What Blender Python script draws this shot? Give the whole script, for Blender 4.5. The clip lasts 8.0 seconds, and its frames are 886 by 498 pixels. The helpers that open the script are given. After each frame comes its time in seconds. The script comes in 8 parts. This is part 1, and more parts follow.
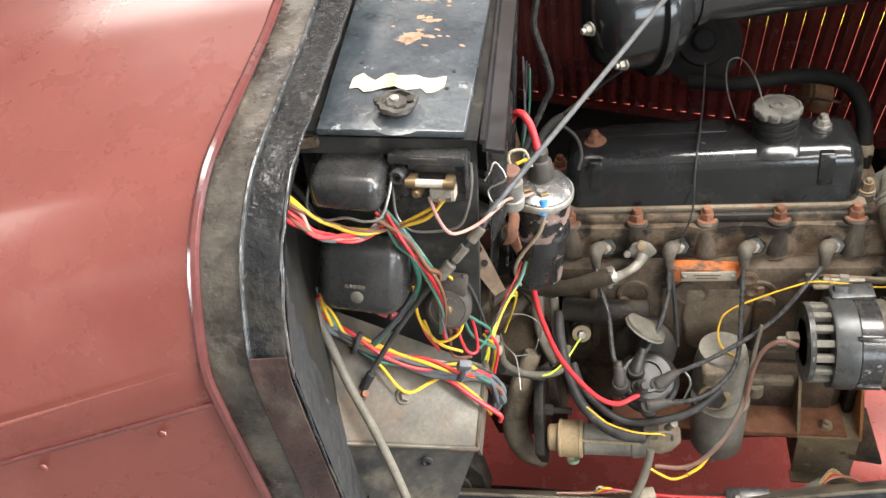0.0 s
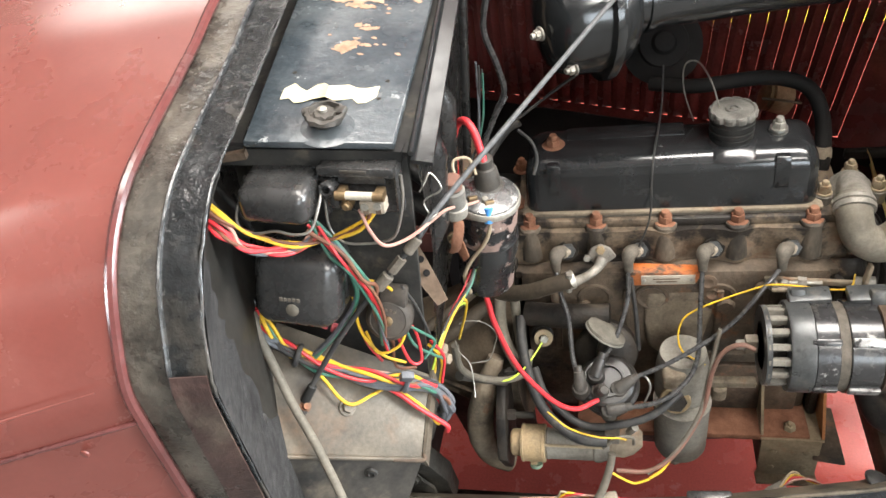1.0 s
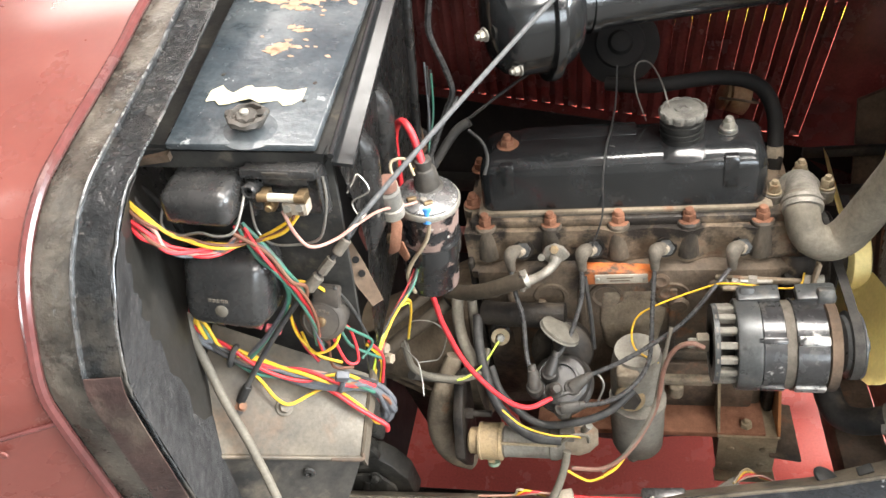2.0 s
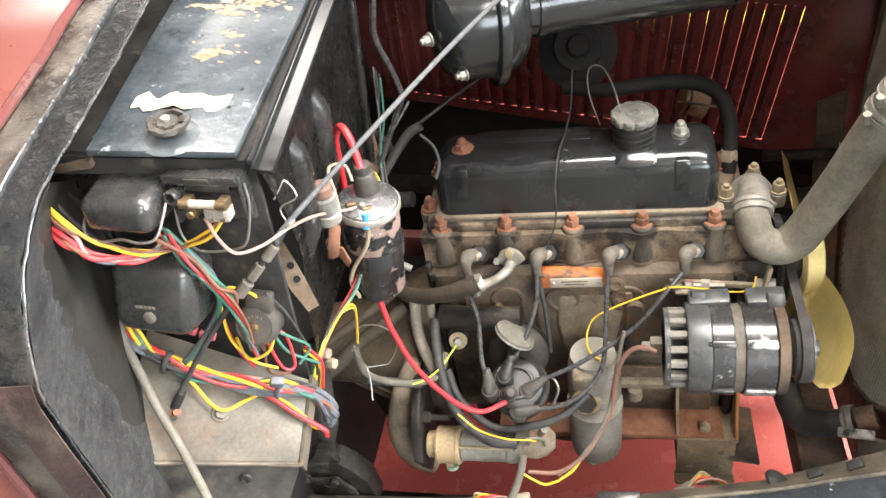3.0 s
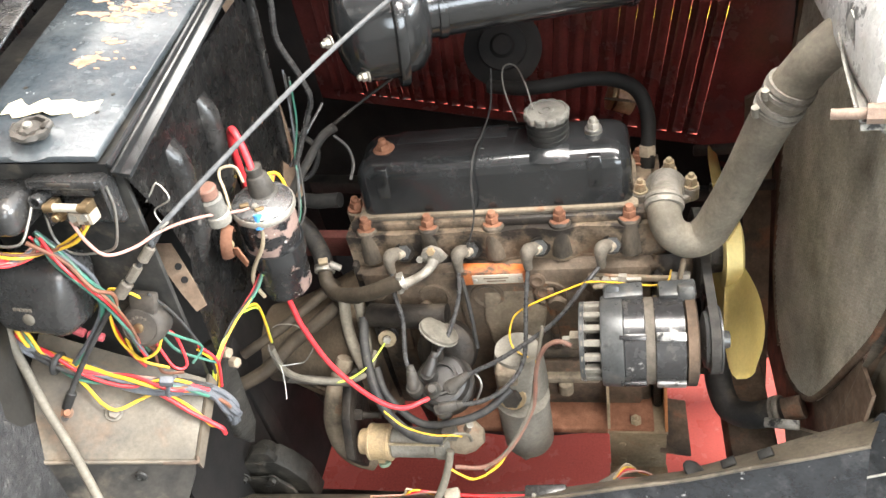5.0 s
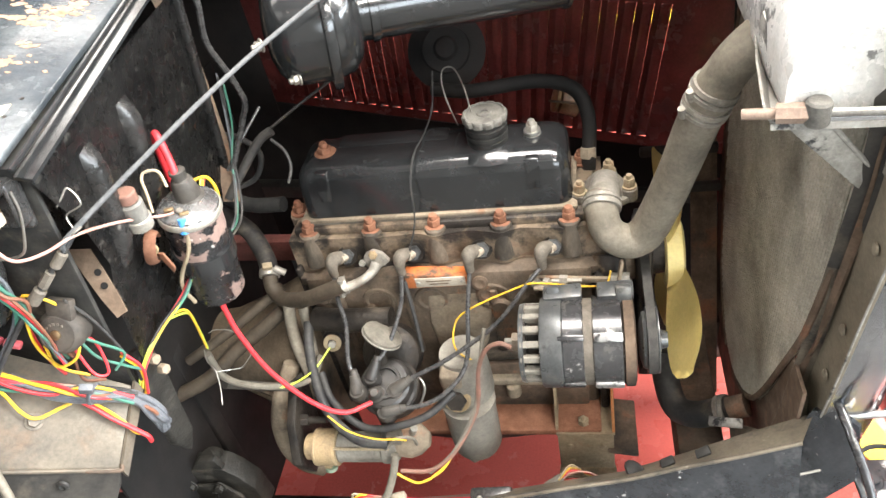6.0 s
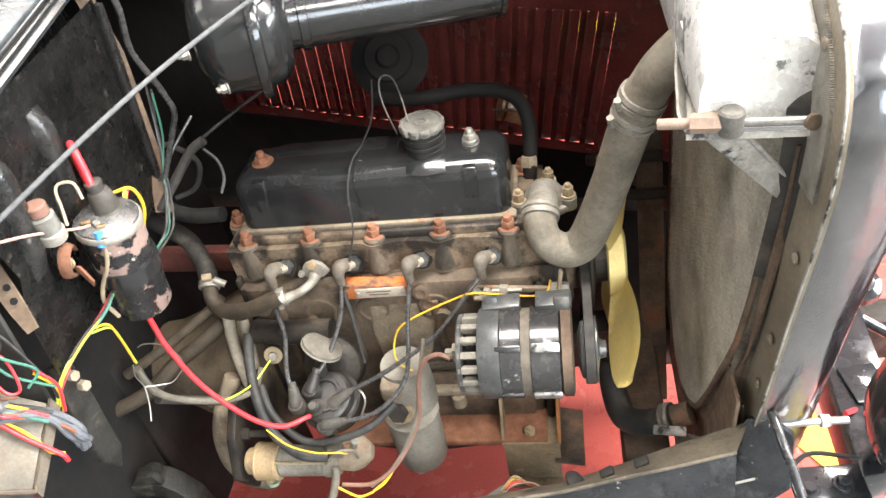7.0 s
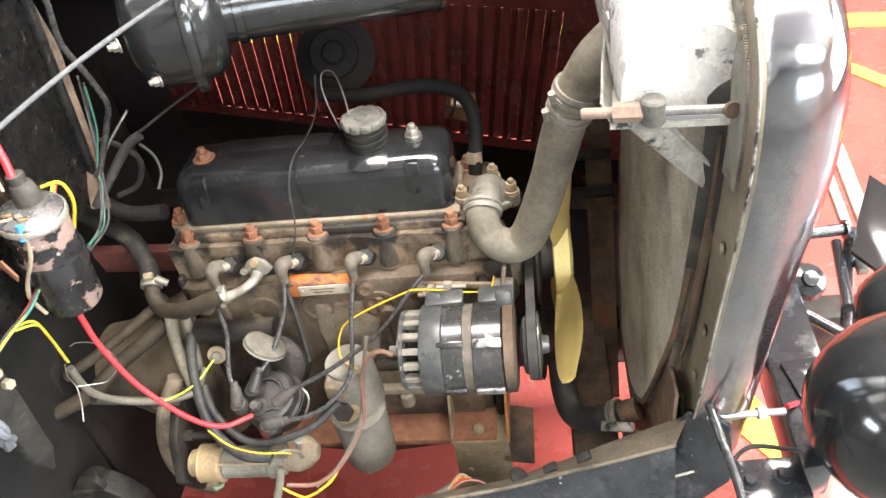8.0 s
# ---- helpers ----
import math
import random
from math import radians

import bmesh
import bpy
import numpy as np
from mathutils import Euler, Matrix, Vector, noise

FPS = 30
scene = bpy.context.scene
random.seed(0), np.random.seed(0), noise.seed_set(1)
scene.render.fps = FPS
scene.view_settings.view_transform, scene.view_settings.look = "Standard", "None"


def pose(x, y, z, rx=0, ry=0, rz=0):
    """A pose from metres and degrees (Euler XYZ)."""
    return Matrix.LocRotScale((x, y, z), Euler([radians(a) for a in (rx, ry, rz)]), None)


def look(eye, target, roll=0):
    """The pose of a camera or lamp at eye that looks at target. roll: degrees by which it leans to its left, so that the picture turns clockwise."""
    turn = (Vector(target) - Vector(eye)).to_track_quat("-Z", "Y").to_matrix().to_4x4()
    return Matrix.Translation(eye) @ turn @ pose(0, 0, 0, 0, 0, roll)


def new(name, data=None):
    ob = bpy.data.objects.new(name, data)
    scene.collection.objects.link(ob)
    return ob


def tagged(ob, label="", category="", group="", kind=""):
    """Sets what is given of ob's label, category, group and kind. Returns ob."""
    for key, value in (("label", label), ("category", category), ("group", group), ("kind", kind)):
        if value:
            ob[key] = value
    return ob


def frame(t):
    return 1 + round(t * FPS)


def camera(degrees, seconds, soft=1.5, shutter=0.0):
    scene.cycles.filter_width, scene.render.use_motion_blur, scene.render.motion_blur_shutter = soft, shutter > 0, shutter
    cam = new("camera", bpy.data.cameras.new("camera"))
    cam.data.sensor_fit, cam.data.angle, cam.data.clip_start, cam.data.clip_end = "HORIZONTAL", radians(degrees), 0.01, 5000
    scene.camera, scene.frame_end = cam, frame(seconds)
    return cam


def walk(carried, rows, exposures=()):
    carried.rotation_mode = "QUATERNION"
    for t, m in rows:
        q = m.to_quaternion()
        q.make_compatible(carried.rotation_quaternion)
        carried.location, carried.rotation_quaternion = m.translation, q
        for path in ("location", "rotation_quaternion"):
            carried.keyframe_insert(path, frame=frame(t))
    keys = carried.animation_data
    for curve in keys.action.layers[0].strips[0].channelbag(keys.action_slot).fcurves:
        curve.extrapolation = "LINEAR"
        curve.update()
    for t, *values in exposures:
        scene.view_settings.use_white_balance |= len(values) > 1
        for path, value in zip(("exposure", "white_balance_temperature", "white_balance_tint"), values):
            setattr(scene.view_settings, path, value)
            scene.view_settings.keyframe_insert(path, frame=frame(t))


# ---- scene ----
cam = camera(61.2, 8.0)
PATH = [
    (0.0, (0.019, 0.005, 1.405), (-0.472, 1.469, 0.134), -12.6),
    (0.5, (0.039, 0.019, 1.404), (-0.440, 1.482, 0.128), -12.5),
    (1.0, (0.061, 0.025, 1.402), (-0.411, 1.487, 0.121), -12.7),
    (1.5, (0.086, 0.028, 1.400), (-0.380, 1.486, 0.113), -12.7),
    (3.0, (0.165, 0.043, 1.392), (-0.281, 1.507, 0.104), -12.3),
    (3.5, (0.187, 0.047, 1.389), (-0.263, 1.510, 0.102), -12.5),
    (4.0, (0.211, 0.048, 1.387), (-0.251, 1.507, 0.099), -13.1),
    (4.5, (0.241, 0.047, 1.384), (-0.221, 1.507, 0.098), -13.4),
    (6.0, (0.321, 0.055, 1.369), (-0.081, 1.533, 0.082), -12.8),
    (6.5, (0.344, 0.062, 1.363), (-0.030, 1.548, 0.077), -12.3),
    (7.0, (0.368, 0.071, 1.358), (0.025, 1.566, 0.074), -11.7),
    (7.5, (0.385, 0.072, 1.348), (0.077, 1.577, 0.067), -10.9),
    (8.0, (0.405, 0.070, 1.339), (0.130, 1.581, 0.058), -10.3),
]
walk(cam, [(t, look(eye, target, roll)) for t, eye, target, roll in PATH],
     [(0.0, -0.10), (1.5, 0.10), (3.0, 0.44), (8.0, 0.60)])

# ---- light ----
world = bpy.data.worlds.new("workshop_air")
scene.world = world
world.use_nodes = True
world.node_tree.nodes["Background"].inputs["Color"].default_value = (0.9, 0.92, 1.0, 1)
world.node_tree.nodes["Background"].inputs["Strength"].default_value = 0.04


def ceiling_lamp(x, y, length, width, power, turn=0.0):
    data = bpy.data.lights.new("tube_light", "AREA")
    data.shape, data.size, data.size_y, data.energy = "RECTANGLE", length, width, power
    data.color = (1.0, 0.955, 0.895)
    ob = new("tube_light", data)
    ob.matrix_world = pose(x, y, 3.05, 0, 0, turn)
    return ob


LAMPS = [(-2.6, -1.5, 12), (0.0, -1.5, 5), (2.2, -1.5, 150), (-2.6, 0.35, 28), (0.9, 0.75, 165), (3.2, 0.5, 215), (-1.4, 2.8, 46), (2.8, 2.9, 210)]
for lx, ly, power in LAMPS:
    ceiling_lamp(lx, ly, 2.2, 0.75, power)
# daylight through the door opening in the east wall
day = bpy.data.lights.new("door_daylight", "AREA")
day.shape, day.size, day.size_y, day.energy, day.color = "RECTANGLE", 3.0, 1.75, 500, (0.84, 0.93, 1.0)
new("door_daylight", day).matrix_world = look((4.45, 0.6, 1.55), (0.0, 0.6, 1.2))
# daylight through the window in the south wall
south = bpy.data.lights.new("window_daylight", "AREA")
south.shape, south.size, south.size_y, south.energy, south.color = "RECTANGLE", 2.7, 1.1, 110, (0.84, 0.93, 1.0)
new("window_daylight", south).matrix_world = look((2.6, -3.02, 1.75), (2.4, 0.0, 1.1))

# daylight through a long high window in the west wall
west = bpy.data.lights.new("window_daylight", "AREA")
west.shape, west.size, west.size_y, west.energy, west.color = "RECTANGLE", 2.2, 0.55, 130, (0.90, 0.95, 1.0)
new("window_daylight", west).matrix_world = look((-4.52, -1.4, 1.95), (0.0, -0.4, 1.2))

# ---- materials ----
def mat(name, c1, c2=None, rough=0.5, metal=0.0, scale=40.0, bump=0.0, bump_scale=None, spots=None, spots2=None, coat=0.0,
        rough_var=0.1, stretch=None, spec=None, island=0.0, mix=(0.35, 0.65), depth=0.002, weave=None, grit=0.16, coat_rough=0.12):
    """Two-tone surface with grain, optional patches (colour, scale, low, high, roughness, metal) and fine relief."""
    m = bpy.data.materials.new(name)
    m.use_nodes = True
    nt = m.node_tree
    n, l = nt.nodes, nt.links
    b = n["Principled BSDF"]
    tc = n.new("ShaderNodeTexCoord")
    vec = tc.outputs["Object"]
    if stretch:
        mp = n.new("ShaderNodeMapping")
        mp.inputs["Scale"].default_value = stretch
        l.new(vec, mp.inputs["Vector"])
        vec = mp.outputs["Vector"]

    def noise_tex(sc, detail=6.0, rg=0.6):
        t = n.new("ShaderNodeTexNoise")
        t.inputs["Scale"].default_value, t.inputs["Detail"].default_value, t.inputs["Roughness"].default_value = sc, detail, rg
        l.new(vec, t.inputs["Vector"])
        return t.outputs["Fac"]

    def ramp(src, lo, hi):
        r = n.new("ShaderNodeMapRange")
        r.inputs["From Min"].default_value, r.inputs["From Max"].default_value = lo, hi
        l.new(src, r.inputs["Value"])
        return r.outputs["Result"]

    def blend(fac, a, bb, kind="RGBA"):
        x = n.new("ShaderNodeMix")
        x.data_type = kind
        s = (6, 7) if kind == "RGBA" else (2, 3)
        for k, v in ((0, fac), (s[0], a), (s[1], bb)):
            if hasattr(v, "links"):
                l.new(v, x.inputs[k])
            else:
                x.inputs[k].default_value = (*v, 1) if kind == "RGBA" and len(v) == 3 else v
        return x.outputs[2 if kind == "RGBA" else 0]

    c2 = c2 or tuple(min(1.0, v * 1.5 + 0.004) for v in c1)
    col = blend(ramp(noise_tex(scale), *mix), c1, c2)
    rgh = ramp(noise_tex(scale * 2.3), 0.25, 0.75)
    r2 = n.new("ShaderNodeMapRange")
    r2.inputs["To Min"].default_value, r2.inputs["To Max"].default_value = max(0.02, rough - rough_var), min(1.0, rough + rough_var)
    l.new(rgh, r2.inputs["Value"])
    rgh = r2.outputs["Result"]
    met = metal
    for sp in (spots, spots2):
        if sp:
            f = ramp(noise_tex(sp[1], 8.0, 0.65), sp[2], sp[3])
            col = blend(f, col, sp[0])
            rgh = blend(f, rgh, sp[4], "FLOAT")
            met = blend(f, met, sp[5] if len(sp) > 5 else 0.0, "FLOAT")
    if grit:
        gv = n.new("ShaderNodeHueSaturation")
        gr = n.new("ShaderNodeMapRange")
        gr.inputs["From Min"].default_value, gr.inputs["From Max"].default_value = 0.3, 0.7
        gr.inputs["To Min"].default_value, gr.inputs["To Max"].default_value = 1 - grit * 1.3, 1 + grit
        l.new(noise_tex(max(scale * 7.0, 220.0), 4.0, 0.7), gr.inputs["Value"])
        l.new(gr.outputs["Result"], gv.inputs["Value"])
        l.new(col, gv.inputs["Color"])
        col = gv.outputs["Color"]
    if island:
        gi = n.new("ShaderNodeObjectInfo")
        hv = n.new("ShaderNodeHueSaturation")
        rr = n.new("ShaderNodeMapRange")
        rr.inputs["To Min"].default_value, rr.inputs["To Max"].default_value = 1 - island, 1 + island
        l.new(gi.outputs["Random"], rr.inputs["Value"])
        l.new(rr.outputs["Result"], hv.inputs["Value"])
        l.new(col, hv.inputs["Color"])
        col = hv.outputs["Color"]
    l.new(col, b.inputs["Base Color"])
    l.new(rgh, b.inputs["Roughness"])
    if hasattr(met, "links"):
        l.new(met, b.inputs["Metallic"])
    else:
        b.inputs["Metallic"].default_value = met
    b.inputs["Coat Weight"].default_value = coat
    b.inputs["Coat Roughness"].default_value = coat_rough
    b.inputs["Specular IOR Level"].default_value = spec or (0.22 if rough >= 0.42 else 0.5)
    if bump:
        bp = n.new("ShaderNodeBump")
        bp.inputs["Strength"].default_value, bp.inputs["Distance"].default_value = min(1.0, bump), depth
        height = noise_tex(bump_scale or scale * 4, 5.0)
        for axis in weave[1] if weave else ():
            wv = n.new("ShaderNodeTexWave")
            wv.wave_type, wv.bands_direction = "BANDS", axis
            wv.inputs["Scale"].default_value, wv.inputs["Distortion"].default_value, wv.inputs["Detail"].default_value = weave[0], 1.2, 1.0
            l.new(vec, wv.inputs["Vector"])
            ad = n.new("ShaderNodeMath")
            ad.operation = "ADD"
            l.new(height, ad.inputs[0])
            l.new(wv.outputs["Fac"], ad.inputs[1])
            height = ad.outputs["Value"]
        l.new(height, bp.inputs["Height"])
        l.new(bp.outputs["Normal"], b.inputs["Normal"])
    return m


DUST = (0.20, 0.165, 0.12)
RUST = (0.23, 0.085, 0.04)
M = dict(
    red_paint=mat("red_paint", (0.128, 0.034, 0.0265), (0.155, 0.044, 0.0345), 0.28, scale=6, coat=0.75, coat_rough=0.17, grit=0.05, rough_var=0.08, bump=0.04, bump_scale=9, depth=0.004, spots=((0.19, 0.070, 0.056), 9, 0.52, 0.95, 0.36), spots2=((0.5, 0.42, 0.36), 90, 0.75, 0.79, 0.6)),
    maroon=mat("maroon_paint", (0.085, 0.025, 0.0235), (0.115, 0.036, 0.033), 0.17, scale=18, coat=0.5, spots=((0.036, 0.016, 0.015), 12, 0.5, 0.75, 0.5)),
    black_gloss=mat("black_enamel", (0.011, 0.012, 0.0125), (0.019, 0.020, 0.021), 0.17, scale=30, bump=0.04, bump_scale=160, coat=0.3, spots=((0.060, 0.057, 0.050), 22, 0.60, 0.95, 0.42), spots2=((0.16, 0.15, 0.135), 120, 0.68, 0.74, 0.7)),
    black_lid=mat("chipped_black_paint", (0.020, 0.026, 0.031), (0.045, 0.053, 0.059), 0.22, scale=22, bump=0.35, bump_scale=110, spots=((0.22, 0.23, 0.23), 60, 0.655, 0.69, 0.4), spots2=((0.11, 0.118, 0.12), 10, 0.48, 0.8, 0.32)),
    primer=mat("bare_primer", (0.32, 0.215, 0.15), (0.27, 0.165, 0.105), 0.75, scale=80, bump=0.1),
    black_panel=mat("worn_black_steel", (0.009, 0.009, 0.009), (0.024, 0.023, 0.022), 0.30, scale=35, bump=0.7, bump_scale=45, depth=0.004, rough_var=0.2, spots=(RUST, 26, 0.68, 0.72, 0.8), spots2=((0.16, 0.145, 0.125), 55, 0.62, 0.72, 0.6)),
    black_dull=mat("dull_black_steel", (0.015, 0.015, 0.015), (0.04, 0.038, 0.034), 0.55, scale=30, bump=0.25, spots=(DUST, 20, 0.60, 0.9, 0.85)),
    plastic=mat("black_bakelite", (0.020, 0.020, 0.020), (0.032, 0.031, 0.030), 0.27, scale=50, bump=0.06, bump_scale=400, spots=(DUST, 35, 0.62, 1.0, 0.7), coat=0.25),
    cap_dark=mat("grimy_distributor_cap", (0.015, 0.014, 0.013), (0.034, 0.031, 0.028), 0.36, scale=60, bump=0.15, bump_scale=300, spots=((0.085, 0.075, 0.06), 30, 0.58, 0.9, 0.8)),
    boot_dark=mat("grimy_lead_boot", (0.038, 0.035, 0.031), (0.072, 0.065, 0.057), 0.42, scale=70, bump=0.15),
    plastic_dusty=mat("dusty_bakelite", (0.035, 0.031, 0.027), (0.07, 0.06, 0.05), 0.6, scale=40, bump=0.15, bump_scale=300, spots=(DUST, 25, 0.55, 0.9, 0.85)),
    rubber=mat("black_rubber", (0.013, 0.013, 0.013), (0.03, 0.029, 0.027), 0.5, scale=50, bump=0.2, spots=(DUST, 30, 0.66, 1.0, 0.85)),
    iron=mat("grimy_cast_iron", (0.105, 0.078, 0.054), (0.205, 0.156, 0.110), 0.62, scale=20, bump=0.5, bump_scale=140, depth=0.003, spots=((0.17, 0.085, 0.05), 20, 0.58, 0.76, 0.85), spots2=((0.026, 0.022, 0.019), 15, 0.45, 0.55, 0.42)),
    iron_dusty=mat("dusty_cast_iron", (0.155, 0.124, 0.090), (0.25, 0.205, 0.15), 0.85, scale=24, bump=0.5, bump_scale=160, depth=0.003, spots=((0.045, 0.038, 0.031), 14, 0.52, 0.72, 0.7), spots2=((0.21, 0.11, 0.065), 30, 0.60, 0.75, 0.8)),
    iron_dark=mat("oily_cast_iron", (0.010, 0.009, 0.0085), (0.036, 0.030, 0.024), 0.5, scale=24, bump=0.6, bump_scale=150, depth=0.003, spots=((0.12, 0.095, 0.07), 16, 0.58, 0.85, 0.85)),
    bell=mat("dusty_alloy_casting", (0.105, 0.080, 0.055), (0.165, 0.127, 0.088), 0.85, scale=14, bump=0.5, bump_scale=120, depth=0.003, spots=((0.030, 0.025, 0.020), 9, 0.50, 0.66, 0.75)),
    rusty=mat("rusty_steel", (0.165, 0.072, 0.042), (0.24, 0.115, 0.070), 0.85, scale=70, bump=0.5, bump_scale=400, island=0.25),
    rust_dark=mat("rust_brown_steel", (0.085, 0.058, 0.040), (0.155, 0.112, 0.080), 0.85, scale=28, bump=0.4, spots=(RUST, 14, 0.57, 0.76, 0.9), spots2=((0.03, 0.026, 0.022), 10, 0.5, 0.7, 0.8)),
    orange=mat("orange_engine_enamel", (0.55, 0.15, 0.035), (0.38, 0.13, 0.05), 0.6, scale=35, bump=0.2, spots=((0.08, 0.06, 0.045), 26, 0.52, 0.62, 0.8)),
    alloy=mat("dull_aluminium", (0.22, 0.205, 0.178), (0.33, 0.305, 0.265), 0.5, 0.4, scale=60, bump=0.4, bump_scale=220, spots=((0.10, 0.085, 0.065), 26, 0.48, 0.72, 0.8)),
    alt_metal=mat("painted_alternator_case", (0.060, 0.063, 0.064), (0.105, 0.108, 0.107), 0.33, 0.35, scale=35, bump=0.15, spots=((0.17, 0.15, 0.12), 22, 0.56, 0.82, 0.8), spots2=((0.025, 0.025, 0.025), 30, 0.56, 0.66, 0.4)),
    steel=mat("bright_steel", (0.5, 0.49, 0.46), (0.36, 0.34, 0.31), 0.35, 0.85, scale=80, bump=0.15, spots=(DUST, 60, 0.62, 0.9, 0.8)),
    zinc=mat("zinc_plated_steel", (0.26, 0.245, 0.21), (0.36, 0.34, 0.30), 0.42, 0.6, scale=120, bump=0.2, island=0.15),
    brass=mat("tarnished_brass", (0.25, 0.175, 0.095), (0.17, 0.12, 0.068), 0.42, 0.75, scale=90, bump=0.15),
    brass_drum=mat("dusty_yellow_plating", (0.34, 0.25, 0.14), (0.26, 0.195, 0.12), 0.62, 0.15, scale=50, bump=0.15, spots=((0.14, 0.11, 0.08), 30, 0.52, 0.75, 0.8)),
    chrome=mat("worn_chrome", (0.62, 0.645, 0.68), (0.50, 0.525, 0.56), 0.13, 1.0, scale=8, rough_var=0.06, bump=0.10, bump_scale=18, depth=0.004, grit=0.05, spots=((0.30, 0.29, 0.28), 16, 0.60, 0.9, 0.4, 0.7)),
    silver=mat("silver_painted_tank", (0.56, 0.555, 0.53), (0.66, 0.655, 0.63), 0.28, 0.25, scale=20, bump=0.3, bump_scale=70, spots=((0.11, 0.11, 0.105), 24, 0.61, 0.635, 0.5), spots2=((0.36, 0.345, 0.295), 14, 0.52, 0.75, 0.5)),
    silver_dark=mat("flaking_grey_bracket", (0.36, 0.35, 0.32), (0.2, 0.19, 0.17), 0.5, 0.3, scale=40, bump=0.2, spots=((0.025, 0.025, 0.025), 26, 0.54, 0.6, 0.5)),
    core=mat("radiator_core_fins", (0.36, 0.335, 0.275), (0.50, 0.468, 0.39), 0.6, 0.1, scale=16, bump=0.45, bump_scale=300, depth=0.002, weave=(62, "Z"), spots=((0.15, 0.135, 0.105), 9, 0.50, 0.8, 0.8), spots2=((0.58, 0.55, 0.47), 160, 0.66, 0.73, 0.6)),
    felt=mat("charcoal_cloth_lining", (0.030, 0.030, 0.031), (0.060, 0.059, 0.058), 0.85, scale=90, bump=1.0, bump_scale=260, depth=0.006, stretch=(1.0, 1.0, 1.8), spots=((0.015, 0.015, 0.015), 14, 0.50, 0.72, 0.95), spots2=((0.13, 0.127, 0.12), 120, 0.60, 0.74, 0.9)),
    side_panel=mat("smooth_dark_side_panel", (0.016, 0.015, 0.013), (0.029, 0.027, 0.024), 0.48, scale=16, bump=0.15, bump_scale=60, spots=((0.075, 0.066, 0.055), 18, 0.60, 0.85, 0.7)),
    webbing=mat("dirty_webbing_seal", (0.050, 0.044, 0.036), (0.105, 0.093, 0.076), 0.30, scale=20, bump=0.6, bump_scale=50, depth=0.005, coat=0.15, spots=((0.016, 0.014, 0.012), 14, 0.48, 0.64, 0.25), spots2=((0.14, 0.13, 0.112), 36, 0.58, 0.74, 0.35)),
    weave_seal=mat("perforated_webbing", (0.17, 0.157, 0.132), (0.25, 0.232, 0.196), 0.5, scale=26, bump=0.6, bump_scale=120, depth=0.003, weave=(240, "YZ"), spots=((0.09, 0.081, 0.067), 18, 0.50, 0.66, 0.4)),
    rumpled=mat("rumpled_black_lip", (0.016, 0.017, 0.018), (0.034, 0.036, 0.037), 0.22, scale=30, bump=0.7, bump_scale=40, depth=0.006, coat=0.3, spots=((0.075, 0.066, 0.055), 16, 0.54, 0.72, 0.4), spots2=((0.20, 0.19, 0.175), 90, 0.66, 0.74, 0.5)),
    shell_flange=mat("dusty_brown_flange", (0.125, 0.106, 0.077), (0.190, 0.163, 0.120), 0.42, scale=14, bump=0.3, bump_scale=120, spots=((0.07, 0.060, 0.046), 10, 0.52, 0.78, 0.45), spots2=((0.30, 0.27, 0.22), 50, 0.66, 0.76, 0.6)),
    dark_floor=mat("dark_grey_concrete", (0.13, 0.125, 0.117), (0.10, 0.097, 0.092), 0.6, scale=4, bump=0.2, bump_scale=70, spots=((0.03, 0.028, 0.026), 3, 0.5, 0.8, 0.5)),
    hose=mat("dusty_rubber_hose", (0.140, 0.124, 0.097), (0.220, 0.195, 0.154), 0.6, scale=30, bump=0.25, bump_scale=200, spots=((0.075, 0.066, 0.055), 14, 0.55, 0.8, 0.5)),
    hose_black=mat("black_rubber_hose", (0.02, 0.02, 0.02), (0.055, 0.05, 0.045), 0.55, scale=30, spots=(DUST, 16, 0.55, 0.85, 0.85)),
    fan=mat("yellow_plastic", (0.88, 0.74, 0.33), (0.80, 0.66, 0.28), 0.42, scale=25, bump=0.05, grit=0.06),
    lamp_black=mat("clean_black_enamel", (0.010, 0.011, 0.012), (0.014, 0.015, 0.016), 0.13, scale=10, rough_var=0.03, coat=0.15, grit=0.0, spots=((0.05, 0.05, 0.05), 40, 0.66, 0.9, 0.3)),
    ledge=mat("bare_grey_steel", (0.086, 0.073, 0.056), (0.126, 0.107, 0.082), 0.42, 0.2, scale=22, bump=0.2, bump_scale=160, spots=((0.15, 0.085, 0.045), 14, 0.54, 0.78, 0.7), spots2=((0.045, 0.041, 0.036), 9, 0.48, 0.75, 0.5)),
    ledge_bolt=mat("dull_plated_bolt", (0.13, 0.115, 0.095), (0.17, 0.152, 0.125), 0.6, 0.15, scale=120, bump=0.2, spots=((0.12, 0.07, 0.04), 40, 0.6, 0.8, 0.8)),
    bolt_tan=mat("tan_dusty_bolt", (0.25, 0.20, 0.13), (0.33, 0.27, 0.18), 0.6, 0.2, scale=120, bump=0.3, spots=((0.16, 0.08, 0.04), 60, 0.56, 0.75, 0.8)),
    tan_steel=mat("dust_tan_steel", (0.20, 0.155, 0.10), (0.28, 0.22, 0.145), 0.75, scale=26, bump=0.3, bump_scale=160, spots=((0.23, 0.10, 0.05), 16, 0.58, 0.78, 0.85), spots2=((0.07, 0.055, 0.042), 12, 0.52, 0.75, 0.7)),
    maroon_dull=mat("dull_red_paint", (0.16, 0.050, 0.042), (0.20, 0.072, 0.060), 0.6, scale=20, bump=0.2, spots=((0.06, 0.04, 0.033), 9, 0.5, 0.75, 0.8)),
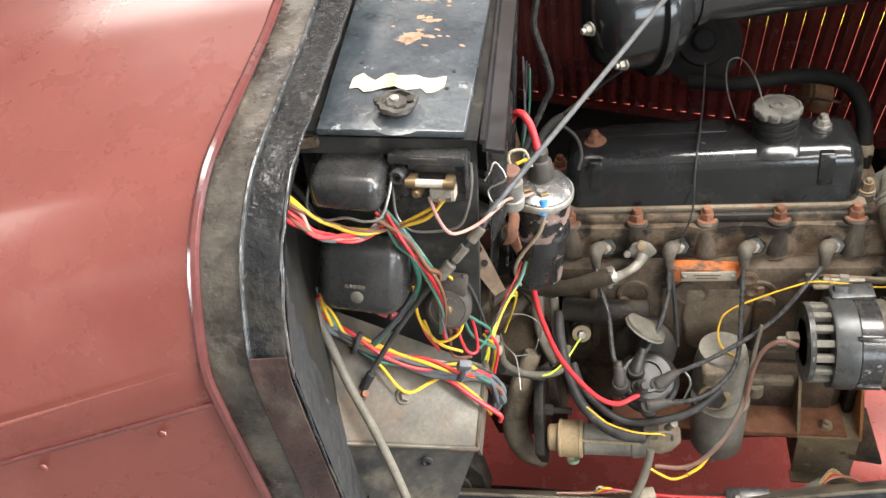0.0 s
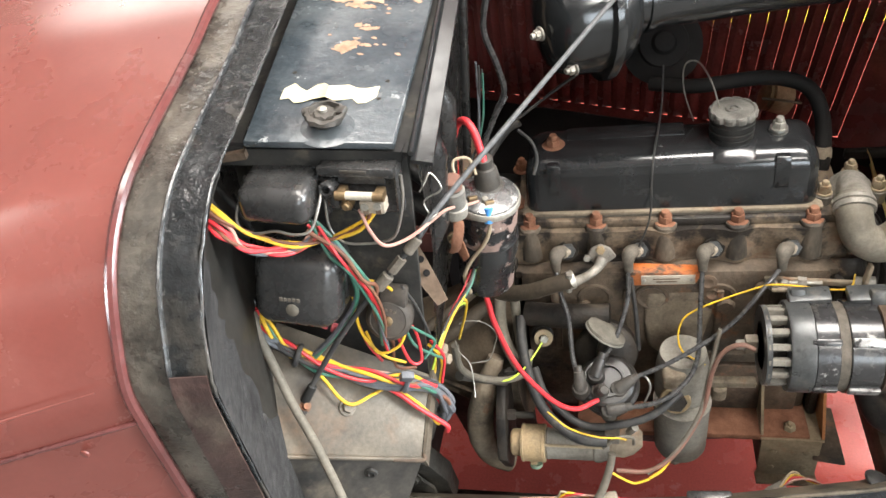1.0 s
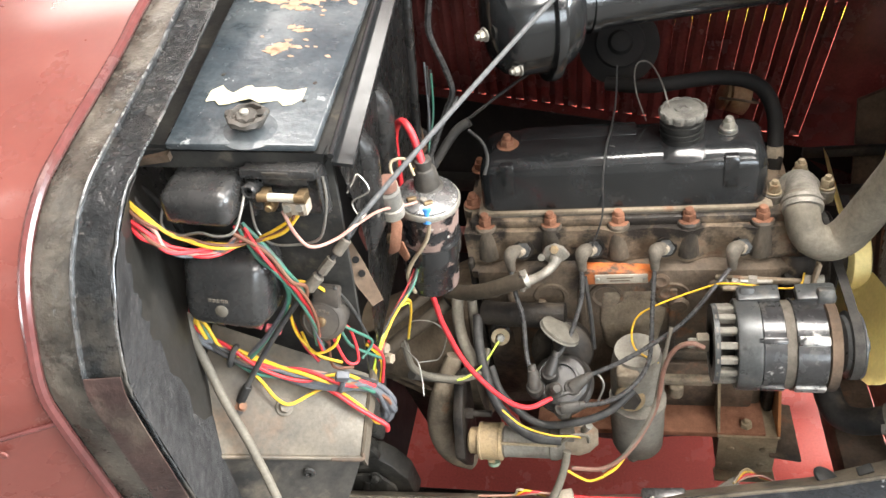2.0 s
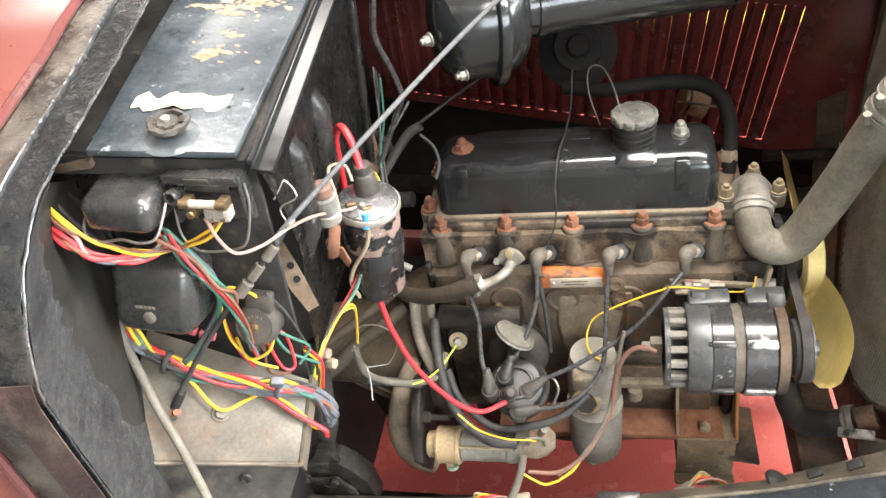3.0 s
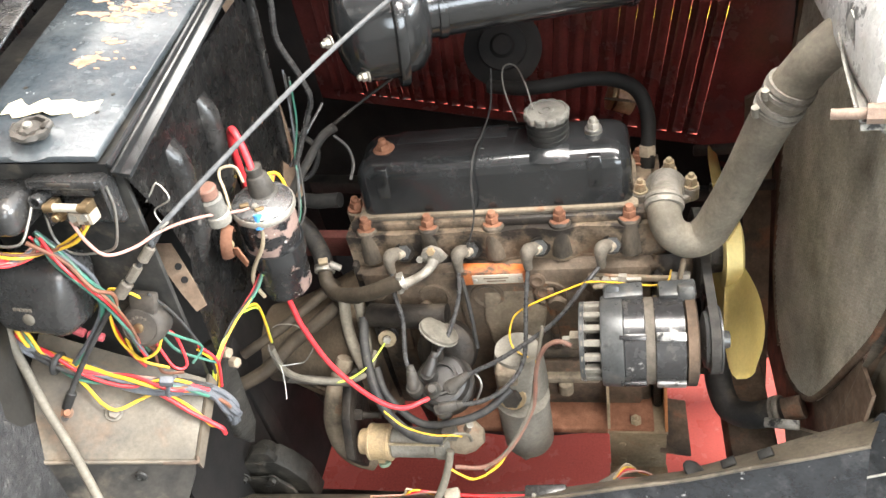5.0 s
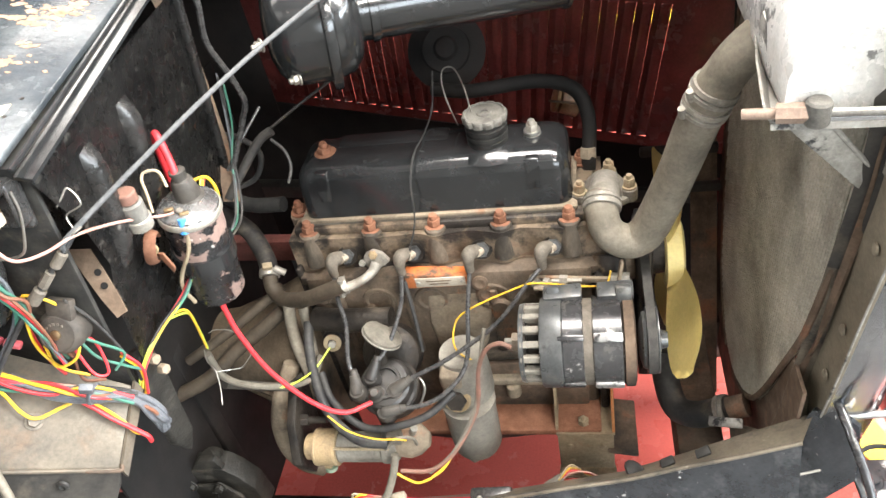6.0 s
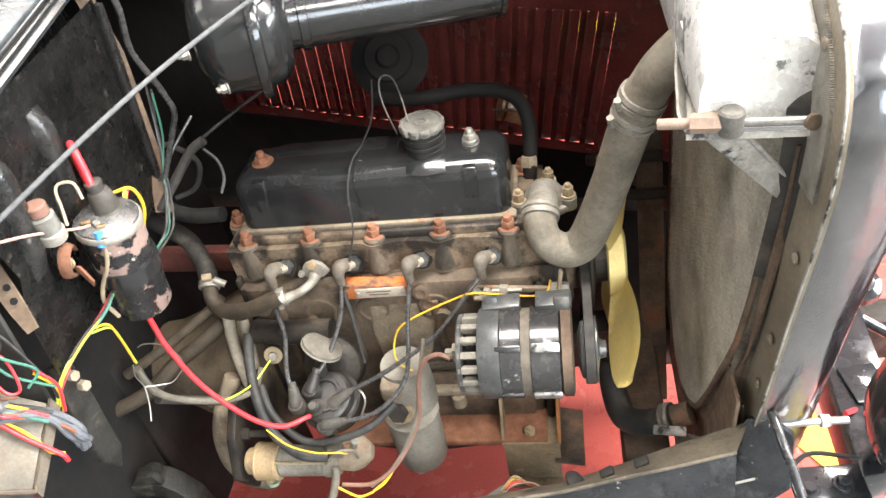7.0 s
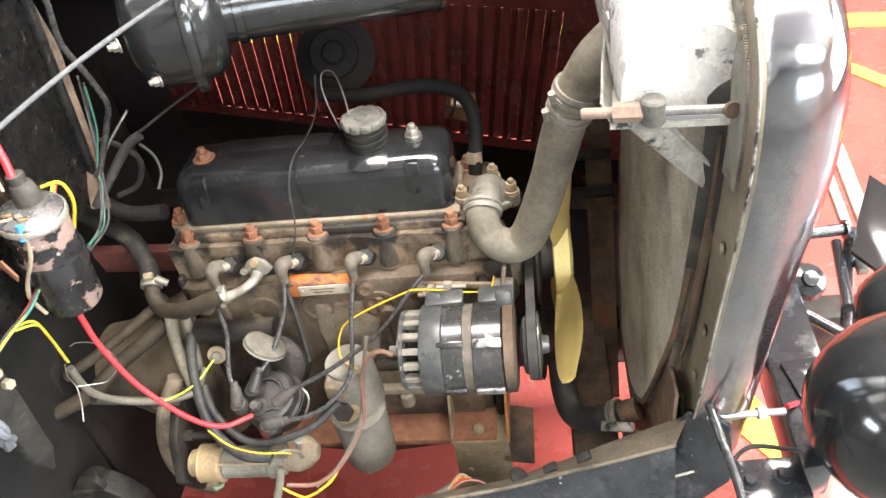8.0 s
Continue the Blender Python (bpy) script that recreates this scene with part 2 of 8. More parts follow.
    orange_rust=mat("orange_rust_steel", (0.26, 0.105, 0.04), (0.33, 0.15, 0.06), 0.8, scale=40, bump=0.4, spots=((0.10, 0.07, 0.05), 20, 0.5, 0.7, 0.8)),
    greasy=mat("greasy_black_iron", (0.012, 0.0115, 0.010), (0.032, 0.030, 0.026), 0.55, scale=26, bump=0.7, bump_scale=70, depth=0.004, spots=((0.085, 0.075, 0.061), 18, 0.53, 0.78, 0.8)),
    brown_nut=mat("brown_grey_nut", (0.20, 0.145, 0.115), (0.27, 0.20, 0.155), 0.6, scale=90, bump=0.2),
    iron_grime=mat("grime_streaked_iron", (0.045, 0.038, 0.031), (0.13, 0.105, 0.078), 0.65, scale=26, bump=0.5, bump_scale=140, depth=0.003, stretch=(1.0, 1.0, 0.45), spots=((0.020, 0.018, 0.016), 18, 0.50, 0.66, 0.5)),
    disc_grey=mat("dusty_grey_disc", (0.10, 0.092, 0.076), (0.155, 0.142, 0.118), 0.6, scale=40, bump=0.2, spots=((0.05, 0.044, 0.036), 18, 0.52, 0.75, 0.6)),
    block_brown=mat("brown_grimy_block", (0.062, 0.047, 0.035), (0.135, 0.102, 0.072), 0.7, scale=22, bump=0.6, bump_scale=120, depth=0.004, spots=((0.24, 0.09, 0.035), 11, 0.60, 0.74, 0.8), spots2=((0.020, 0.017, 0.015), 15, 0.50, 0.64, 0.5)),
    ceiling=mat("white_ceiling_paint", (0.66, 0.65, 0.62), (0.60, 0.59, 0.565), 0.8, scale=2, bump=0.05),
    hose_dark=mat("grimy_dark_pipe", (0.034, 0.027, 0.020), (0.068, 0.054, 0.039), 0.6, scale=30, bump=0.2, spots=((0.11, 0.092, 0.068), 16, 0.56, 0.85, 0.85)),
    floor=mat("red_floor_paint", (0.345, 0.066, 0.052), (0.285, 0.054, 0.043), 0.26, scale=3, bump=0.2, bump_scale=60, spots=((0.40, 0.18, 0.15), 16, 0.62, 0.82, 0.55)),
    floor_yellow=mat("yellow_floor_paint", (0.80, 0.60, 0.05), (0.72, 0.52, 0.06), 0.5, scale=12, bump=0.1, spots=((0.45, 0.2, 0.1), 25, 0.66, 0.72, 0.6)),
    wall=mat("grey_wall_paint", (0.24, 0.235, 0.22), (0.20, 0.195, 0.185), 0.8, scale=2, bump=0.05),
    tape=mat("masking_tape", (0.50, 0.455, 0.31), (0.43, 0.385, 0.25), 0.7, scale=120, bump=0.4, bump_scale=900),
    white=mat("white_porcelain", (0.42, 0.38, 0.31), (0.34, 0.30, 0.24), 0.4, scale=90),
    belt=mat("rubber_belt", (0.035, 0.034, 0.032), (0.07, 0.066, 0.06), 0.75, scale=60, bump=0.2),
    boot=mat("grey_rubber_boot", (0.085, 0.074, 0.060), (0.15, 0.130, 0.106), 0.65, scale=70, bump=0.2),
    w_red=mat("red_insulation", (0.58, 0.025, 0.033), (0.42, 0.03, 0.036), 0.4, scale=60, spots=((0.16, 0.05, 0.04), 40, 0.6, 0.85, 0.7)),
    w_yellow=mat("yellow_insulation", (0.70, 0.43, 0.025), (0.50, 0.31, 0.04), 0.42, scale=60, spots=((0.16, 0.12, 0.06), 45, 0.56, 0.8, 0.7)),
    w_green=mat("green_insulation", (0.035, 0.15, 0.105), (0.05, 0.115, 0.085), 0.4, scale=60),
    w_lime=mat("lime_insulation", (0.45, 0.60, 0.06), (0.4, 0.5, 0.06), 0.4, scale=60),
    w_brown=mat("brown_insulation", (0.17, 0.075, 0.045), (0.13, 0.06, 0.04), 0.5, scale=60),
    w_pink=mat("pink_insulation", (0.42, 0.20, 0.165), (0.36, 0.24, 0.195), 0.5, scale=80),
    w_pinkred=mat("pink_crimp_sleeve", (0.50, 0.10, 0.12), (0.40, 0.08, 0.09), 0.4, scale=60),
    w_cream=mat("cream_insulation", (0.34, 0.275, 0.19), (0.27, 0.215, 0.15), 0.5, scale=80),
    w_grey=mat("grey_cable", (0.14, 0.125, 0.100), (0.10, 0.090, 0.073), 0.55, scale=50),
    w_black=mat("black_insulation", (0.025, 0.025, 0.026), (0.05, 0.048, 0.045), 0.5, scale=60, spots=(DUST, 40, 0.6, 0.9, 0.8)),
    w_slate=mat("slate_loom_tape", (0.075, 0.08, 0.09), (0.12, 0.125, 0.135), 0.5, scale=60, bump=0.2),
    felt_worn=mat("maroon_stained_lip", (0.026, 0.016, 0.015), (0.060, 0.035, 0.030), 0.32, scale=24, bump=0.6, bump_scale=50, depth=0.004, spots=((0.085, 0.066, 0.05), 20, 0.55, 0.75, 0.6)),
    w_blue=mat("blue_insulation", (0.05, 0.25, 0.6), (0.05, 0.2, 0.5), 0.4, scale=60),
    wire=mat("bare_wire", (0.34, 0.325, 0.295), (0.27, 0.255, 0.228), 0.35, 0.8, scale=90),
    coil=mat("worn_coil_paint", (0.010, 0.010, 0.011), (0.022, 0.022, 0.023), 0.26, scale=40, bump=0.1, spots=((0.24, 0.165, 0.14), 15, 0.51, 0.53, 0.55), spots2=((0.45, 0.42, 0.38), 70, 0.63, 0.66, 0.5)),
    coil_cap=mat("bright_coil_cap", (0.13, 0.13, 0.13), (0.30, 0.30, 0.295), 0.24, 0.8, scale=50, spots=((0.03, 0.03, 0.03), 30, 0.50, 0.64, 0.3)),
    white_dirty=mat("dirty_white", (0.24, 0.205, 0.16), (0.36, 0.31, 0.245), 0.5, scale=60, bump=0.1),
    cap_grey=mat("dusty_grey_cap", (0.075, 0.072, 0.065), (0.155, 0.148, 0.132), 0.5, scale=60, bump=0.3, bump_scale=500),
    w_black2=mat("lead_sheath", (0.024, 0.024, 0.025), (0.052, 0.050, 0.048), 0.28, scale=60),
    filter_grey=mat("dusty_grey_enamel", (0.14, 0.13, 0.11), (0.21, 0.195, 0.165), 0.72, scale=25, bump=0.1, spots=((0.07, 0.06, 0.05), 14, 0.55, 0.8, 0.7)),
    w_green_dull=mat("greenish_grease", (0.16, 0.22, 0.16), (0.2, 0.24, 0.18), 0.6, scale=60),
    alt_black=mat("worn_black_casing", (0.016, 0.016, 0.017), (0.045, 0.045, 0.046), 0.24, 0.1, scale=24, bump=0.1, bump_scale=160, coat=0.3, spots=((0.40, 0.39, 0.37), 34, 0.645, 0.70, 0.35, 0.7), spots2=((0.12, 0.11, 0.09), 22, 0.56, 0.80, 0.6)),
    alt_silver=mat("worn_silver_lug", (0.42, 0.42, 0.41), (0.25, 0.25, 0.245), 0.35, 0.6, scale=60, spots=((0.02, 0.02, 0.02), 50, 0.56, 0.62, 0.3)),
    black_dull2=mat("grimy_black_steel", (0.022, 0.021, 0.020), (0.05, 0.046, 0.04), 0.5, scale=25, bump=0.2, spots=(DUST, 13, 0.52, 0.85, 0.85)),
    black_gloss2=mat("chassis_black_enamel", (0.014, 0.016, 0.019), (0.028, 0.031, 0.035), 0.13, scale=20, bump=0.10, bump_scale=50, coat=0.4, spots=((0.14, 0.145, 0.15), 16, 0.54, 0.9, 0.3), spots2=((0.30, 0.30, 0.29), 90, 0.66, 0.72, 0.5)),
    flange_dirt=mat("dirty_black_flange", (0.085, 0.072, 0.055), (0.165, 0.142, 0.108), 0.5, scale=16, bump=0.5, bump_scale=70, depth=0.004, spots=((0.03, 0.029, 0.027), 14, 0.52, 0.66, 0.3), spots2=((0.30, 0.27, 0.215), 50, 0.64, 0.74, 0.7)),
    # near-black: painted shade on backing sheets and holes, own colour of horn and hose
    shade_black=mat("near_black_shade", (0.006, 0.006, 0.006), (0.014, 0.012, 0.011), 0.8, scale=12, bump=0.2, spots=((0.05, 0.035, 0.028), 10, 0.64, 0.9, 0.9)),
    amber=mat("amber_glass", (0.20, 0.11, 0.06), (0.28, 0.18, 0.11), 0.2, scale=40, spec=0.7),
    w_brownred=mat("faded_brown_insulation", (0.20, 0.10, 0.075), (0.14, 0.085, 0.065), 0.55, scale=60),
    cable=mat("grey_wound_cable", (0.060, 0.062, 0.064), (0.095, 0.098, 0.100), 0.58, 0.15, scale=200, bump=0.2, bump_scale=900),
)


# ---- mesh tools ----
def V(*a):
    return Vector(a if len(a) == 3 else a[0])


def mesh_object(name, bm, material, sharp=35):
    bmesh.ops.recalc_face_normals(bm, faces=bm.faces[:])
    me = bpy.data.meshes.new(name)
    bm.to_mesh(me)
    bm.free()
    me.materials.append(material)
    me.shade_smooth()
    me.set_sharp_from_angle(angle=radians(sharp))
    return new(name, me)


def thing(name, label, category, at=(0, 0, 0), group="", kind=""):
    return_ob = new(name)
    return_ob.location = at
    return_ob.empty_display_size = 0.02
    return tagged(return_ob, label, category, group, kind)


def part(name, bm, material, parent, label="", sharp=35):
    ob = mesh_object(name, bm, material, sharp)
    ob.parent = parent
    if parent.type == "EMPTY":
        ob.matrix_parent_inverse = Matrix.Translation(-parent.location)
    if label:
        tagged(ob, label)
    return ob


def solo(name, bm, material, label, category, group="", kind="", sharp=35):
    return tagged(mesh_object(name, bm, material, sharp), label, category, group, kind)


def frame_of(axis):
    a = V(axis).normalized()
    u = a.cross(V(0, 0, 1) if abs(a.z) < 0.9 else V(1, 0, 0)).normalized()
    return u, a.cross(u).normalized(), a


def ring_faces(bm, rings, closed=True, cap0=True, cap1=True):
    n = len(rings[0])
    for r0, r1 in zip(rings, rings[1:]):
        for i in range(n if closed else n - 1):
            j = (i + 1) % n
            bm.faces.new((r0[i], r0[j], r1[j], r1[i]))
    if cap0 and closed:
        bm.faces.new(rings[0][::-1])
    if cap1 and closed:
        bm.faces.new(rings[-1])
    return bm


def lathe(p0, axis, prof, n=32, bm=None, closed_ends=True, squash=1.0):
    """prof: (distance along the axis, radius) from one end to the other."""
    bm = bm or bmesh.new()
    u, v, a = frame_of(axis)
    rings = [[bm.verts.new(V(p0) + a * d + (u * math.cos(2 * math.pi * i / n) + v * (math.sin(2 * math.pi * i / n) * squash)) * max(r, 1e-5)) for i in range(n)] for d, r in prof]
    return ring_faces(bm, rings, True, closed_ends, closed_ends)


def cyl(p0, p1, r, n=20, bm=None, r1=None, edge=0.0):
    ax = V(p1) - V(p0)
    d = ax.length
    r1 = r if r1 is None else r1
    prof = [(0, r), (d, r1)] if not edge else [(0, r - edge), (edge, r), (d - edge, r1), (d, r1 - edge)]
    return lathe(p0, ax, prof, n, bm)


def box(c, s, m=None, bevel=0.0, seg=2, bm=None):
    """A box of size s about c, turned by m about its middle, its edges rounded by bevel."""
    t = bmesh.new()
    bmesh.ops.create_cube(t, size=1.0)
    bmesh.ops.scale(t, vec=s, verts=t.verts)
    if bevel:
        bmesh.ops.bevel(t, geom=t.edges[:], offset=bevel, segments=seg, profile=0.5, affect="EDGES")
    if m is not None:
        bmesh.ops.transform(t, matrix=m.to_3x3().to_4x4(), verts=t.verts)
    bmesh.ops.translate(t, vec=c, verts=t.verts)
    return join(bm, t)


def join(bm, t):
    if bm is None:
        return t
    tmp = bpy.data.meshes.new("tmp")
    t.to_mesh(tmp)
    t.free()
    bm.from_mesh(tmp)
    bpy.data.meshes.remove(tmp)
    return bm


def prism(poly, ext, bm=None, bevel=0.0, seg=2):
    """A flat outline (3D points) pushed along ext."""
    t = bmesh.new()
    a = [t.verts.new(V(p)) for p in poly]
    b = [t.verts.new(V(p) + V(ext)) for p in poly]
    ring_faces(t, [a, b])
    if bevel:
        bmesh.ops.bevel(t, geom=t.edges[:], offset=bevel, segments=seg, profile=0.5, affect="EDGES")
    return join(bm, t)


def curve_points(pts, steps=8):
    p = [V(q) for q in pts]
    if len(p) == 2:
        return p
    p = [p[0] * 2 - p[1]] + p + [p[-1] * 2 - p[-2]]
    out = []
    for i in range(1, len(p) - 2):
        for k in range(steps):
            t = k / steps
            out.append(0.5 * ((2 * p[i]) + (p[i + 1] - p[i - 1]) * t + (2 * p[i - 1] - 5 * p[i] + 4 * p[i + 1] - p[i + 2]) * t * t + (3 * p[i] - p[i - 1] - 3 * p[i + 1] + p[i + 2]) * t ** 3))
    return out + [p[-2]]


def tube(pts, r, n=10, steps=8, bm=None, radii=None, flat=1.0):
    bm = bm or bmesh.new()
    c = curve_points(pts, steps)
    u = None
    rings = []
    for i, q in enumerate(c):
        a = (c[min(i + 1, len(c) - 1)] - c[max(i - 1, 0)]).normalized()
        if u is None:
            u = frame_of(a)[0]
        u = (u - a * u.dot(a)).normalized()
        v = a.cross(u)
        k = i / (len(c) - 1)
        rr = r if radii is None else float(np.interp(k, np.linspace(0, 1, len(radii)), radii))
        rings.append([bm.verts.new(q + (u * math.cos(2 * math.pi * j / n) + v * math.sin(2 * math.pi * j / n) * flat) * rr) for j in range(n)])
    return ring_faces(bm, rings)


def strip(line_a, line_b, thick, up, bm=None):
    """A ribbon between two lines of points, given a thickness along up."""
    t = bmesh.new()
    k = V(up) * thick
    rings = [[t.verts.new(V(a)), t.verts.new(V(b)), t.verts.new(V(b) + k), t.verts.new(V(a) + k)] for a, b in zip(line_a, line_b)]
    ring_faces(t, rings)
    return join(bm, t)


def hexnut(p, axis, r, h, washer=0.0, bm=None, dome=0.0):
    u, v, a = frame_of(axis)
    bm = bm or bmesh.new()
    base = V(p)
    if washer:
        lathe(base, a, [(0, washer), (0.0015, washer), (0.0022, washer * 0.93)], 20, bm)
        base = base + a * 0.0022
    lathe(base, a, [(0, r), (h * 0.8, r), (h, r * 0.88)], 6, bm)
    if dome:
        lathe(base + a * h, a, [(0, dome), (dome * 0.9, dome), (dome * 1.2, dome * 0.8)], 12, bm)
    return bm


def wire(name, pts, r, material, label, category="wire", group="engine bay wiring", n=8, steps=8):
    return solo(name, tube(pts, r, n, steps), M[material], label, category, group)


# ---- setting ----
ground = box((1.0, 3.275, -0.03), (11.0, 5.45, 0.06))
# unseen near-side floor, made dark grey to cut red bounce and reflections
solo("floor_aisle", box((1.0, -1.225, -0.03), (11.0, 3.55, 0.06)), M["dark_floor"], "unseen dark grey floor added to cut red bounce and reflections", "floor", kind="structure")
solo("floor", ground, M["floor"], "glossy red painted concrete workshop floor with scuffs", "floor", kind="structure")
for nm, c, s in (("wall_north", (1.0, 6.05, 1.6), (11.0, 0.1, 3.3)), ("wall_south", (-1.7, -3.05, 1.6), (5.6, 0.1, 3.3)), ("wall_south", (5.3, -3.05, 1.6), (2.4, 0.1, 3.3)), ("wall_south", (2.6, -3.05, 0.575), (3.0, 0.1, 1.25)), ("wall_south", (2.6, -3.05, 2.8), (3.0, 0.1, 0.9)), ("wall_west", (-4.55, 2.85, 1.6), (0.1, 6.3, 3.3)), ("wall_west", (-4.55, -2.75, 1.6), (0.1, 0.5, 3.3)), ("wall_west", (-4.55, -1.4, 0.8), (0.1, 2.2, 1.7)), ("wall_west", (-4.55, -1.4, 2.75), (0.1, 2.2, 1.0)),
                 ("wall_east", (4.55, -1.95, 1.6), (0.1, 2.1, 3.3)), ("wall_east", (4.55, 4.1, 1.6), (0.1, 3.9, 3.3)), ("wall_east", (4.55, 0.6, 2.85), (0.1, 3.1, 0.8))):
    solo(nm, box(c, s), M["wall"], "plain painted workshop wall", "wall", kind="structure")
solo("ceiling", box((1.0, 1.5, 3.3), (11.0, 9.0, 0.1)), M["ceiling"], "plain white workshop ceiling", "ceiling", kind="structure")
for lx, ly, _ in LAMPS:
    solo("ceiling_light", box((lx, ly, 3.12), (2.28, 0.83, 0.07), bevel=0.01), M["wall"], "grey housing of a wide ceiling panel light", "ceiling light", "ceiling lights")


def floor_mark(corners, label):
    solo("floor_marking", prism([(x, y, 0.002) for x, y in corners], (0, 0, 0.002)), M["floor_yellow"], label, "floor marking", kind="structure")


floor_mark([(0.790, 1.118), (0.817, 1.105), (0.872, 0.975), (0.905, 0.940), (0.830, 0.925), (0.800, 0.965), (0.755, 1.03)], "worn yellow painted patch on the red floor")
floor_mark([(-1.8, 3.42), (3.2, 2.58), (3.2, 2.46), (-1.8, 3.32)], "yellow painted line on the red floor")
floor_mark([(1.30, 2.735), (2.0, 1.62), (2.0, 1.50), (1.30, 2.640)], "yellow painted line on the red floor")

# ---- scuttle and body side ----
RIM = [(0.870, 1.222), (0.720, 1.208), (0.591, 1.187), (0.533, 1.174), (0.484, 1.163), (0.432, 1.152), (0.394, 1.142), (0.362, 1.124), (0.340, 1.103),
       (0.321, 1.075), (0.306, 1.044), (0.302, 1.016)]
SIDE = [(0.302, 1.014), (0.299, 0.958), (0.295, 0.885), (0.292, 0.75), (0.30, 0.60), (0.31, 0.45)]
mirror = lambda ln: [(1.74 - y, z) for y, z in reversed(ln)]


def sheet(line, x0, x1, spread, thick=0.004, rows=6, drop=0.0):
    """A panel swept along -x from a (y, z) line; it widens by spread per metre away from the middle line."""
    t = bmesh.new()
    outer, inner = [], []
    for k in range(rows + 1):
        x = x0 + (x1 - x0) * k / rows
        d = x0 - x
        ro, ri = [], []
        for y, z in line:
            w = (0.87 - y) / 0.57
            q = V(x, y - spread * d * w, z + drop * d * abs(w))
            ro.append(t.verts.new(q))
            ri.append(t.verts.new(q + V(0, thick * (1 if y < 0.87 else -1) * 0.6, -thick)))
        outer.append(ro)
        inner.append(ri)
    for g in (outer, inner):
        for a, b in zip(g, g[1:]):
            for i in range(len(a) - 1):
                t.faces.new((a[i], a[i + 1], b[i + 1], b[i]))
    for k in (0, rows):
        for i in range(len(line) - 1):
            t.faces.new((outer[k][i], outer[k][i + 1], inner[k][i + 1], inner[k][i]))
    for i in (0, len(line) - 1):
        for k in range(rows):
            t.faces.new((outer[k][i], outer[k + 1][i], inner[k + 1][i], inner[k][i]))
    return t


RIM_SHIFT = V(0.018, -0.021, 0.015)
scuttle = thing("car_scuttle", "faded red painted car scuttle with soft reflections and a swage line", "car body", (-0.6, 0.87, 0.45))
full_rim = [(y, z) for y, z in reversed(RIM)][:-1] + [(1.74 - y, z) for y, z in RIM]
fine = [(p.y, p.z) for p in curve_points([(0, y, z) for y, z in full_rim], 4)]
part("cowl_panel", sheet(fine, -0.272, -1.25, 0.42, drop=-0.02), M["red_paint"], scuttle, sharp=50)
part("side_panel", sheet(SIDE, -0.272, -1.25, 0.42), M["red_paint"], scuttle, "red side panel below a riveted seam", sharp=50)
part("side_panel", sheet(mirror(SIDE), -0.272, -1.25, 0.42), M["red_paint"], scuttle, sharp=50)
part("swage_bead", tube([(-0.285, 0.296, 1.052), (-0.5, 0.205, 1.046), (-0.8, 0.08, 1.04), (-1.2, -0.09, 1.03)], 0.0035, radii=[0.0004, 0.0030, 0.0035, 0.0035]), M["red_paint"], scuttle)
part("seam_strip", tube([(-0.274, 0.3005, 1.0155), (-0.5, 0.206, 1.0155), (-0.8, 0.08, 1.0155), (-1.2, -0.088, 1.0155)], 0.0018), M["maroon"], scuttle)
for k in range(7):
    x = -0.31 - 0.075 * k
    part("rivet", lathe((x, 0.298 + (x + 0.272) * 0.42, 1.004), (0, -1, 0.1), [(0, 0.0035), (0.0012, 0.003), (0.002, 0.001)], 12), M["red_paint"], scuttle)
part("firewall", box((-0.60, 0.87, 0.78), (0.02, 1.1, 0.75)), M["black_panel"], scuttle, "black bulkhead panel behind the engine bay")

# seal strips round the front edge of the scuttle
def rim_line(line, x, off=0.0):
    out = []
    for i, (y, z) in enumerate(line):
        a, b = V(0, *line[max(i - 1, 0)]), V(0, *line[min(i + 1, len(line) - 1)])
        tn = (b - a).normalized()
        nrm = V(0, -tn.z, tn.y)
        out.append(V(x, y, z) + nrm * off)
    return out


edge_line = [(p.y, p.z) for p in curve_points([(0, y, z) for y, z in [(0.31, 0.45), (0.30, 0.6), (0.294, 0.75), (0.297, 0.885), (0.300, 0.958), (0.303, 1.016), (0.307, 1.044), (0.322, 1.073),
        (0.341, 1.101), (0.363, 1.122), (0.395, 1.140), (0.433, 1.150), (0.485, 1.160), (0.534, 1.170), (0.592, 1.184), (0.72, 1.205), (0.87, 1.219)]], 4)]
seal = thing("scuttle_seal", "dirty brown webbing seal on a chipped black lip", "seal strip", (-0.25, 0.3, 0.45))
part("edge_bead", tube(rim_line(edge_line, -0.272, 0.001), 0.004, 8, 1), M["maroon"], seal)
part("webbing_strip", strip(rim_line(edge_line, -0.270, -0.003), rim_line(edge_line, -0.240, -0.005), 0.004, (0, 0, -1)), M["webbing"], seal, "brown woven webbing seal, frayed")
part("webbing_fold", tube(rim_line(edge_line, -0.2405, -0.0035), 0.0024, 8, 1, flat=0.7), M["rumpled"], seal)
wob = random.Random(31)
lip_bm = bmesh.new()
rows_ = []
for k in range(6):
    f = k / 5
    line = rim_line(edge_line, -0.240 + 0.0235 * f, -0.004 - 0.005 * f)
    rows_.append([lip_bm.verts.new(q + V(wob.uniform(-1, 1) * 0.0008, 0, wob.uniform(-1, 1) * 0.0010)) for q in line])
for a, b in zip(rows_, rows_[1:]):
    for i in range(len(a) - 1):
        lip_bm.faces.new((a[i], a[i + 1], b[i + 1], b[i]))
bmesh.ops.solidify(lip_bm, geom=lip_bm.faces[:], thickness=0.003)
part("lip", lip_bm, M["rumpled"], seal, "glossy black rumpled lip with chipped paint", sharp=70)
edge_pts = [q + V(wob.uniform(-1, 1) * 0.0008, 0, wob.uniform(-1, 1) * 0.0008) for q in rim_line(edge_line, -0.216, -0.010)]
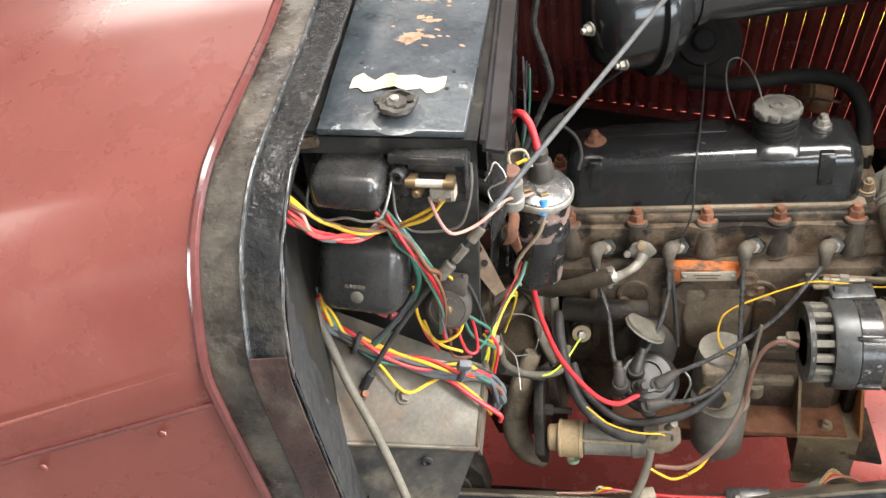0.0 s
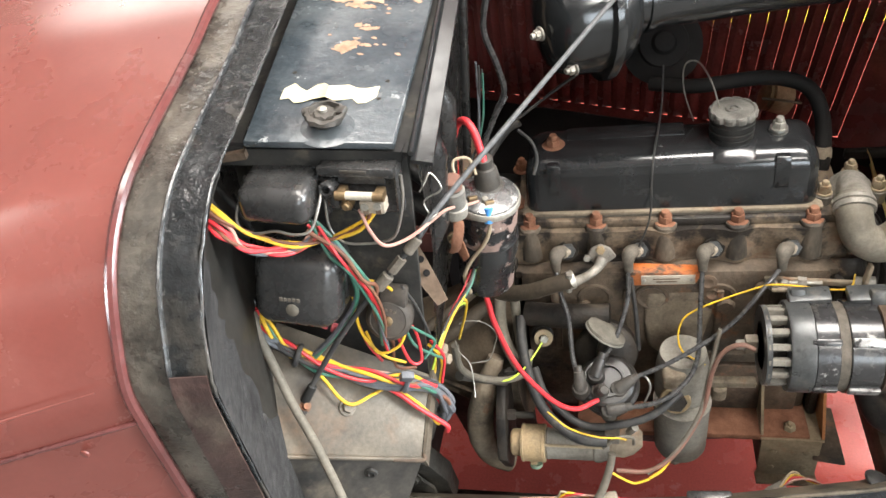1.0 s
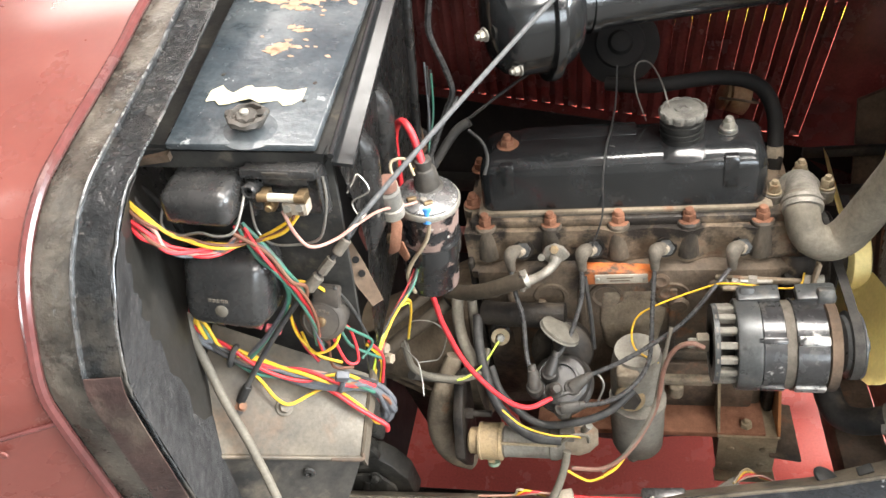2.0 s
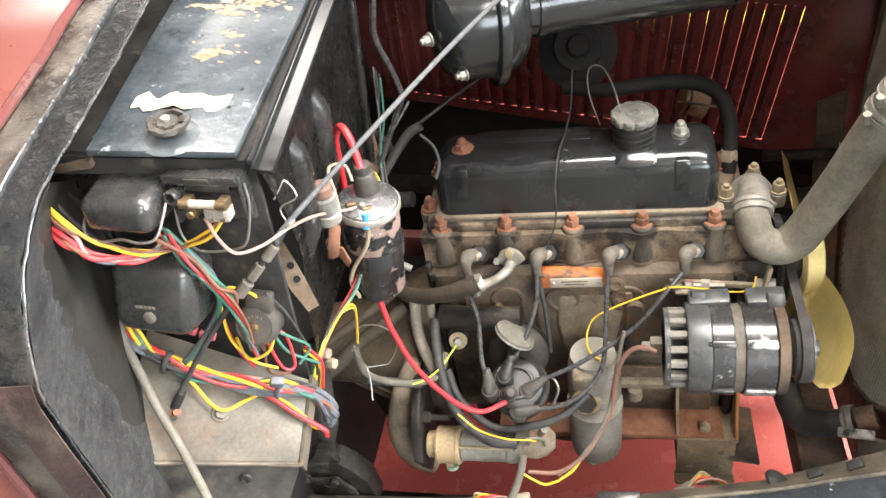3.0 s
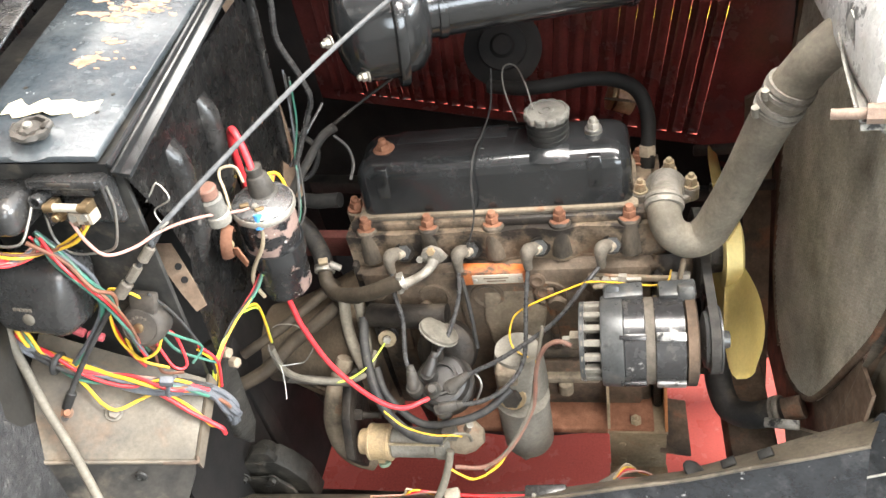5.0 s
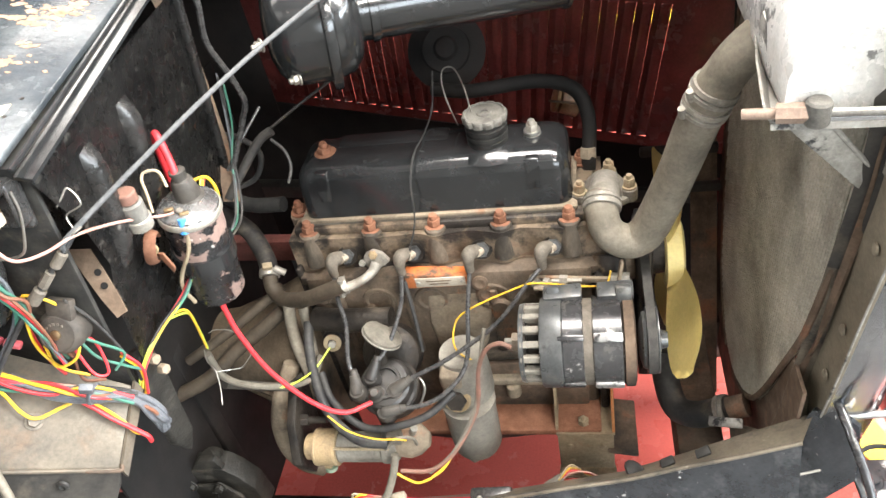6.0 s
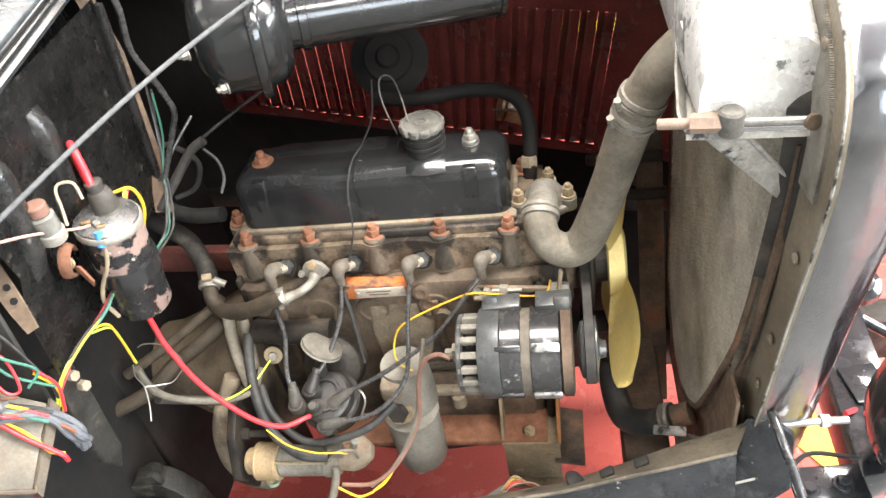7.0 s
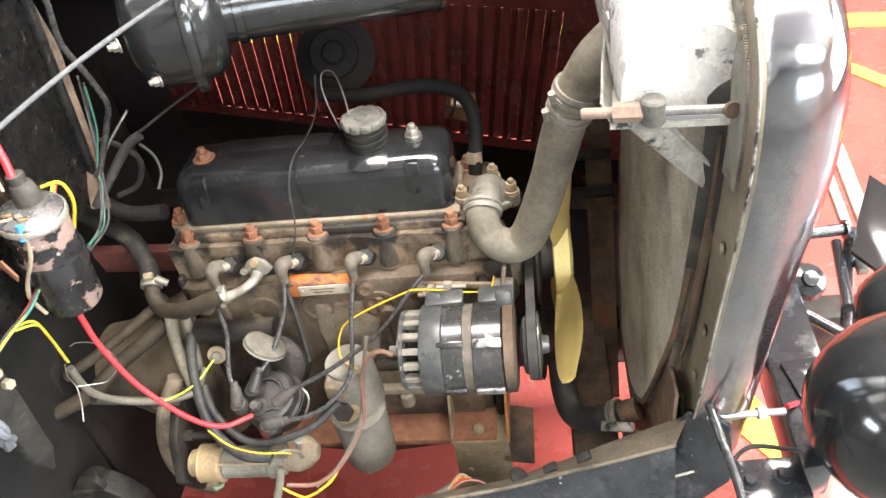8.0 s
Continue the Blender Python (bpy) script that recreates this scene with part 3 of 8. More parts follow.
part("lip_edge", tube(edge_pts, 0.0012, 8, 1), M["rumpled"], seal)

low_a, low_b = [q for q in rim_line(edge_line, -0.2390, -0.0005) if q.z < 1.058 and q.y < 0.4], [q for q in rim_line(edge_line, -0.2150, -0.0050) if q.z < 1.058 and q.y < 0.4]
k_ = min(len(low_a), len(low_b))
part("lip_cover", strip(low_a[:k_], low_b[:k_], 0.001, (0, -1, 0.1)), M["felt_worn"], seal, "worn maroon-stained lower lip")
# felt-lined side of the recess
lining = bmesh.new()
la = [p + RIM_SHIFT for p in rim_line(edge_line, -0.216, -0.012)]
fl = [p for p in la if 0.80 < p.z < 1.150 and p.y < 0.43]
rings = []
for p in fl:
    q = V(-0.248, 0.465, min(max(p.z - 0.03, 0.86), 1.1))
    rings.append([lining.verts.new(p.lerp(q, k / 4) + V(-0.012 * math.sin(math.pi * k / 4), 0, 0)) for k in range(5)] + [lining.verts.new(q + V(-0.006, 0.0, 0)), lining.verts.new(p + V(-0.008, 0, 0))])
ring_faces(lining, rings)
felt_ob = thing("felt_lining", "dark grey felt lining beside the electrical panel", "lining", (-0.23, 0.40, 0.88))
part("backing_panel", lining, M["side_panel"], felt_ob, "smooth dark side panel")
cloth_a, cloth_b = [], []
for i, p in enumerate(fl):
    q = V(-0.248, 0.465, min(max(p.z - 0.03, 0.86), 1.1))
    f = 0.50 + 0.04 * math.sin(i * 1.9) if p.z > 0.93 else 0.62
    cloth_a.append(p + V(0.002, -0.002, 0))
    cloth_b.append(p.lerp(q, f) + V(-0.012 * math.sin(math.pi * f) + 0.0034, -0.0030, 0))
mid = [a.lerp(b, 0.5) + V(0.0015, -0.0015, 0) for a, b in zip(cloth_a, cloth_b)]
part("cloth_strip", strip(cloth_a, mid, 0.002, (-0.7, 0.7, 0)), M["felt"], felt_ob, "coarse charcoal cloth glued along the lip")
part("cloth_strip", strip(mid, cloth_b, 0.002, (-0.7, 0.7, 0)), M["felt"], felt_ob)
part("button", lathe((-0.2255, 0.3475, 0.941), (0.75, -0.6, 0.25), [(0, 0.007), (0.002, 0.0068), (0.003, 0.004), (0.0025, 0.001)], 18), M["black_dull2"], felt_ob, "dark press button")

for ob_ in (scuttle, seal):
    ob_.location = V(ob_.location) + RIM_SHIFT

# ---- tool box on the bulkhead ----
tower = thing("bulkhead_box", "chipped black steel bulkhead box with a flat lid", "tool box", (-0.15, 0.6, 0.80))
LN = V(0.173, -0.083, 0.981)


def lidz(x, y, up=0.0):
    return 1.1383 - (0.173 * (x + 0.1477) - 0.083 * (y - 0.5349)) / 0.981 + up


def lid_poly(pts, up=0.0):
    return [(x, y, lidz(x, y, up)) for x, y in pts]


lid = part("lid", prism(lid_poly([(-0.203, 0.442), (-0.097, 0.456), (-0.101, 0.60), (-0.106, 0.775), (-0.232, 0.775), (-0.216, 0.60)], -0.004), (0, 0, 0.006), bevel=0.0015), M["black_lid"], tower, "black painted lid, chipped down to tan primer")
def flakes(cx, cy, sx, sy, seed, count, big=0.009):
    rnd = random.Random(seed)
    for _ in range(count):
        x, y = cx + rnd.gauss(0, sx), cy + rnd.gauss(0, sy)
        if not (-0.212 < x < -0.108 and 0.46 < y < 0.76):
            continue
        r = rnd.uniform(0.0012, big)
        k = 40
        ph = [rnd.random() * 6 for _ in range(7)]
        ps = []
        for i in range(k):
            a = 2 * math.pi * i / k
            rr = r * (0.75 + 0.30 * math.sin(a + ph[0]) + 0.20 * math.sin(2 * a + ph[1]) + 0.12 * math.sin(4 * a + ph[2]) + 0.10 * math.sin(7 * a + ph[3]) + 0.08 * math.sin(11 * a + ph[4]) + rnd.uniform(-0.07, 0.07))
            ps.append((x + rr * math.cos(a) * 1.5, y + rr * math.sin(a)))
        part("paint_chip", prism(lid_poly(ps, 0.0022), (0, 0, 0.00025)), M["primer"], lid, "bare tan primer where paint has flaked")


flakes(-0.153, 0.575, 0.008, 0.004, 3, 7, 0.0075)
flakes(-0.150, 0.578, 0.016, 0.010, 23, 10, 0.0022)
flakes(-0.148, 0.600, 0.010, 0.006, 4, 5, 0.004)
flakes(-0.140, 0.655, 0.020, 0.009, 5, 20, 0.0070)
flakes(-0.145, 0.660, 0.030, 0.018, 25, 24, 0.0022)
flakes(-0.160, 0.685, 0.03, 0.016, 8, 16, 0.008)
flakes(-0.165, 0.73, 0.03, 0.018, 9, 14, 0.009)
tape_bm = bmesh.new()
tl = [V(x, 0.505 + 0.004 * math.sin(k * 1.7) + 0.006 * (k - 6) / 6, lidz(x, 0.505, 0.0026 + 0.004 * math.exp(-((k - 6) / 1.1) ** 2))) for k, x in enumerate(np.linspace(-0.190, -0.120, 13))]
strip([p + V(0, -0.0085 - 0.002 * ((i * 7) % 3 - 1), -0.0006) for i, p in enumerate(tl)], [p + V(0, 0.0085 + 0.002 * ((i * 5) % 3 - 1), 0.0012) for i, p in enumerate(tl)], 0.0004, (0, 0, 1), tape_bm)
solo("masking_tape", tape_bm, M["tape"], "torn strip of cream masking tape on the lid", "tape")
kx, ky = -0.148, 0.468
kz = lidz(kx, ky, 0.002)
knob = thing("lid_knob", "cracked black rubber turn knob on the lid", "knob", (kx, ky, kz))
kb = lathe((kx, ky, kz), LN, [(0, 0.003), (0.004, 0.0035), (0.005, 0.0098), (0.009, 0.0128), (0.0112, 0.0122), (0.0118, 0.0098), (0.0092, 0.0090), (0.0092, 0.0070), (0.0112, 0.0062)], 26)
rk = random.Random(4)
for v in kb.verts:
    v.co += V(rk.uniform(-1, 1), rk.uniform(-1, 1), rk.uniform(-1, 1)) * 0.0007
part("grip", kb, M["boot_dark"], knob, "perished grey-brown rubber grip")
part("ear", box((kx - 0.010, ky + 0.003, kz + 0.0092), (0.009, 0.007, 0.004), pose(0, 0, 0, 0, 12, 20), 0.0015), M["boot_dark"], knob)
part("ear", box((kx + 0.010, ky + 0.003, kz + 0.0085), (0.009, 0.007, 0.004), pose(0, 0, 0, 8, -10, -15), 0.0015), M["boot_dark"], knob)
part("screw", lathe((kx, ky, kz + 0.0095), LN, [(0, 0.0048), (0.0016, 0.0048), (0.0018, 0.003), (0.004, 0.0028), (0.005, 0.001)], 16), M["zinc"], knob)
knob.scale = (1.18, 1.18, 1.12)
part("boss", lathe((kx, ky, kz - 0.001), LN, [(0, 0.020), (0.0015, 0.015), (0.003, 0.009)], 24), M["black_lid"], knob)
for hx, hy in ((-0.190, 0.530), (-0.116, 0.530), (-0.118, 0.506)):
    part("hole", lathe((hx, hy, lidz(hx, hy, 0.0006)), LN, [(0, 0.0017), (0.0018, 0.0017)], 10), M["iron_dark"], lid)

# lower body of the box: front face with pressed ribs, side channel, electrical panel
def face_x(y, z):
    return -0.1035 - 0.0573 * (y - 0.6045) + 0.128 * (z - 1.021)


ff = bmesh.new()
ny, nz = 46, 26
grid = []
for j in range(nz + 1):
    z = 0.865 + (1.115 - 0.865) * j / nz
    row = []
    for i in range(ny + 1):
        y0 = float(np.interp(z, [0.865, 0.945, 0.980, 1.040, 1.115], [0.487, 0.487, 0.503, 0.489, 0.453]))
        y = y0 + (0.778 - y0) * i / ny
        x = face_x(y, z)
        row.append(ff.verts.new((x, y, z)))
    grid.append(row)
for a, b in zip(grid, grid[1:]):
    for i in range(ny):
        ff.faces.new((a[i], a[i + 1], b[i + 1], b[i]))
bmesh.ops.solidify(ff, geom=ff.faces[:], thickness=-0.0025)
part("front_face", ff, M["black_panel"], tower, "worn black front face with pressed ribs and rust", sharp=60)
def face_rib(y0):
    t = bmesh.new()
    rows = []
    for k in range(13):
        z = 1.082 - 0.125 * k / 12
        up = 0.0125 * min(1.0, math.sin(math.pi / 2 * min(1.0, (k + 0.05) / 2.2))) * (1.0 if k < 9 else (12 - k) / 3.0)
        yc = y0 - 0.012 * (k / 12) * 0.4
        rows.append([t.verts.new((face_x(yc + dy, z) + up * h - 0.0005, yc + dy, z)) for dy, h in ((-0.0125, 0.0), (-0.0110, 0.45), (-0.0075, 0.85), (-0.0025, 1.0), (0.0040, 1.0), (0.0085, 0.8), (0.0110, 0.4), (0.0120, 0.0))])
    for a, b in zip(rows, rows[1:]):
        for i in range(7):
            t.faces.new((a[i], a[i + 1], b[i + 1], b[i]))
    t.faces.new(rows[0])
    t.faces.new(rows[-1])
    part("pressed_rib", t, M["black_panel"], tower, sharp=50)


face_rib(0.536)
face_rib(0.614)
part("gutter", strip([(face_x(y, 1.115) - 0.002, y, lidz(face_x(y, 1.115), y, -0.004)) for y in np.linspace(0.448, 0.778, 8)],
                     [(face_x(y, 1.115) + 0.014, y - 0.002, lidz(face_x(y, 1.115), y, -0.006)) for y in np.linspace(0.448, 0.778, 8)], 0.003, (0, 0, -1)), M["black_gloss"], tower)
part("gutter_edge", tube([(face_x(y, 1.115) - 0.001, y, lidz(face_x(y, 1.115), y, 0.001)) for y in np.linspace(0.448, 0.778, 8)], 0.0022, 8, 2), M["black_gloss"], tower)
part("top_deck", prism(lid_poly([(-0.246, 0.450), (-0.090, 0.460), (-0.094, 0.60), (-0.100, 0.778), (-0.262, 0.778), (-0.25, 0.60)], -0.012), (0, 0, 0.004)), M["black_dull"], tower)
part("end_flange", box((-0.114, 0.779, 0.985), (0.010, 0.010, 0.25), pose(0, 0, 0, 0, 7, 0), 0.003), M["black_panel"], tower, "black edge flange with rust")
part("electrical_panel", box((-0.178, 0.470, 0.985), (0.140, 0.005, 0.27), pose(0, 0, 0, 0, 7, 0), 0.001), M["black_dull"], tower)
part("under_lid_rim", prism([(-0.246, 0.447, lidz(-0.2, 0.446, -0.004)), (-0.093, 0.457, lidz(-0.095, 0.457, -0.006)), (-0.096, 0.457, lidz(-0.095, 0.457, -0.018)), (-0.246, 0.447, lidz(-0.2, 0.446, -0.02))], (0, 0.012, 0)), M["black_dull"], tower)
part("rear_channel", prism([(-0.250, 0.446, 1.126), (-0.206, 0.444, 1.131), (-0.221, 0.60, 1.143), (-0.239, 0.775, 1.152), (-0.285, 0.775, 1.15), (-0.272, 0.60, 1.138)], (0, 0, -0.006)), M["rust_dark"], tower)
part("lower_fold", strip([(-0.141, 0.508, 0.996), (-0.127, 0.494, 0.975), (-0.113, 0.482, 0.958), (-0.100, 0.473, 0.943)], [(-0.121, 0.511, 0.993), (-0.109, 0.499, 0.976), (-0.100, 0.489, 0.961), (-0.091, 0.478, 0.946)], 0.002, (-0.2, 0.8, -0.6)), M["rust_dark"], tower, "torn rusty edge with bolt holes")
for q in ((-0.1135, 0.4965, 0.9775), (-0.1085, 0.4895, 0.9675)):
    part("bolt_hole", lathe(V(q), (0.2, -0.75, 0.6), [(0, 0.0032), (0.0012, 0.0032)], 14), M["shade_black"], tower)

# sloping ledge under the wiring
ledge = thing("footwell_ledge", "bare grey steel ledge with rust stains under the wiring", "steel ledge", (-0.18, 0.36, 0.80))
FL, FR, BR, BL = V(-0.243, 0.341, 0.901), V(-0.1245, 0.399, 0.818), V(-0.1205, 0.462, 0.862), V(-0.238, 0.44, 0.956)
part("top_plate", prism([FL, FR, BR, BL], (-0.002, 0.001, -0.003), bevel=0.0008), M["ledge"], ledge)
part("front_flange", prism([FL + V(0, -0.001, -0.002), FR + V(0, -0.001, -0.002), FR + V(-0.008, -0.004, -0.022), V(-0.150, 0.366, 0.76), V(-0.20, 0.335, 0.75), FL + V(-0.004, -0.004, -0.07)], (0, 0.003, 0)), M["black_dull2"], ledge, "scuffed dark flange below the ledge")
part("end_plate", prism([FR + V(0.0005, -0.001, 0), BR + V(0.0005, 0.004, 0.002), BR + V(0.002, 0.005, -0.012), FR + V(0.002, -0.001, -0.011)], (0.003, 0, 0)), M["ledge"], ledge)
part("corner_bead", tube([FL.lerp(FR, 0.82) + V(0, -0.002, 0), FR + V(0.001, -0.002, 0), FR + V(0.002, 0.004, 0.002)], 0.0020), M["rust_dark"], ledge, "rusty worn corner")
part("edge_roll", tube([FL + V(0, -0.001, 0), FR + V(0, -0.001, 0)], 0.0022), M["ledge"], ledge)
LNORM = (FR - FL).cross(BL - FL).normalized()
def on_ledge(a, b, up=0.0):
    return FL + (FR - FL) * a + (BL - FL) * b + LNORM * up


p = on_ledge(0.49, 0.38)
solo("hex_bolt", hexnut(p, LNORM, 0.0060, 0.0045, washer=0.0082), M["ledge_bolt"], "zinc hexagon bolt with washer in the ledge", "bolt", "ledge bolts")
for a, b, r in ((0.24, 0.33, 0.0032), (0.84, 0.26, 0.0025)):
    part("hole", lathe(on_ledge(a, b, -0.001), LNORM, [(0, r), (0.0016, r)], 14), M["iron_dark"], ledge)
part("cable_fitting", lathe((-0.214, 0.393, 0.899), LNORM, [(0, 0.006), (0.003, 0.0055), (0.004, 0.0035), (0.008, 0.003)], 14), M["rust_dark"], ledge)
for a, yoff in ((0.12, -0.014), (0.66, -0.018)):
    q = FL.lerp(FR, a) + V(0, -0.004, yoff)
    part("rivet", lathe(q, (0.1, -1, 0.1), [(0, 0.006), (0.002, 0.0055), (0.003, 0.003), (0.001, 0.002)], 16), M["black_dull"], ledge)

# ---- electrical units on the panel ----
reg = thing("control_box", "black moulded control box with a wire retaining clip", "control box", (-0.185, 0.465, 1.08))
RM = pose(0, 0, 0, -8, 6, 0)
part("base", box((-0.185, 0.459, 1.101), (0.064, 0.012, 0.040), RM, 0.003), M["plastic_dusty"], reg, "dusty brown-black base")
loaf = box((0, 0, 0), (0.059, 0.046, 0.034), None, 0.009, 5)
for v in loaf.verts:
    lean = (0.023 - v.co.y) / 0.046
    v.co.x *= 1.0 - 0.10 * lean
    if v.co.z > 0:
        v.co.z -= 0.007 * lean
bmesh.ops.transform(loaf, matrix=Matrix.Translation((-0.1845, 0.436, 1.1005)) @ RM, verts=loaf.verts)
part("cover", loaf, M["plastic"], reg, sharp=55)
part("cover_lip", box((-0.185, 0.455, 1.101), (0.062, 0.004, 0.038), RM, 0.0018), M["plastic"], reg)
part("retaining_clip", tube([(-0.218, 0.452, 1.105), (-0.217, 0.420, 1.092), (-0.211, 0.412, 1.084), (-0.200, 0.411, 1.082), (-0.186, 0.412, 1.083), (-0.172, 0.411, 1.080), (-0.160, 0.414, 1.081), (-0.154, 0.425, 1.092), (-0.152, 0.440, 1.104)], 0.0011), M["wire"], reg, "bent steel wire clip")
fuse = thing("fuse_box", "open black fuse holder with one glass fuse", "fuse box", (-0.127, 0.465, 1.07))
FM = pose(0, 0, 0, -6, 5, 0)
part("base", box((-0.127, 0.459, 1.088), (0.058, 0.009, 0.046), FM, 0.004, 3), M["plastic"], fuse)
for rc_, rs_ in (((-0.126, 0.450, 1.1095), (0.058, 0.018, 0.008)), ((-0.099, 0.451, 1.090), (0.004, 0.014, 0.038)), ((-0.155, 0.451, 1.090), (0.004, 0.014, 0.038))):
    part("rim", box(rc_, rs_, FM, 0.002), M["plastic"], fuse)
part("inner_step", box((-0.124, 0.449, 1.1015), (0.036, 0.008, 0.008), FM, 0.0015), M["plastic"], fuse)
part("moulded_label", box((-0.127, 0.4415, 1.1115), (0.020, 0.002, 0.003), FM, 0.0008), M["plastic_dusty"], fuse)
part("side_post", lathe((-0.148, 0.452, 1.098), (0, -1, 0.22), [(0, 0.0062), (0.018, 0.0060), (0.0195, 0.0045), (0.019, 0.0030), (0.012, 0.0028)], 18), M["plastic"], fuse)
part("side_post", box((-0.148, 0.446, 1.089), (0.010, 0.014, 0.018), FM, 0.003), M["plastic"], fuse)
part("screw_boss", lathe((-0.103, 0.450, 1.105), (0, -1, 0.22), [(0, 0.005), (0.004, 0.0048), (0.003, 0.002)], 14), M["rubber"], fuse)
part("glass_fuse", cyl((-0.134, 0.433, 1.0975), (-0.113, 0.433, 1.0955), 0.0032, 16), M["white"], fuse, "pale glass tube fuse")
for xx, zz in ((-0.1375, 1.0975), (-0.1095, 1.0950)):
    part("fuse_clip", box((xx, 0.438, zz - 0.001), (0.0070, 0.010, 0.0080), FM, 0.001), M["brass"], fuse, "brass fuse clip")
    part("fuse_ferrule", cyl((xx - 0.004, 0.433, zz + 0.0003), (xx + 0.004, 0.433, zz - 0.0003), 0.0037, 12), M["brass"], fuse)
part("terminal_nut", hexnut((-0.1345, 0.437, 1.0885), (0, -1, 0.2), 0.0050, 0.006, dome=0.003), M["brass"], fuse)
part("terminal_block", box((-0.1155, 0.436, 1.0865), (0.019, 0.012, 0.010), FM, 0.0015), M["white_dirty"], fuse, "pale terminal block")
for xx in (-0.1205, -0.111):
    part("terminal_screw", cyl((xx, 0.4315, 1.0885), (xx, 0.4290, 1.0890), 0.0030, 10), M["zinc"], fuse)
    part("terminal_slot", box((xx, 0.4296, 1.0840), (0.004, 0.001, 0.0035), FM), M["rust_dark"], fuse)
part("retaining_clip", tube([(-0.156, 0.446, 1.090), (-0.158, 0.440, 1.066), (-0.153, 0.438, 1.053), (-0.143, 0.437, 1.048), (-0.121, 0.438, 1.048), (-0.109, 0.439, 1.052), (-0.102, 0.441, 1.064), (-0.096, 0.446, 1.085), (-0.0945, 0.448, 1.103)], 0.0011), M["wire"], fuse, "steel wire clip hanging open")
volt = thing("voltage_regulator", "large rounded black bakelite voltage regulator cover", "voltage regulator", (-0.185, 0.46, 1.01))
VM = pose(0, 0, 0, -16, 10, 0)
vb = box((0, 0, 0), (0.080, 0.046, 0.066), None, 0.014, 5)
for v in vb.verts:
    h = v.co.z / 0.033
    v.co.x *= 1.0 - 0.16 * max(0.0, h) - 0.22 * max(0.0, -h) ** 1.5
    v.co.y += -0.005 * (1 - (v.co.x / 0.045) ** 2) + 0.006 * max(0.0, h)
bmesh.ops.transform(vb, matrix=Matrix.Translation((-0.193, 0.435, 1.013)) @ VM, verts=vb.verts)
part("cover", vb, M["plastic"], volt, sharp=50)
part("fixing_screw", lathe((-0.1955, 0.4105, 1.005), (0.05, -1, 0.3), [(0, 0.0055), (0.005, 0.0055), (0.006, 0.004)], 14), M["w_grey"], volt)
for k in range(5):
    part("moulded_mark", box((-0.2005 + 0.0034 * k, 0.4055, 1.0195 - 0.0005 * k), (0.0024, 0.0008, 0.0026), VM), M["boot"], volt)
part("moulded_line", box((-0.190, 0.4085, 1.0000), (0.022, 0.0008, 0.0010), VM), M["boot"], volt)
relay = thing("flasher_relay", "round dusty black relay with a central screw and bracket neck", "relay", (-0.137, 0.465, 0.96))
RA = V(0.12, -0.90, 0.42).normalized()
RC = V(-0.138, 0.462, 0.948)
part("case", lathe(RC, RA, [(0, 0.0195), (0.014, 0.0205), (0.019, 0.0200), (0.0225, 0.0175), (0.0235, 0.0155), (0.0230, 0.0150), (0.0240, 0.012), (0.0245, 0.001)], 32), M["plastic_dusty"], relay, "domed case with a moulded ring")
part("bracket_neck", box(RC + RA * 0.012 + V(0.007, 0.004, 0.0215), (0.024, 0.010, 0.020), pose(0, 0, 0, -24, 10, 0), 0.003), M["plastic_dusty"], relay)
part("screw", lathe(RC + RA * 0.0242, RA, [(0, 0.0045), (0.0018, 0.0045), (0.0025, 0.003)], 14), M["brass"], relay)
for k in range(-2, 3):
    a = radians(90 + 22 * k)
    u_, v_, _ = frame_of(RA)
    part("moulded_mark", box(RC + RA * 0.0243 + (u_ * math.cos(a) + V(0, 0.42, 0.9) * math.sin(a)) * 0.0098, (0.0022, 0.0008, 0.0022), pose(0, 0, 0, -24, 0, 0)), M["boot"], relay)
grommet = tube([V(-0.240, 0.444, 1.082) + V(-0.009, -0.004, 0.030) * math.cos(a) + V(0.004, -0.012, 0.0) * math.sin(a) for a in np.linspace(0, 2 * math.pi, 17)], 0.0026, 8, 3)
solo("cable_grommet", grommet, M["rubber"], "black oval rubber grommet where the loom enters", "grommet")
conn = thing("spade_connector", "pair of pink crimp spade connectors hanging under the regulator", "connector", (-0.18, 0.44, 0.965))
for a_, b_ in (((-0.205, 0.437, 0.967), (-0.186, 0.436, 0.955)), ((-0.186, 0.436, 0.955), (-0.172, 0.438, 0.948))):
    part("sleeve", cyl(a_, V(a_).lerp(V(b_), 0.9), 0.0040, 10, edge=0.0008), M["w_pinkred"], conn)

# ---- ignition coil ----
CT, CB = V(-0.066, 0.592, 0.974), V(-0.084, 0.600, 0.852)
CA = (CT - CB).normalized()
coil = thing("ignition_coil", "scratched black ignition coil with a bright cap", "ignition coil", CB)
L = (CT - CB).length
part("case", lathe(CB, CA, [(0, 0.022), (0.003, 0.027), (0.006, 0.029), (L - 0.018, 0.0295), (L - 0.008, 0.0295)], 36), M["coil"], coil, "black painted can worn to pinkish bare metal")
part("cap_rim", lathe(CB + CA * (L - 0.009), CA, [(0, 0.0300), (0.002, 0.0318), (0.006, 0.0318), (0.008, 0.0305), (0.0085, 0.028)], 40), M["zinc"], coil, "crimped bright steel rim")
part("cap", lathe(CB + CA * (L - 0.002), CA, [(0, 0.0305), (0.003, 0.029), (0.006, 0.022), (0.008, 0.012)], 36), M["coil_cap"], coil)
boot = V(-0.0625, 0.594, 0.974) + CA * 0.002
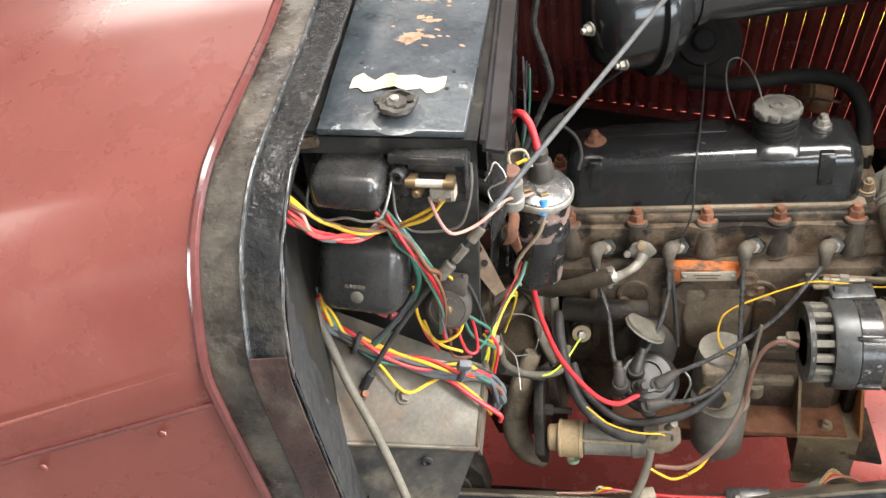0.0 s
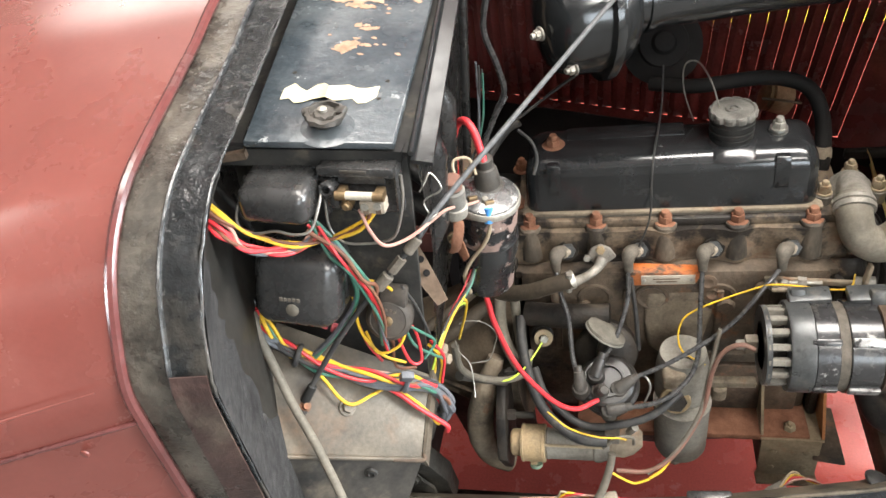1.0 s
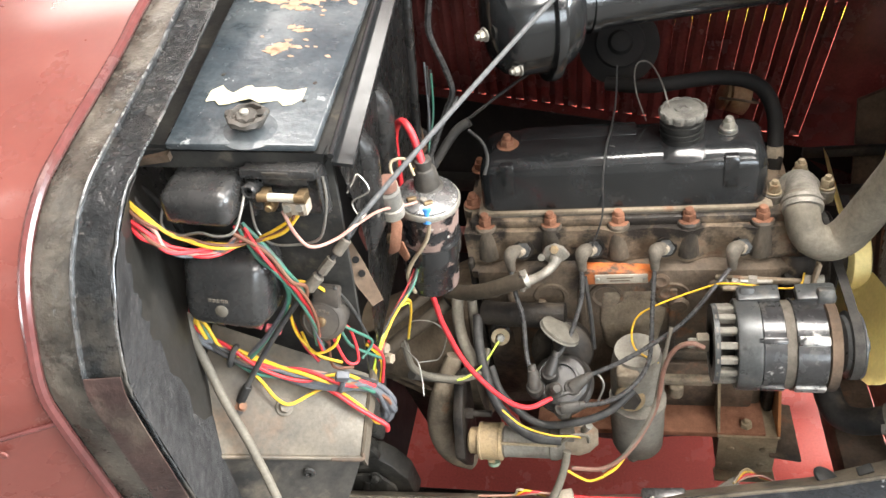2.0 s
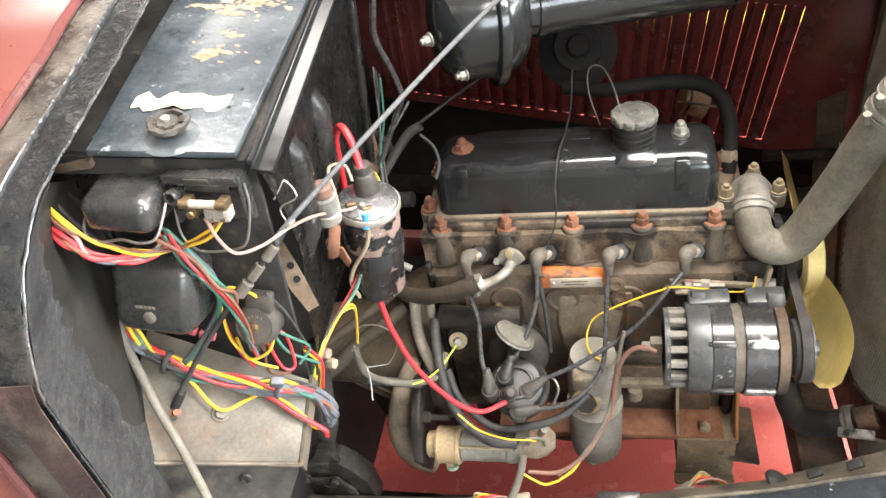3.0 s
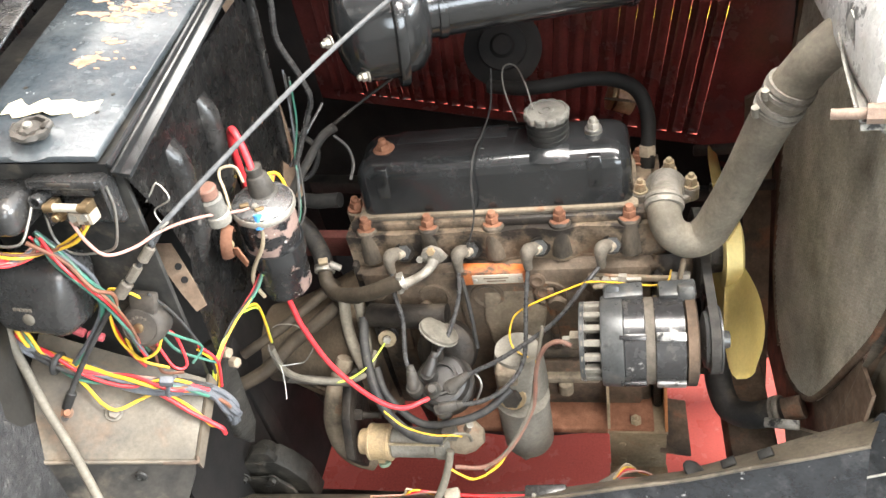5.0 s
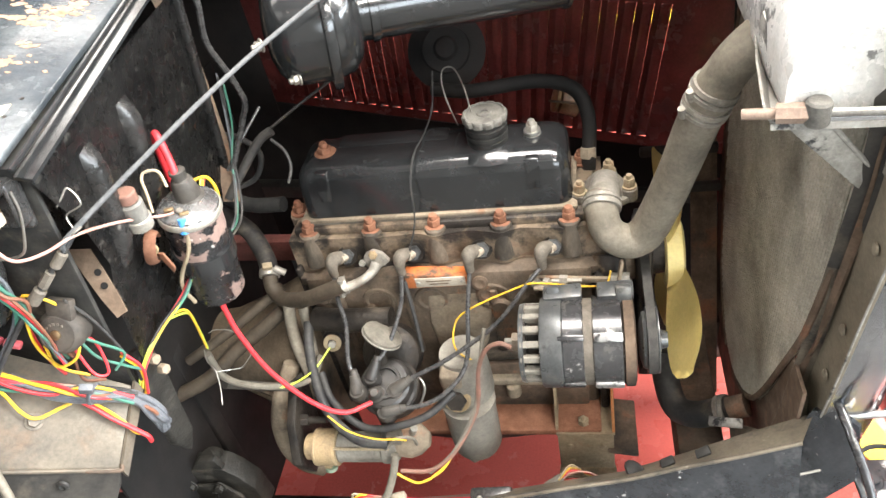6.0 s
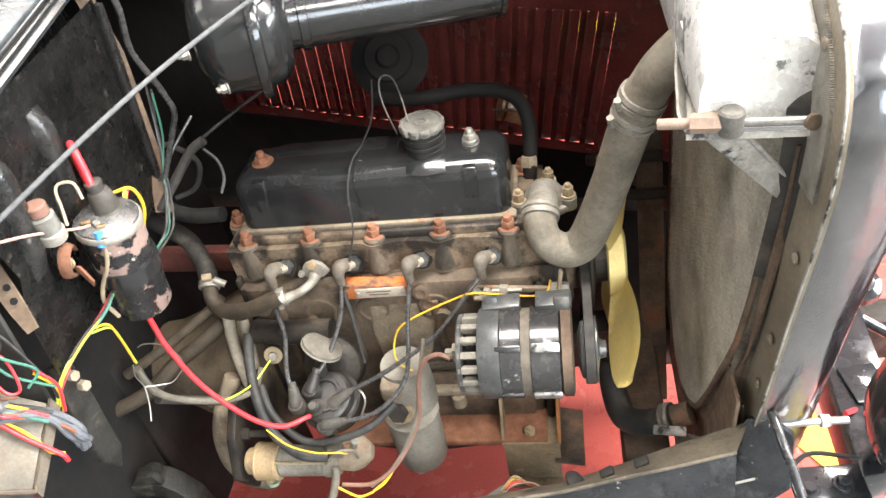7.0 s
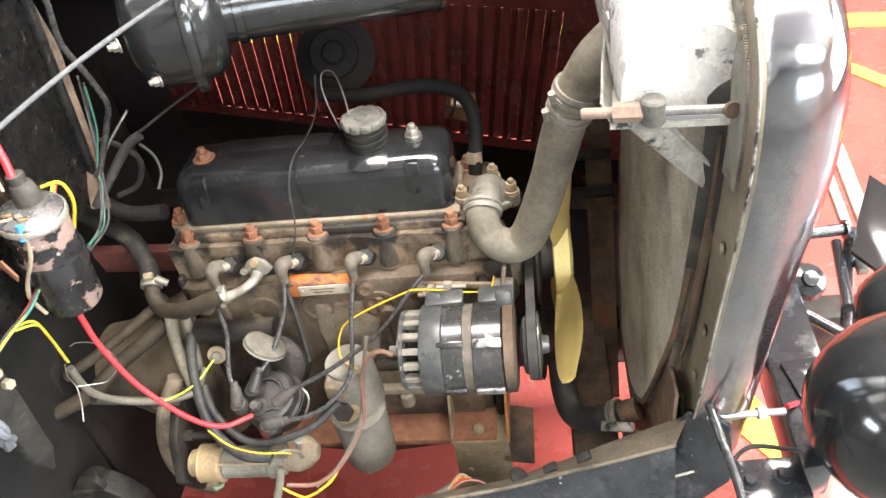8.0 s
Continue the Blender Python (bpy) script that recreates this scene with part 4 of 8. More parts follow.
part("tower_boot", lathe(boot + V(-0.004, 0.006, 0.0), CA + V(-0.12, 0.03, 0), [(0, 0.0155), (0.0025, 0.0155), (0.005, 0.0130), (0.012, 0.0124), (0.022, 0.0108), (0.025, 0.0094), (0.026, 0.0075), (0.031, 0.0070), (0.0315, 0.0082), (0.035, 0.0080), (0.036, 0.0062)], 24), M["boot_dark"], coil, "ribbed rubber boot")
for dx, dy in ((0.004, -0.017), (-0.012, -0.014)):
    q = CT + V(dx, dy, 0.004 - dx * 0.2)
    part("terminal", box(q, (0.009, 0.005, 0.004), pose(0, 0, 0, -15, 10, 30), 0.0008), M["brass"], coil)
part("terminal_nut", hexnut(CT + V(0.0, -0.016, 0.005), CA, 0.0035, 0.003), M["zinc"], coil)
part("blue_connector", cyl(CT + V(0.004, -0.024, 0.002), CT + V(0.003, -0.028, -0.012), 0.0042, 12), M["w_blue"], coil, "blue crimp connector")
strap = thing("coil_bracket", "rusty steel strap bracket behind the coil", "bracket", (-0.1, 0.58, 0.92))
part("band", lathe(CB + CA * 0.055, CA, [(0, 0.0305), (0, 0.0318), (0.018, 0.0318), (0.018, 0.0305)], 36), M["black_gloss"], strap)
hook = [V(-0.094, 0.553, 0.956) + V(0.004, -0.010, 0.006) * 1.3 * math.cos(a) + V(0.004, 0.004, 0.016) * math.sin(a) for a in np.linspace(-1.9, 2.4, 9)]
part("hook", tube(hook, 0.0055, 8, 4, flat=0.35), M["rusty"], strap, "rusty hooked clamp end")
part("tab", prism([(-0.098, 0.555, 0.946), (-0.088, 0.552, 0.948), (-0.086, 0.556, 0.925), (-0.093, 0.560, 0.915), (-0.099, 0.562, 0.928)], (0, 0.003, 0), bevel=0.001), M["rusty"], strap)
part("bolt", hexnut((-0.095, 0.551, 0.956), (0.1, -1, 0.1), 0.0052, 0.006, washer=0.007), M["brass_drum"], strap)
cond = thing("suppressor_capacitor", "small dusty white capacitor with a brown cap", "capacitor", (-0.1, 0.53, 0.98))
part("can", cyl((-0.0885, 0.546, 0.992), (-0.0860, 0.5445, 1.018), 0.0112, 20, edge=0.002), M["cap_grey"], cond)
part("cap", cyl((-0.0860, 0.5445, 1.018), (-0.0852, 0.544, 1.029), 0.0092, 18, edge=0.0012), M["w_brownred"], cond, "brown cap")
part("clamp", cyl((-0.0890, 0.5465, 0.988), (-0.0870, 0.5455, 1.000), 0.0122, 20, edge=0.001), M["alloy"], cond)
part("clamp_tail", tube([(-0.094, 0.533, 1.000), (-0.099, 0.529, 1.008), (-0.098, 0.538, 1.014)], 0.0022, 8, 4, flat=0.4), M["alloy"], cond)

# ---- engine block, head and rocker cover ----
engine = thing("engine", "grimy four cylinder engine block with rust and brown dust", "engine", (0.11, 0.86, 0.41))
hd = bmesh.new()
ny = 0.790
outline = []
for k in range(85):
    x = -0.092 + 0.424 * k / 84
    y = ny + 0.006
    for sx in [-0.063 + 0.0878 * i for i in range(5)]:
        y -= 0.006 * math.exp(-((x - sx) / 0.014) ** 2)
    y += 0.0012 * math.sin(x * 90)
    outline.append((x, y))
poly = [(x, y, 0.702) for x, y in outline] + [(0.332, 0.945, 0.702), (-0.092, 0.945, 0.702)]
prism(poly, (0, 0, 0.050), hd)
part("cylinder_head", hd, M["iron"], engine, "dusty rusty cylinder head", sharp=50)
part("head_flange", prism([(x, y - 0.0005, 0.697) for x, y in outline] + [(0.334, 0.945, 0.697), (-0.095, 0.945, 0.697)], (0, 0, 0.007), bevel=0.0015), M["iron"], engine)
part("head_deck", box((0.118, 0.870, 0.757), (0.405, 0.132, 0.014), None, 0.004), M["iron"], engine)
part("cylinder_block", box((0.117, 0.860, 0.555), (0.395, 0.175, 0.290), None, 0.008), M["block_brown"], engine)
part("block_upper_web", box((0.118, 0.788, 0.6915), (0.41, 0.022, 0.014), None, 0.003), M["block_brown"], engine)
for bx, bz, bw in ((-0.060, 0.668, 0.020), (0.005, 0.640, 0.016), (0.190, 0.640, 0.022), (0.235, 0.672, 0.018), (0.283, 0.640, 0.020)):
    part("block_boss", cyl((bx, 0.776, bz), (bx, 0.764, bz), bw * 0.6, 16, edge=0.003), M["block_brown"], engine)
for bx in (-0.035, 0.062, 0.182, 0.262):
    part("block_rib", box((bx, 0.771, 0.610), (0.010, 0.010, 0.120), None, 0.003), M["block_brown"], engine)
part("block_step", box((0.235, 0.772, 0.538), (0.170, 0.014, 0.018), None, 0.004), M["block_brown"], engine)
for i, sx in enumerate((0.0, 0.075, 0.16, 0.24)):
    part("core_plug", lathe((sx + 0.02, 0.7725, 0.655), (0, -1, 0), [(0, 0.024), (0.003, 0.023), (0.0035, 0.019), (0.001, 0.016), (0.001, 0.001)], 28), M["block_brown"], engine)
part("tappet_cover", prism([(0.090, 0.766, 0.560), (0.102, 0.766, 0.546), (0.150, 0.766, 0.546), (0.163, 0.766, 0.565), (0.174, 0.766, 0.62), (0.176, 0.770, 0.664), (0.088, 0.770, 0.664), (0.084, 0.766, 0.61)], (0, 0.03, 0), bevel=0.007, seg=3), M["iron_dusty"], engine, "pale dusty side cover")
part("sump_rail", box((0.15, 0.80, 0.418), (0.33, 0.165, 0.012), None, 0.003), M["rusty"], engine)
part("lower_side_panel", box((0.205, 0.772, 0.475), (0.19, 0.02, 0.10), None, 0.006), M["rust_dark"], engine, "rust-streaked lower block side")
part("lower_lug", box((0.195, 0.757, 0.497), (0.090, 0.016, 0.012), None, 0.003), M["iron_dusty"], engine)
part("lower_lug", cyl((0.19, 0.753, 0.492), (0.19, 0.751, 0.468), 0.011, 14, edge=0.003), M["iron_dusty"], engine)
part("sump", prism([(-0.07, 0.79, 0.41), (0.30, 0.79, 0.41), (0.28, 0.80, 0.30), (0.10, 0.80, 0.27), (-0.06, 0.80, 0.30)], (0, 0.13, 0), bevel=0.01), M["iron_dark"], engine)
part("front_plate", box((0.322, 0.86, 0.555), (0.012, 0.20, 0.27), None, 0.004), M["iron_dark"], engine)
part("rear_plate", box((-0.088, 0.865, 0.56), (0.008, 0.165, 0.30), None, 0.003), M["iron_dark"], engine)
# added dark plate that hides the red floor and keeps this gap dark
part("flywheel_cover", prism([(-0.092, 0.79, 0.50), (-0.092, 0.80, 0.27), (-0.22, 0.80, 0.27), (-0.26, 0.79, 0.50)], (0, 0.006, 0), bevel=0.002), M["iron_dark"], engine, "flat dark plate added to hide the floor beside the starter")
bell = lathe((-0.093, 0.835, 0.505), (-1, 0, -0.06), [(0, 0.125), (0.02, 0.125), (0.05, 0.114), (0.11, 0.088), (0.17, 0.068), (0.30, 0.058), (0.5, 0.054)], 40)
part("bell_housing", bell, M["bell"], engine, "dusty pale bell housing")
for a in (188, 206, 224, 242, 262):
    c, s_ = math.cos(radians(a)), math.sin(radians(a))
    part("bell_rib", prism([(-0.10, 0.835 + 0.120 * c, 0.505 + 0.120 * s_), (-0.16, 0.835 + 0.114 * c, 0.505 + 0.114 * s_), (-0.25, 0.835 + 0.074 * c, 0.497 + 0.074 * s_), (-0.25, 0.835 + 0.06 * c, 0.497 + 0.06 * s_), (-0.10, 0.835 + 0.095 * c, 0.505 + 0.095 * s_)], (0, 0.005 * s_, -0.005 * c), bevel=0.001), M["bell"], engine)
for a in (200, 225, 250, 275):
    c, s = math.cos(radians(a)), math.sin(radians(a))
    part("flange_bolt", hexnut((-0.113, 0.835 + 0.117 * c, 0.505 + 0.117 * s), (-1, 0, 0), 0.008, 0.008), M["rust_dark"], engine)
part("rear_casting", tube([(-0.122, 0.725, 0.580), (-0.140, 0.700, 0.535), (-0.154, 0.690, 0.485), (-0.157, 0.686, 0.435), (-0.145, 0.685, 0.395), (-0.120, 0.688, 0.370)], 0.018, 18, 8, radii=[0.012, 0.018, 0.020, 0.020, 0.019, 0.016]), M["iron_dusty"], engine, "curved dusty casting beside the starter")
for i in range(5):
    x = -0.063 + 0.0878 * i
    part("head_boss", cyl((x, 0.798, 0.704), (x, 0.8055, 0.757), 0.0145, 20, edge=0.003), M["iron_grime"], engine)
    part("boss_pad", lathe((x, 0.806, 0.7555), (0, -0.05, 1), [(0, 0.0150), (0.002, 0.0142)], 20), M["iron_grime"], engine)
    nut = part("head_nut", hexnut((x, 0.807, 0.757), (0, -0.05, 1), 0.0092, 0.0095, washer=0.0135, dome=0.0058), M["rusty"], engine, "rusty head nut")
for x, y, z in ((-0.083, 0.842, 0.766), (0.305, 0.915, 0.766), (-0.083, 0.925, 0.766)):
    part("head_nut", hexnut((x, y, z), (0, 0, 1), 0.0092, 0.010, washer=0.0135, dome=0.0055), M["rusty"], engine, "rusty head nut")
part("rear_lug", cyl((-0.083, 0.842, 0.735), (-0.083, 0.842, 0.766), 0.015, 16, edge=0.003), M["iron_dusty"], engine)

cover = thing("rocker_cover", "black enamelled rocker cover with rubbed highlights", "rocker cover", (0.118, 0.866, 0.765))
rc = bmesh.new()
X0, X1, YC, HW, Z0, Z1 = -0.068, 0.295, 0.866, 0.051, 0.770, 0.848
levels = [(0.0, 0.0), (0.45, 0.0015), (0.70, 0.003), (0.80, 0.005), (0.88, 0.009), (0.95, 0.016), (0.99, 0.026), (1.0, 0.038)]
rings = []
for k, inset in levels:
    z = Z0 + (Z1 - Z0) * k
    hx0, hx1, hy = X0 + inset * 0.9, X1 - inset * 0.9, HW - inset
    rad = max(0.004, 0.020 - inset * 0.3)
    ring = []
    for cx, cy, a0 in ((hx1 - rad, YC + hy - rad, 0), (hx0 + rad, YC + hy - rad, 90), (hx0 + rad, YC - hy + rad, 180), (hx1 - rad, YC - hy + rad, 270)):
        for j in range(7):
            a = radians(a0 + 15 * j)
            ring.append(rc.verts.new((cx + rad * math.cos(a), cy + rad * math.sin(a), z)))
    rings.append(ring)
ring_faces(rc, rings)
part("shell", rc, M["black_gloss"], cover, sharp=60)
part("foot_flange", box((0.114, 0.866, 0.770), (0.372, 0.112, 0.006), None, 0.0025), M["iron_dusty"], cover, "dusty pressed foot flange")
part("gasket", box((0.118, 0.866, 0.7655), (0.358, 0.109, 0.003)), M["boot"], cover)
part("top_ridge", box((0.063, 0.885, 0.8465), (0.150, 0.030, 0.005), None, 0.002), M["black_gloss"], cover)
part("filler_swell", lathe((0.193, 0.862, 0.838), (0, 0, 1), [(0, 0.046), (0.006, 0.040), (0.010, 0.031), (0.012, 0.027)], 32), M["black_gloss"], cover, sharp=80)
for x in (-0.027, 0.248):
    part("pressed_rib", prism([(x - 0.0085, 0.8135, 0.800), (x + 0.0085, 0.8135, 0.800), (x + 0.0085, 0.8145, 0.832), (x + 0.0085, 0.820, 0.8425), (x + 0.0085, 0.835, 0.849), (x - 0.0085, 0.835, 0.849), (x - 0.0085, 0.820, 0.8425), (x - 0.0085, 0.8145, 0.832)][:4] + [(x - 0.0085, 0.820, 0.8425), (x - 0.0085, 0.8145, 0.832)], (0, 0.02, 0), bevel=0.002), M["black_gloss"], cover)
part("nut_seat", lathe((-0.028, 0.862, 0.8435), (0, -0.1, 1), [(0, 0.023), (0.003, 0.021), (0.0040, 0.017), (0.0030, 0.015)], 28), M["black_gloss"], cover)
part("cover_nut", hexnut((-0.028, 0.862, 0.8465), (0, 0, 1), 0.0095, 0.008, washer=0.0150, dome=0.0055), M["rusty"], cover, "rusty cover nut")
part("nut_seat", lathe((0.248, 0.868, 0.842), (0, 0, 1), [(0, 0.016), (0.004, 0.014), (0.0045, 0.010)], 24), M["black_gloss"], cover)
st = lathe((0.248, 0.868, 0.846), (0, 0, 1), [(0, 0.0115), (0.003, 0.0115), (0.0032, 0.0085), (0.005, 0.0085), (0.0052, 0.0108), (0.008, 0.0108), (0.0082, 0.0075)], 20)
part("stacked_washers", st, M["steel"], cover, "bright stacked washers")
part("cover_nut", hexnut((0.248, 0.868, 0.854), (0, 0, 1), 0.0082, 0.008, dome=0.005), M["zinc"], cover)
capob = thing("oil_filler_cap", "dusty ribbed oil filler cap", "filler cap", (0.193, 0.862, 0.85))
part("neck", lathe((0.192, 0.861, 0.847), (0, 0, 1), [(0, 0.0262), (0.008, 0.0262), (0.009, 0.0248), (0.011, 0.0248), (0.012, 0.0268), (0.016, 0.0268), (0.017, 0.0245), (0.020, 0.0245), (0.021, 0.0270), (0.026, 0.0270), (0.027, 0.0250), (0.033, 0.0250)], 36), M["rubber"], capob)
cb = lathe((0.192, 0.861, 0.8790), (0, 0, 1), [(0, 0.0265), (0.001, 0.0285), (0.007, 0.0290), (0.0095, 0.0275), (0.0098, 0.0250), (0.0085, 0.0235), (0.0090, 0.012), (0.0088, 0.0100), (0.0105, 0.0090), (0.0105, 0.0055), (0.0088, 0.0045), (0.0105, 0.002)], 48)
for v in cb.verts:
    d = V(v.co.x - 0.192, v.co.y - 0.861, 0)
    if d.length > 0.0262:
        a = math.atan2(d.y, d.x)
        v.co -= d.normalized() * (0.0022 if round(a / (2 * math.pi / 48)) % 4 < 1 else 0.0)
part("cap", cb, M["cap_grey"], capob, "pale dusty cap with a knurled edge")

# spark plugs and their boots
def spark_plug(x):
    sp = thing("spark_plug", "spark plug with a dusty rubber elbow boot", "spark plug", (x, 0.79, 0.728), "spark plugs")
    part("hex_base", hexnut((x + 0.014, 0.794, 0.724), (0.1, -1, 0.35), 0.0100, 0.010, washer=0.0120), M["alt_metal"], sp)
    part("gasket_ring", lathe((x + 0.014, 0.7925, 0.7235), (0.1, -1, 0.35), [(0, 0.0145), (0.002, 0.014), (0.001, 0.012)], 22), M["iron_dark"], sp)
    part("insulator", cyl((x + 0.014, 0.786, 0.727), (x + 0.010, 0.775, 0.732), 0.006, 14), M["white_dirty"], sp)
    part("boot", tube([(x + 0.009, 0.783, 0.730), (x + 0.001, 0.772, 0.7345), (x - 0.001, 0.766, 0.727), (x - 0.0005, 0.764, 0.711)], 0.009, 14, 6, radii=[0.0085, 0.0098, 0.0092, 0.0068, 0.0056]), M["boot"], sp, "dusty grey-brown elbow boot")
    return sp


for px_ in (-0.028, 0.066, 0.158, 0.252):
    spark_plug(px_)
LEAD = dict(
    lead_a=[(-0.029, 0.764, 0.714), (-0.022, 0.735, 0.695), (-0.013, 0.715, 0.672), (-0.008, 0.676, 0.645), (-0.003, 0.660, 0.628)],
    lead_b=[(0.065, 0.764, 0.714), (0.063, 0.735, 0.684), (0.047, 0.698, 0.652), (0.030, 0.676, 0.636)],
    lead_c=[(0.157, 0.764, 0.714), (0.153, 0.727, 0.679), (0.147, 0.682, 0.624), (0.121, 0.654, 0.601), (0.090, 0.640, 0.592), (0.060, 0.637, 0.588)],
    lead_d=[(0.251, 0.764, 0.714), (0.232, 0.745, 0.702), (0.189, 0.712, 0.664), (0.123, 0.682, 0.632), (0.072, 0.665, 0.615)])
for pts in LEAD.values():
    wire("ignition_lead", pts, 0.0031, "w_black2", "grey-black spark plug lead", "ignition lead", "ignition leads", 10)

# orange patch with the engine plate
part("orange_pad", prism([(0.062, 0.764, 0.682), (0.150, 0.764, 0.684), (0.158, 0.764, 0.703), (0.066, 0.764, 0.708)], (0, 0.02, 0), bevel=0.003), M["orange"], engine, "orange enamel pad showing through the grime")

plate = thing("engine_plate", "small white riveted data plate on orange paint", "data plate", (0.115, 0.76, 0.69))
PM = pose(0, 0, 0, 0, -1, 0)
part("plate", box((0.115, 0.7622, 0.6955), (0.068, 0.0016, 0.016), PM, 0.0006), M["white"], plate)
for sx in (-0.030, 0.030):
    part("rivet", lathe((0.115 + sx, 0.7615, 0.6955 + sx * 0.02), (0, -1, 0), [(0, 0.003), (0.001, 0.0028), (0.002, 0.001)], 12), M["steel"], plate)
for k, w in enumerate((0.034, 0.026)):
    part("printed_bar", box((0.113, 0.7612, 0.698 - 0.005 * k), (w, 0.0004, 0.0018), PM), M["rust_dark"], plate)

# small fittings on the block
part("heater_tap_body", tube([(-0.010, 0.738, 0.713), (0.002, 0.745, 0.713), (0.014, 0.752, 0.715), (0.026, 0.762, 0.719), (0.032, 0.772, 0.726)], 0.0062, 14, 6, radii=[0.0075, 0.0062, 0.0058, 0.0062, 0.0085]), M["alloy"], engine, "corroded alloy water pipe")
part("heater_tap", prism([(0.010, 0.782, 0.722), (0.018, 0.782, 0.738), (0.030, 0.782, 0.744), (0.042, 0.782, 0.738), (0.050, 0.782, 0.724), (0.040, 0.780, 0.716), (0.022, 0.780, 0.714)], (0, -0.008, 0.002), bevel=0.002), M["alloy"], engine, "corroded alloy tap flange")
part("tap_bolt", hexnut((0.030, 0.775, 0.739), (0, -1, 0.4), 0.0062, 0.006), M["brass_drum"], engine)
part("tap_bolt", hexnut((0.012, 0.775, 0.725), (0, -1, 0.4), 0.005, 0.005), M["zinc"], engine)
part("clamp", lathe((-0.012, 0.738, 0.718), (1, 0.4, 0.05), [(0, 0.0125), (0.008, 0.0125), (0.008, 0.0105)], 18), M["zinc"], engine, "hose clamp")
part("clamp_screw", cyl((-0.011, 0.731, 0.706), (-0.009, 0.735, 0.732), 0.0042, 10), M["zinc"], engine)
part("sender", lathe((-0.0560, 0.752, 0.605), (0.15, -0.8, 0.35), [(0, 0.015), (0.011, 0.015), (0.012, 0.0115), (0.022, 0.0115), (0.024, 0.006), (0.030, 0.0045)], 20), M["iron_dark"], engine, "oil pressure sender")
part("sender_nut", hexnut((-0.0510, 0.7285, 0.6155), (0.15, -0.8, 0.35), 0.006, 0.004), M["steel"], engine)
part("sender_ring", lathe((-0.0520, 0.7330, 0.6135), (0.15, -0.8, 0.35), [(0, 0.0130), (0.0025, 0.0130), (0.003, 0.0090)], 20), M["bolt_tan"], engine, "dull brass sender ring")
for x, z in ((0.166, 0.683), (0.172, 0.662)):
    part("block_bolt", lathe((x, 0.772, z), (0, -1, 0.2), [(0, 0.011), (0.004, 0.011), (0.005, 0.007), (0.003, 0.004)], 18), M["rust_dark"], engine)
part("crank_breather", tube([(-0.075, 0.755, 0.64), (-0.030, 0.748, 0.642), (0.04, 0.745, 0.645)], 0.017, 16, 6), M["iron_dark"], engine)
wire("dipstick_cable", [(0.068, 0.758, 0.704), (0.074, 0.742, 0.648), (0.077, 0.727, 0.598)], 0.003, "w_black", "short black cable with a clip end", "cable")

small_hose = thing("heater_hose", "dusty brown-grey heater hose with a clamp", "hose", (-0.08, 0.74, 0.69))
part("hose", tube([(-0.143, 0.800, 0.688), (-0.141, 0.790, 0.672), (-0.126, 0.775, 0.664), (-0.100, 0.760, 0.674), (-0.064, 0.745, 0.692), (-0.030, 0.738, 0.711), (-0.006, 0.737, 0.721)], 0.0110, 16, 8), M["hose_dark"], small_hose)
part("hose_end", tube([(-0.290, 0.92, 0.745), (-0.228, 0.890, 0.728), (-0.200, 0.873, 0.726), (-0.178, 0.857, 0.718), (-0.156, 0.830, 0.703), (-0.146, 0.812, 0.697), (-0.143, 0.800, 0.688)], 0.0135, 16, 8), M["hose_black"], small_hose)
part("clamp", lathe((-0.144, 0.806, 0.691), (0.1, -0.85, -0.5), [(0, 0.0150), (0.010, 0.0150), (0.010, 0.0125)], 18), M["alloy"], small_hose)
part("clamp_bolt", cyl((-0.132, 0.800, 0.700), (-0.118, 0.800, 0.690), 0.0050, 10), M["alloy"], small_hose)
part("clamp_ear", box((-0.140, 0.798, 0.706), (0.014, 0.010, 0.008), pose(0, 0, 0, 20, 10, 20), 0.002), M["bolt_tan"], small_hose)
solo("chassis_outrigger", box((-0.235, 0.925, 0.635), (0.25, 0.018, 0.052), pose(0, 0, 0, 12, 3, 0), 0.004), M["maroon_dull"], "dull red painted bulkhead rail behind the engine", "body rail")
wire("oil_hose", [(-0.25, 0.90, 0.80), (-0.20, 0.875, 0.775), (-0.16, 0.862, 0.768), (-0.11, 0.855, 0.772)], 0.011, "rubber", "black rubber hose behind the coil", "hose", "hoses", 12)

# ---- distributor ----
DA = V(0, -0.40, 0.917).normalized()
DC = V(0.036, 0.668, 0.600)
dist = thing("distributor", "dusty black distributor cap with rubber lead boots", "distributor", DC - DA * 0.09)
part("body", lathe(DC - DA * 0.085, DA, [(0, 0.018), (0.02, 0.022), (0.035, 0.036), (0.060, 0.040), (0.072, 0.0415), (0.074, 0.039)], 32), M["iron_dark"], dist)
part("cap", lathe(DC - DA * 0.012, DA, [(0, 0.040), (0.004, 0.0405), (0.007, 0.037), (0.018, 0.0345), (0.021, 0.031), (0.022, 0.002)], 36), M["cap_dark"], dist, "dusty moulded cap")
part("cap_ridge", lathe(DC + DA * 0.0095, DA, [(0, 0.023), (0.003, 0.0225), (0.003, 0.019), (0, 0.0185)], 32), M["cap_dark"], dist)
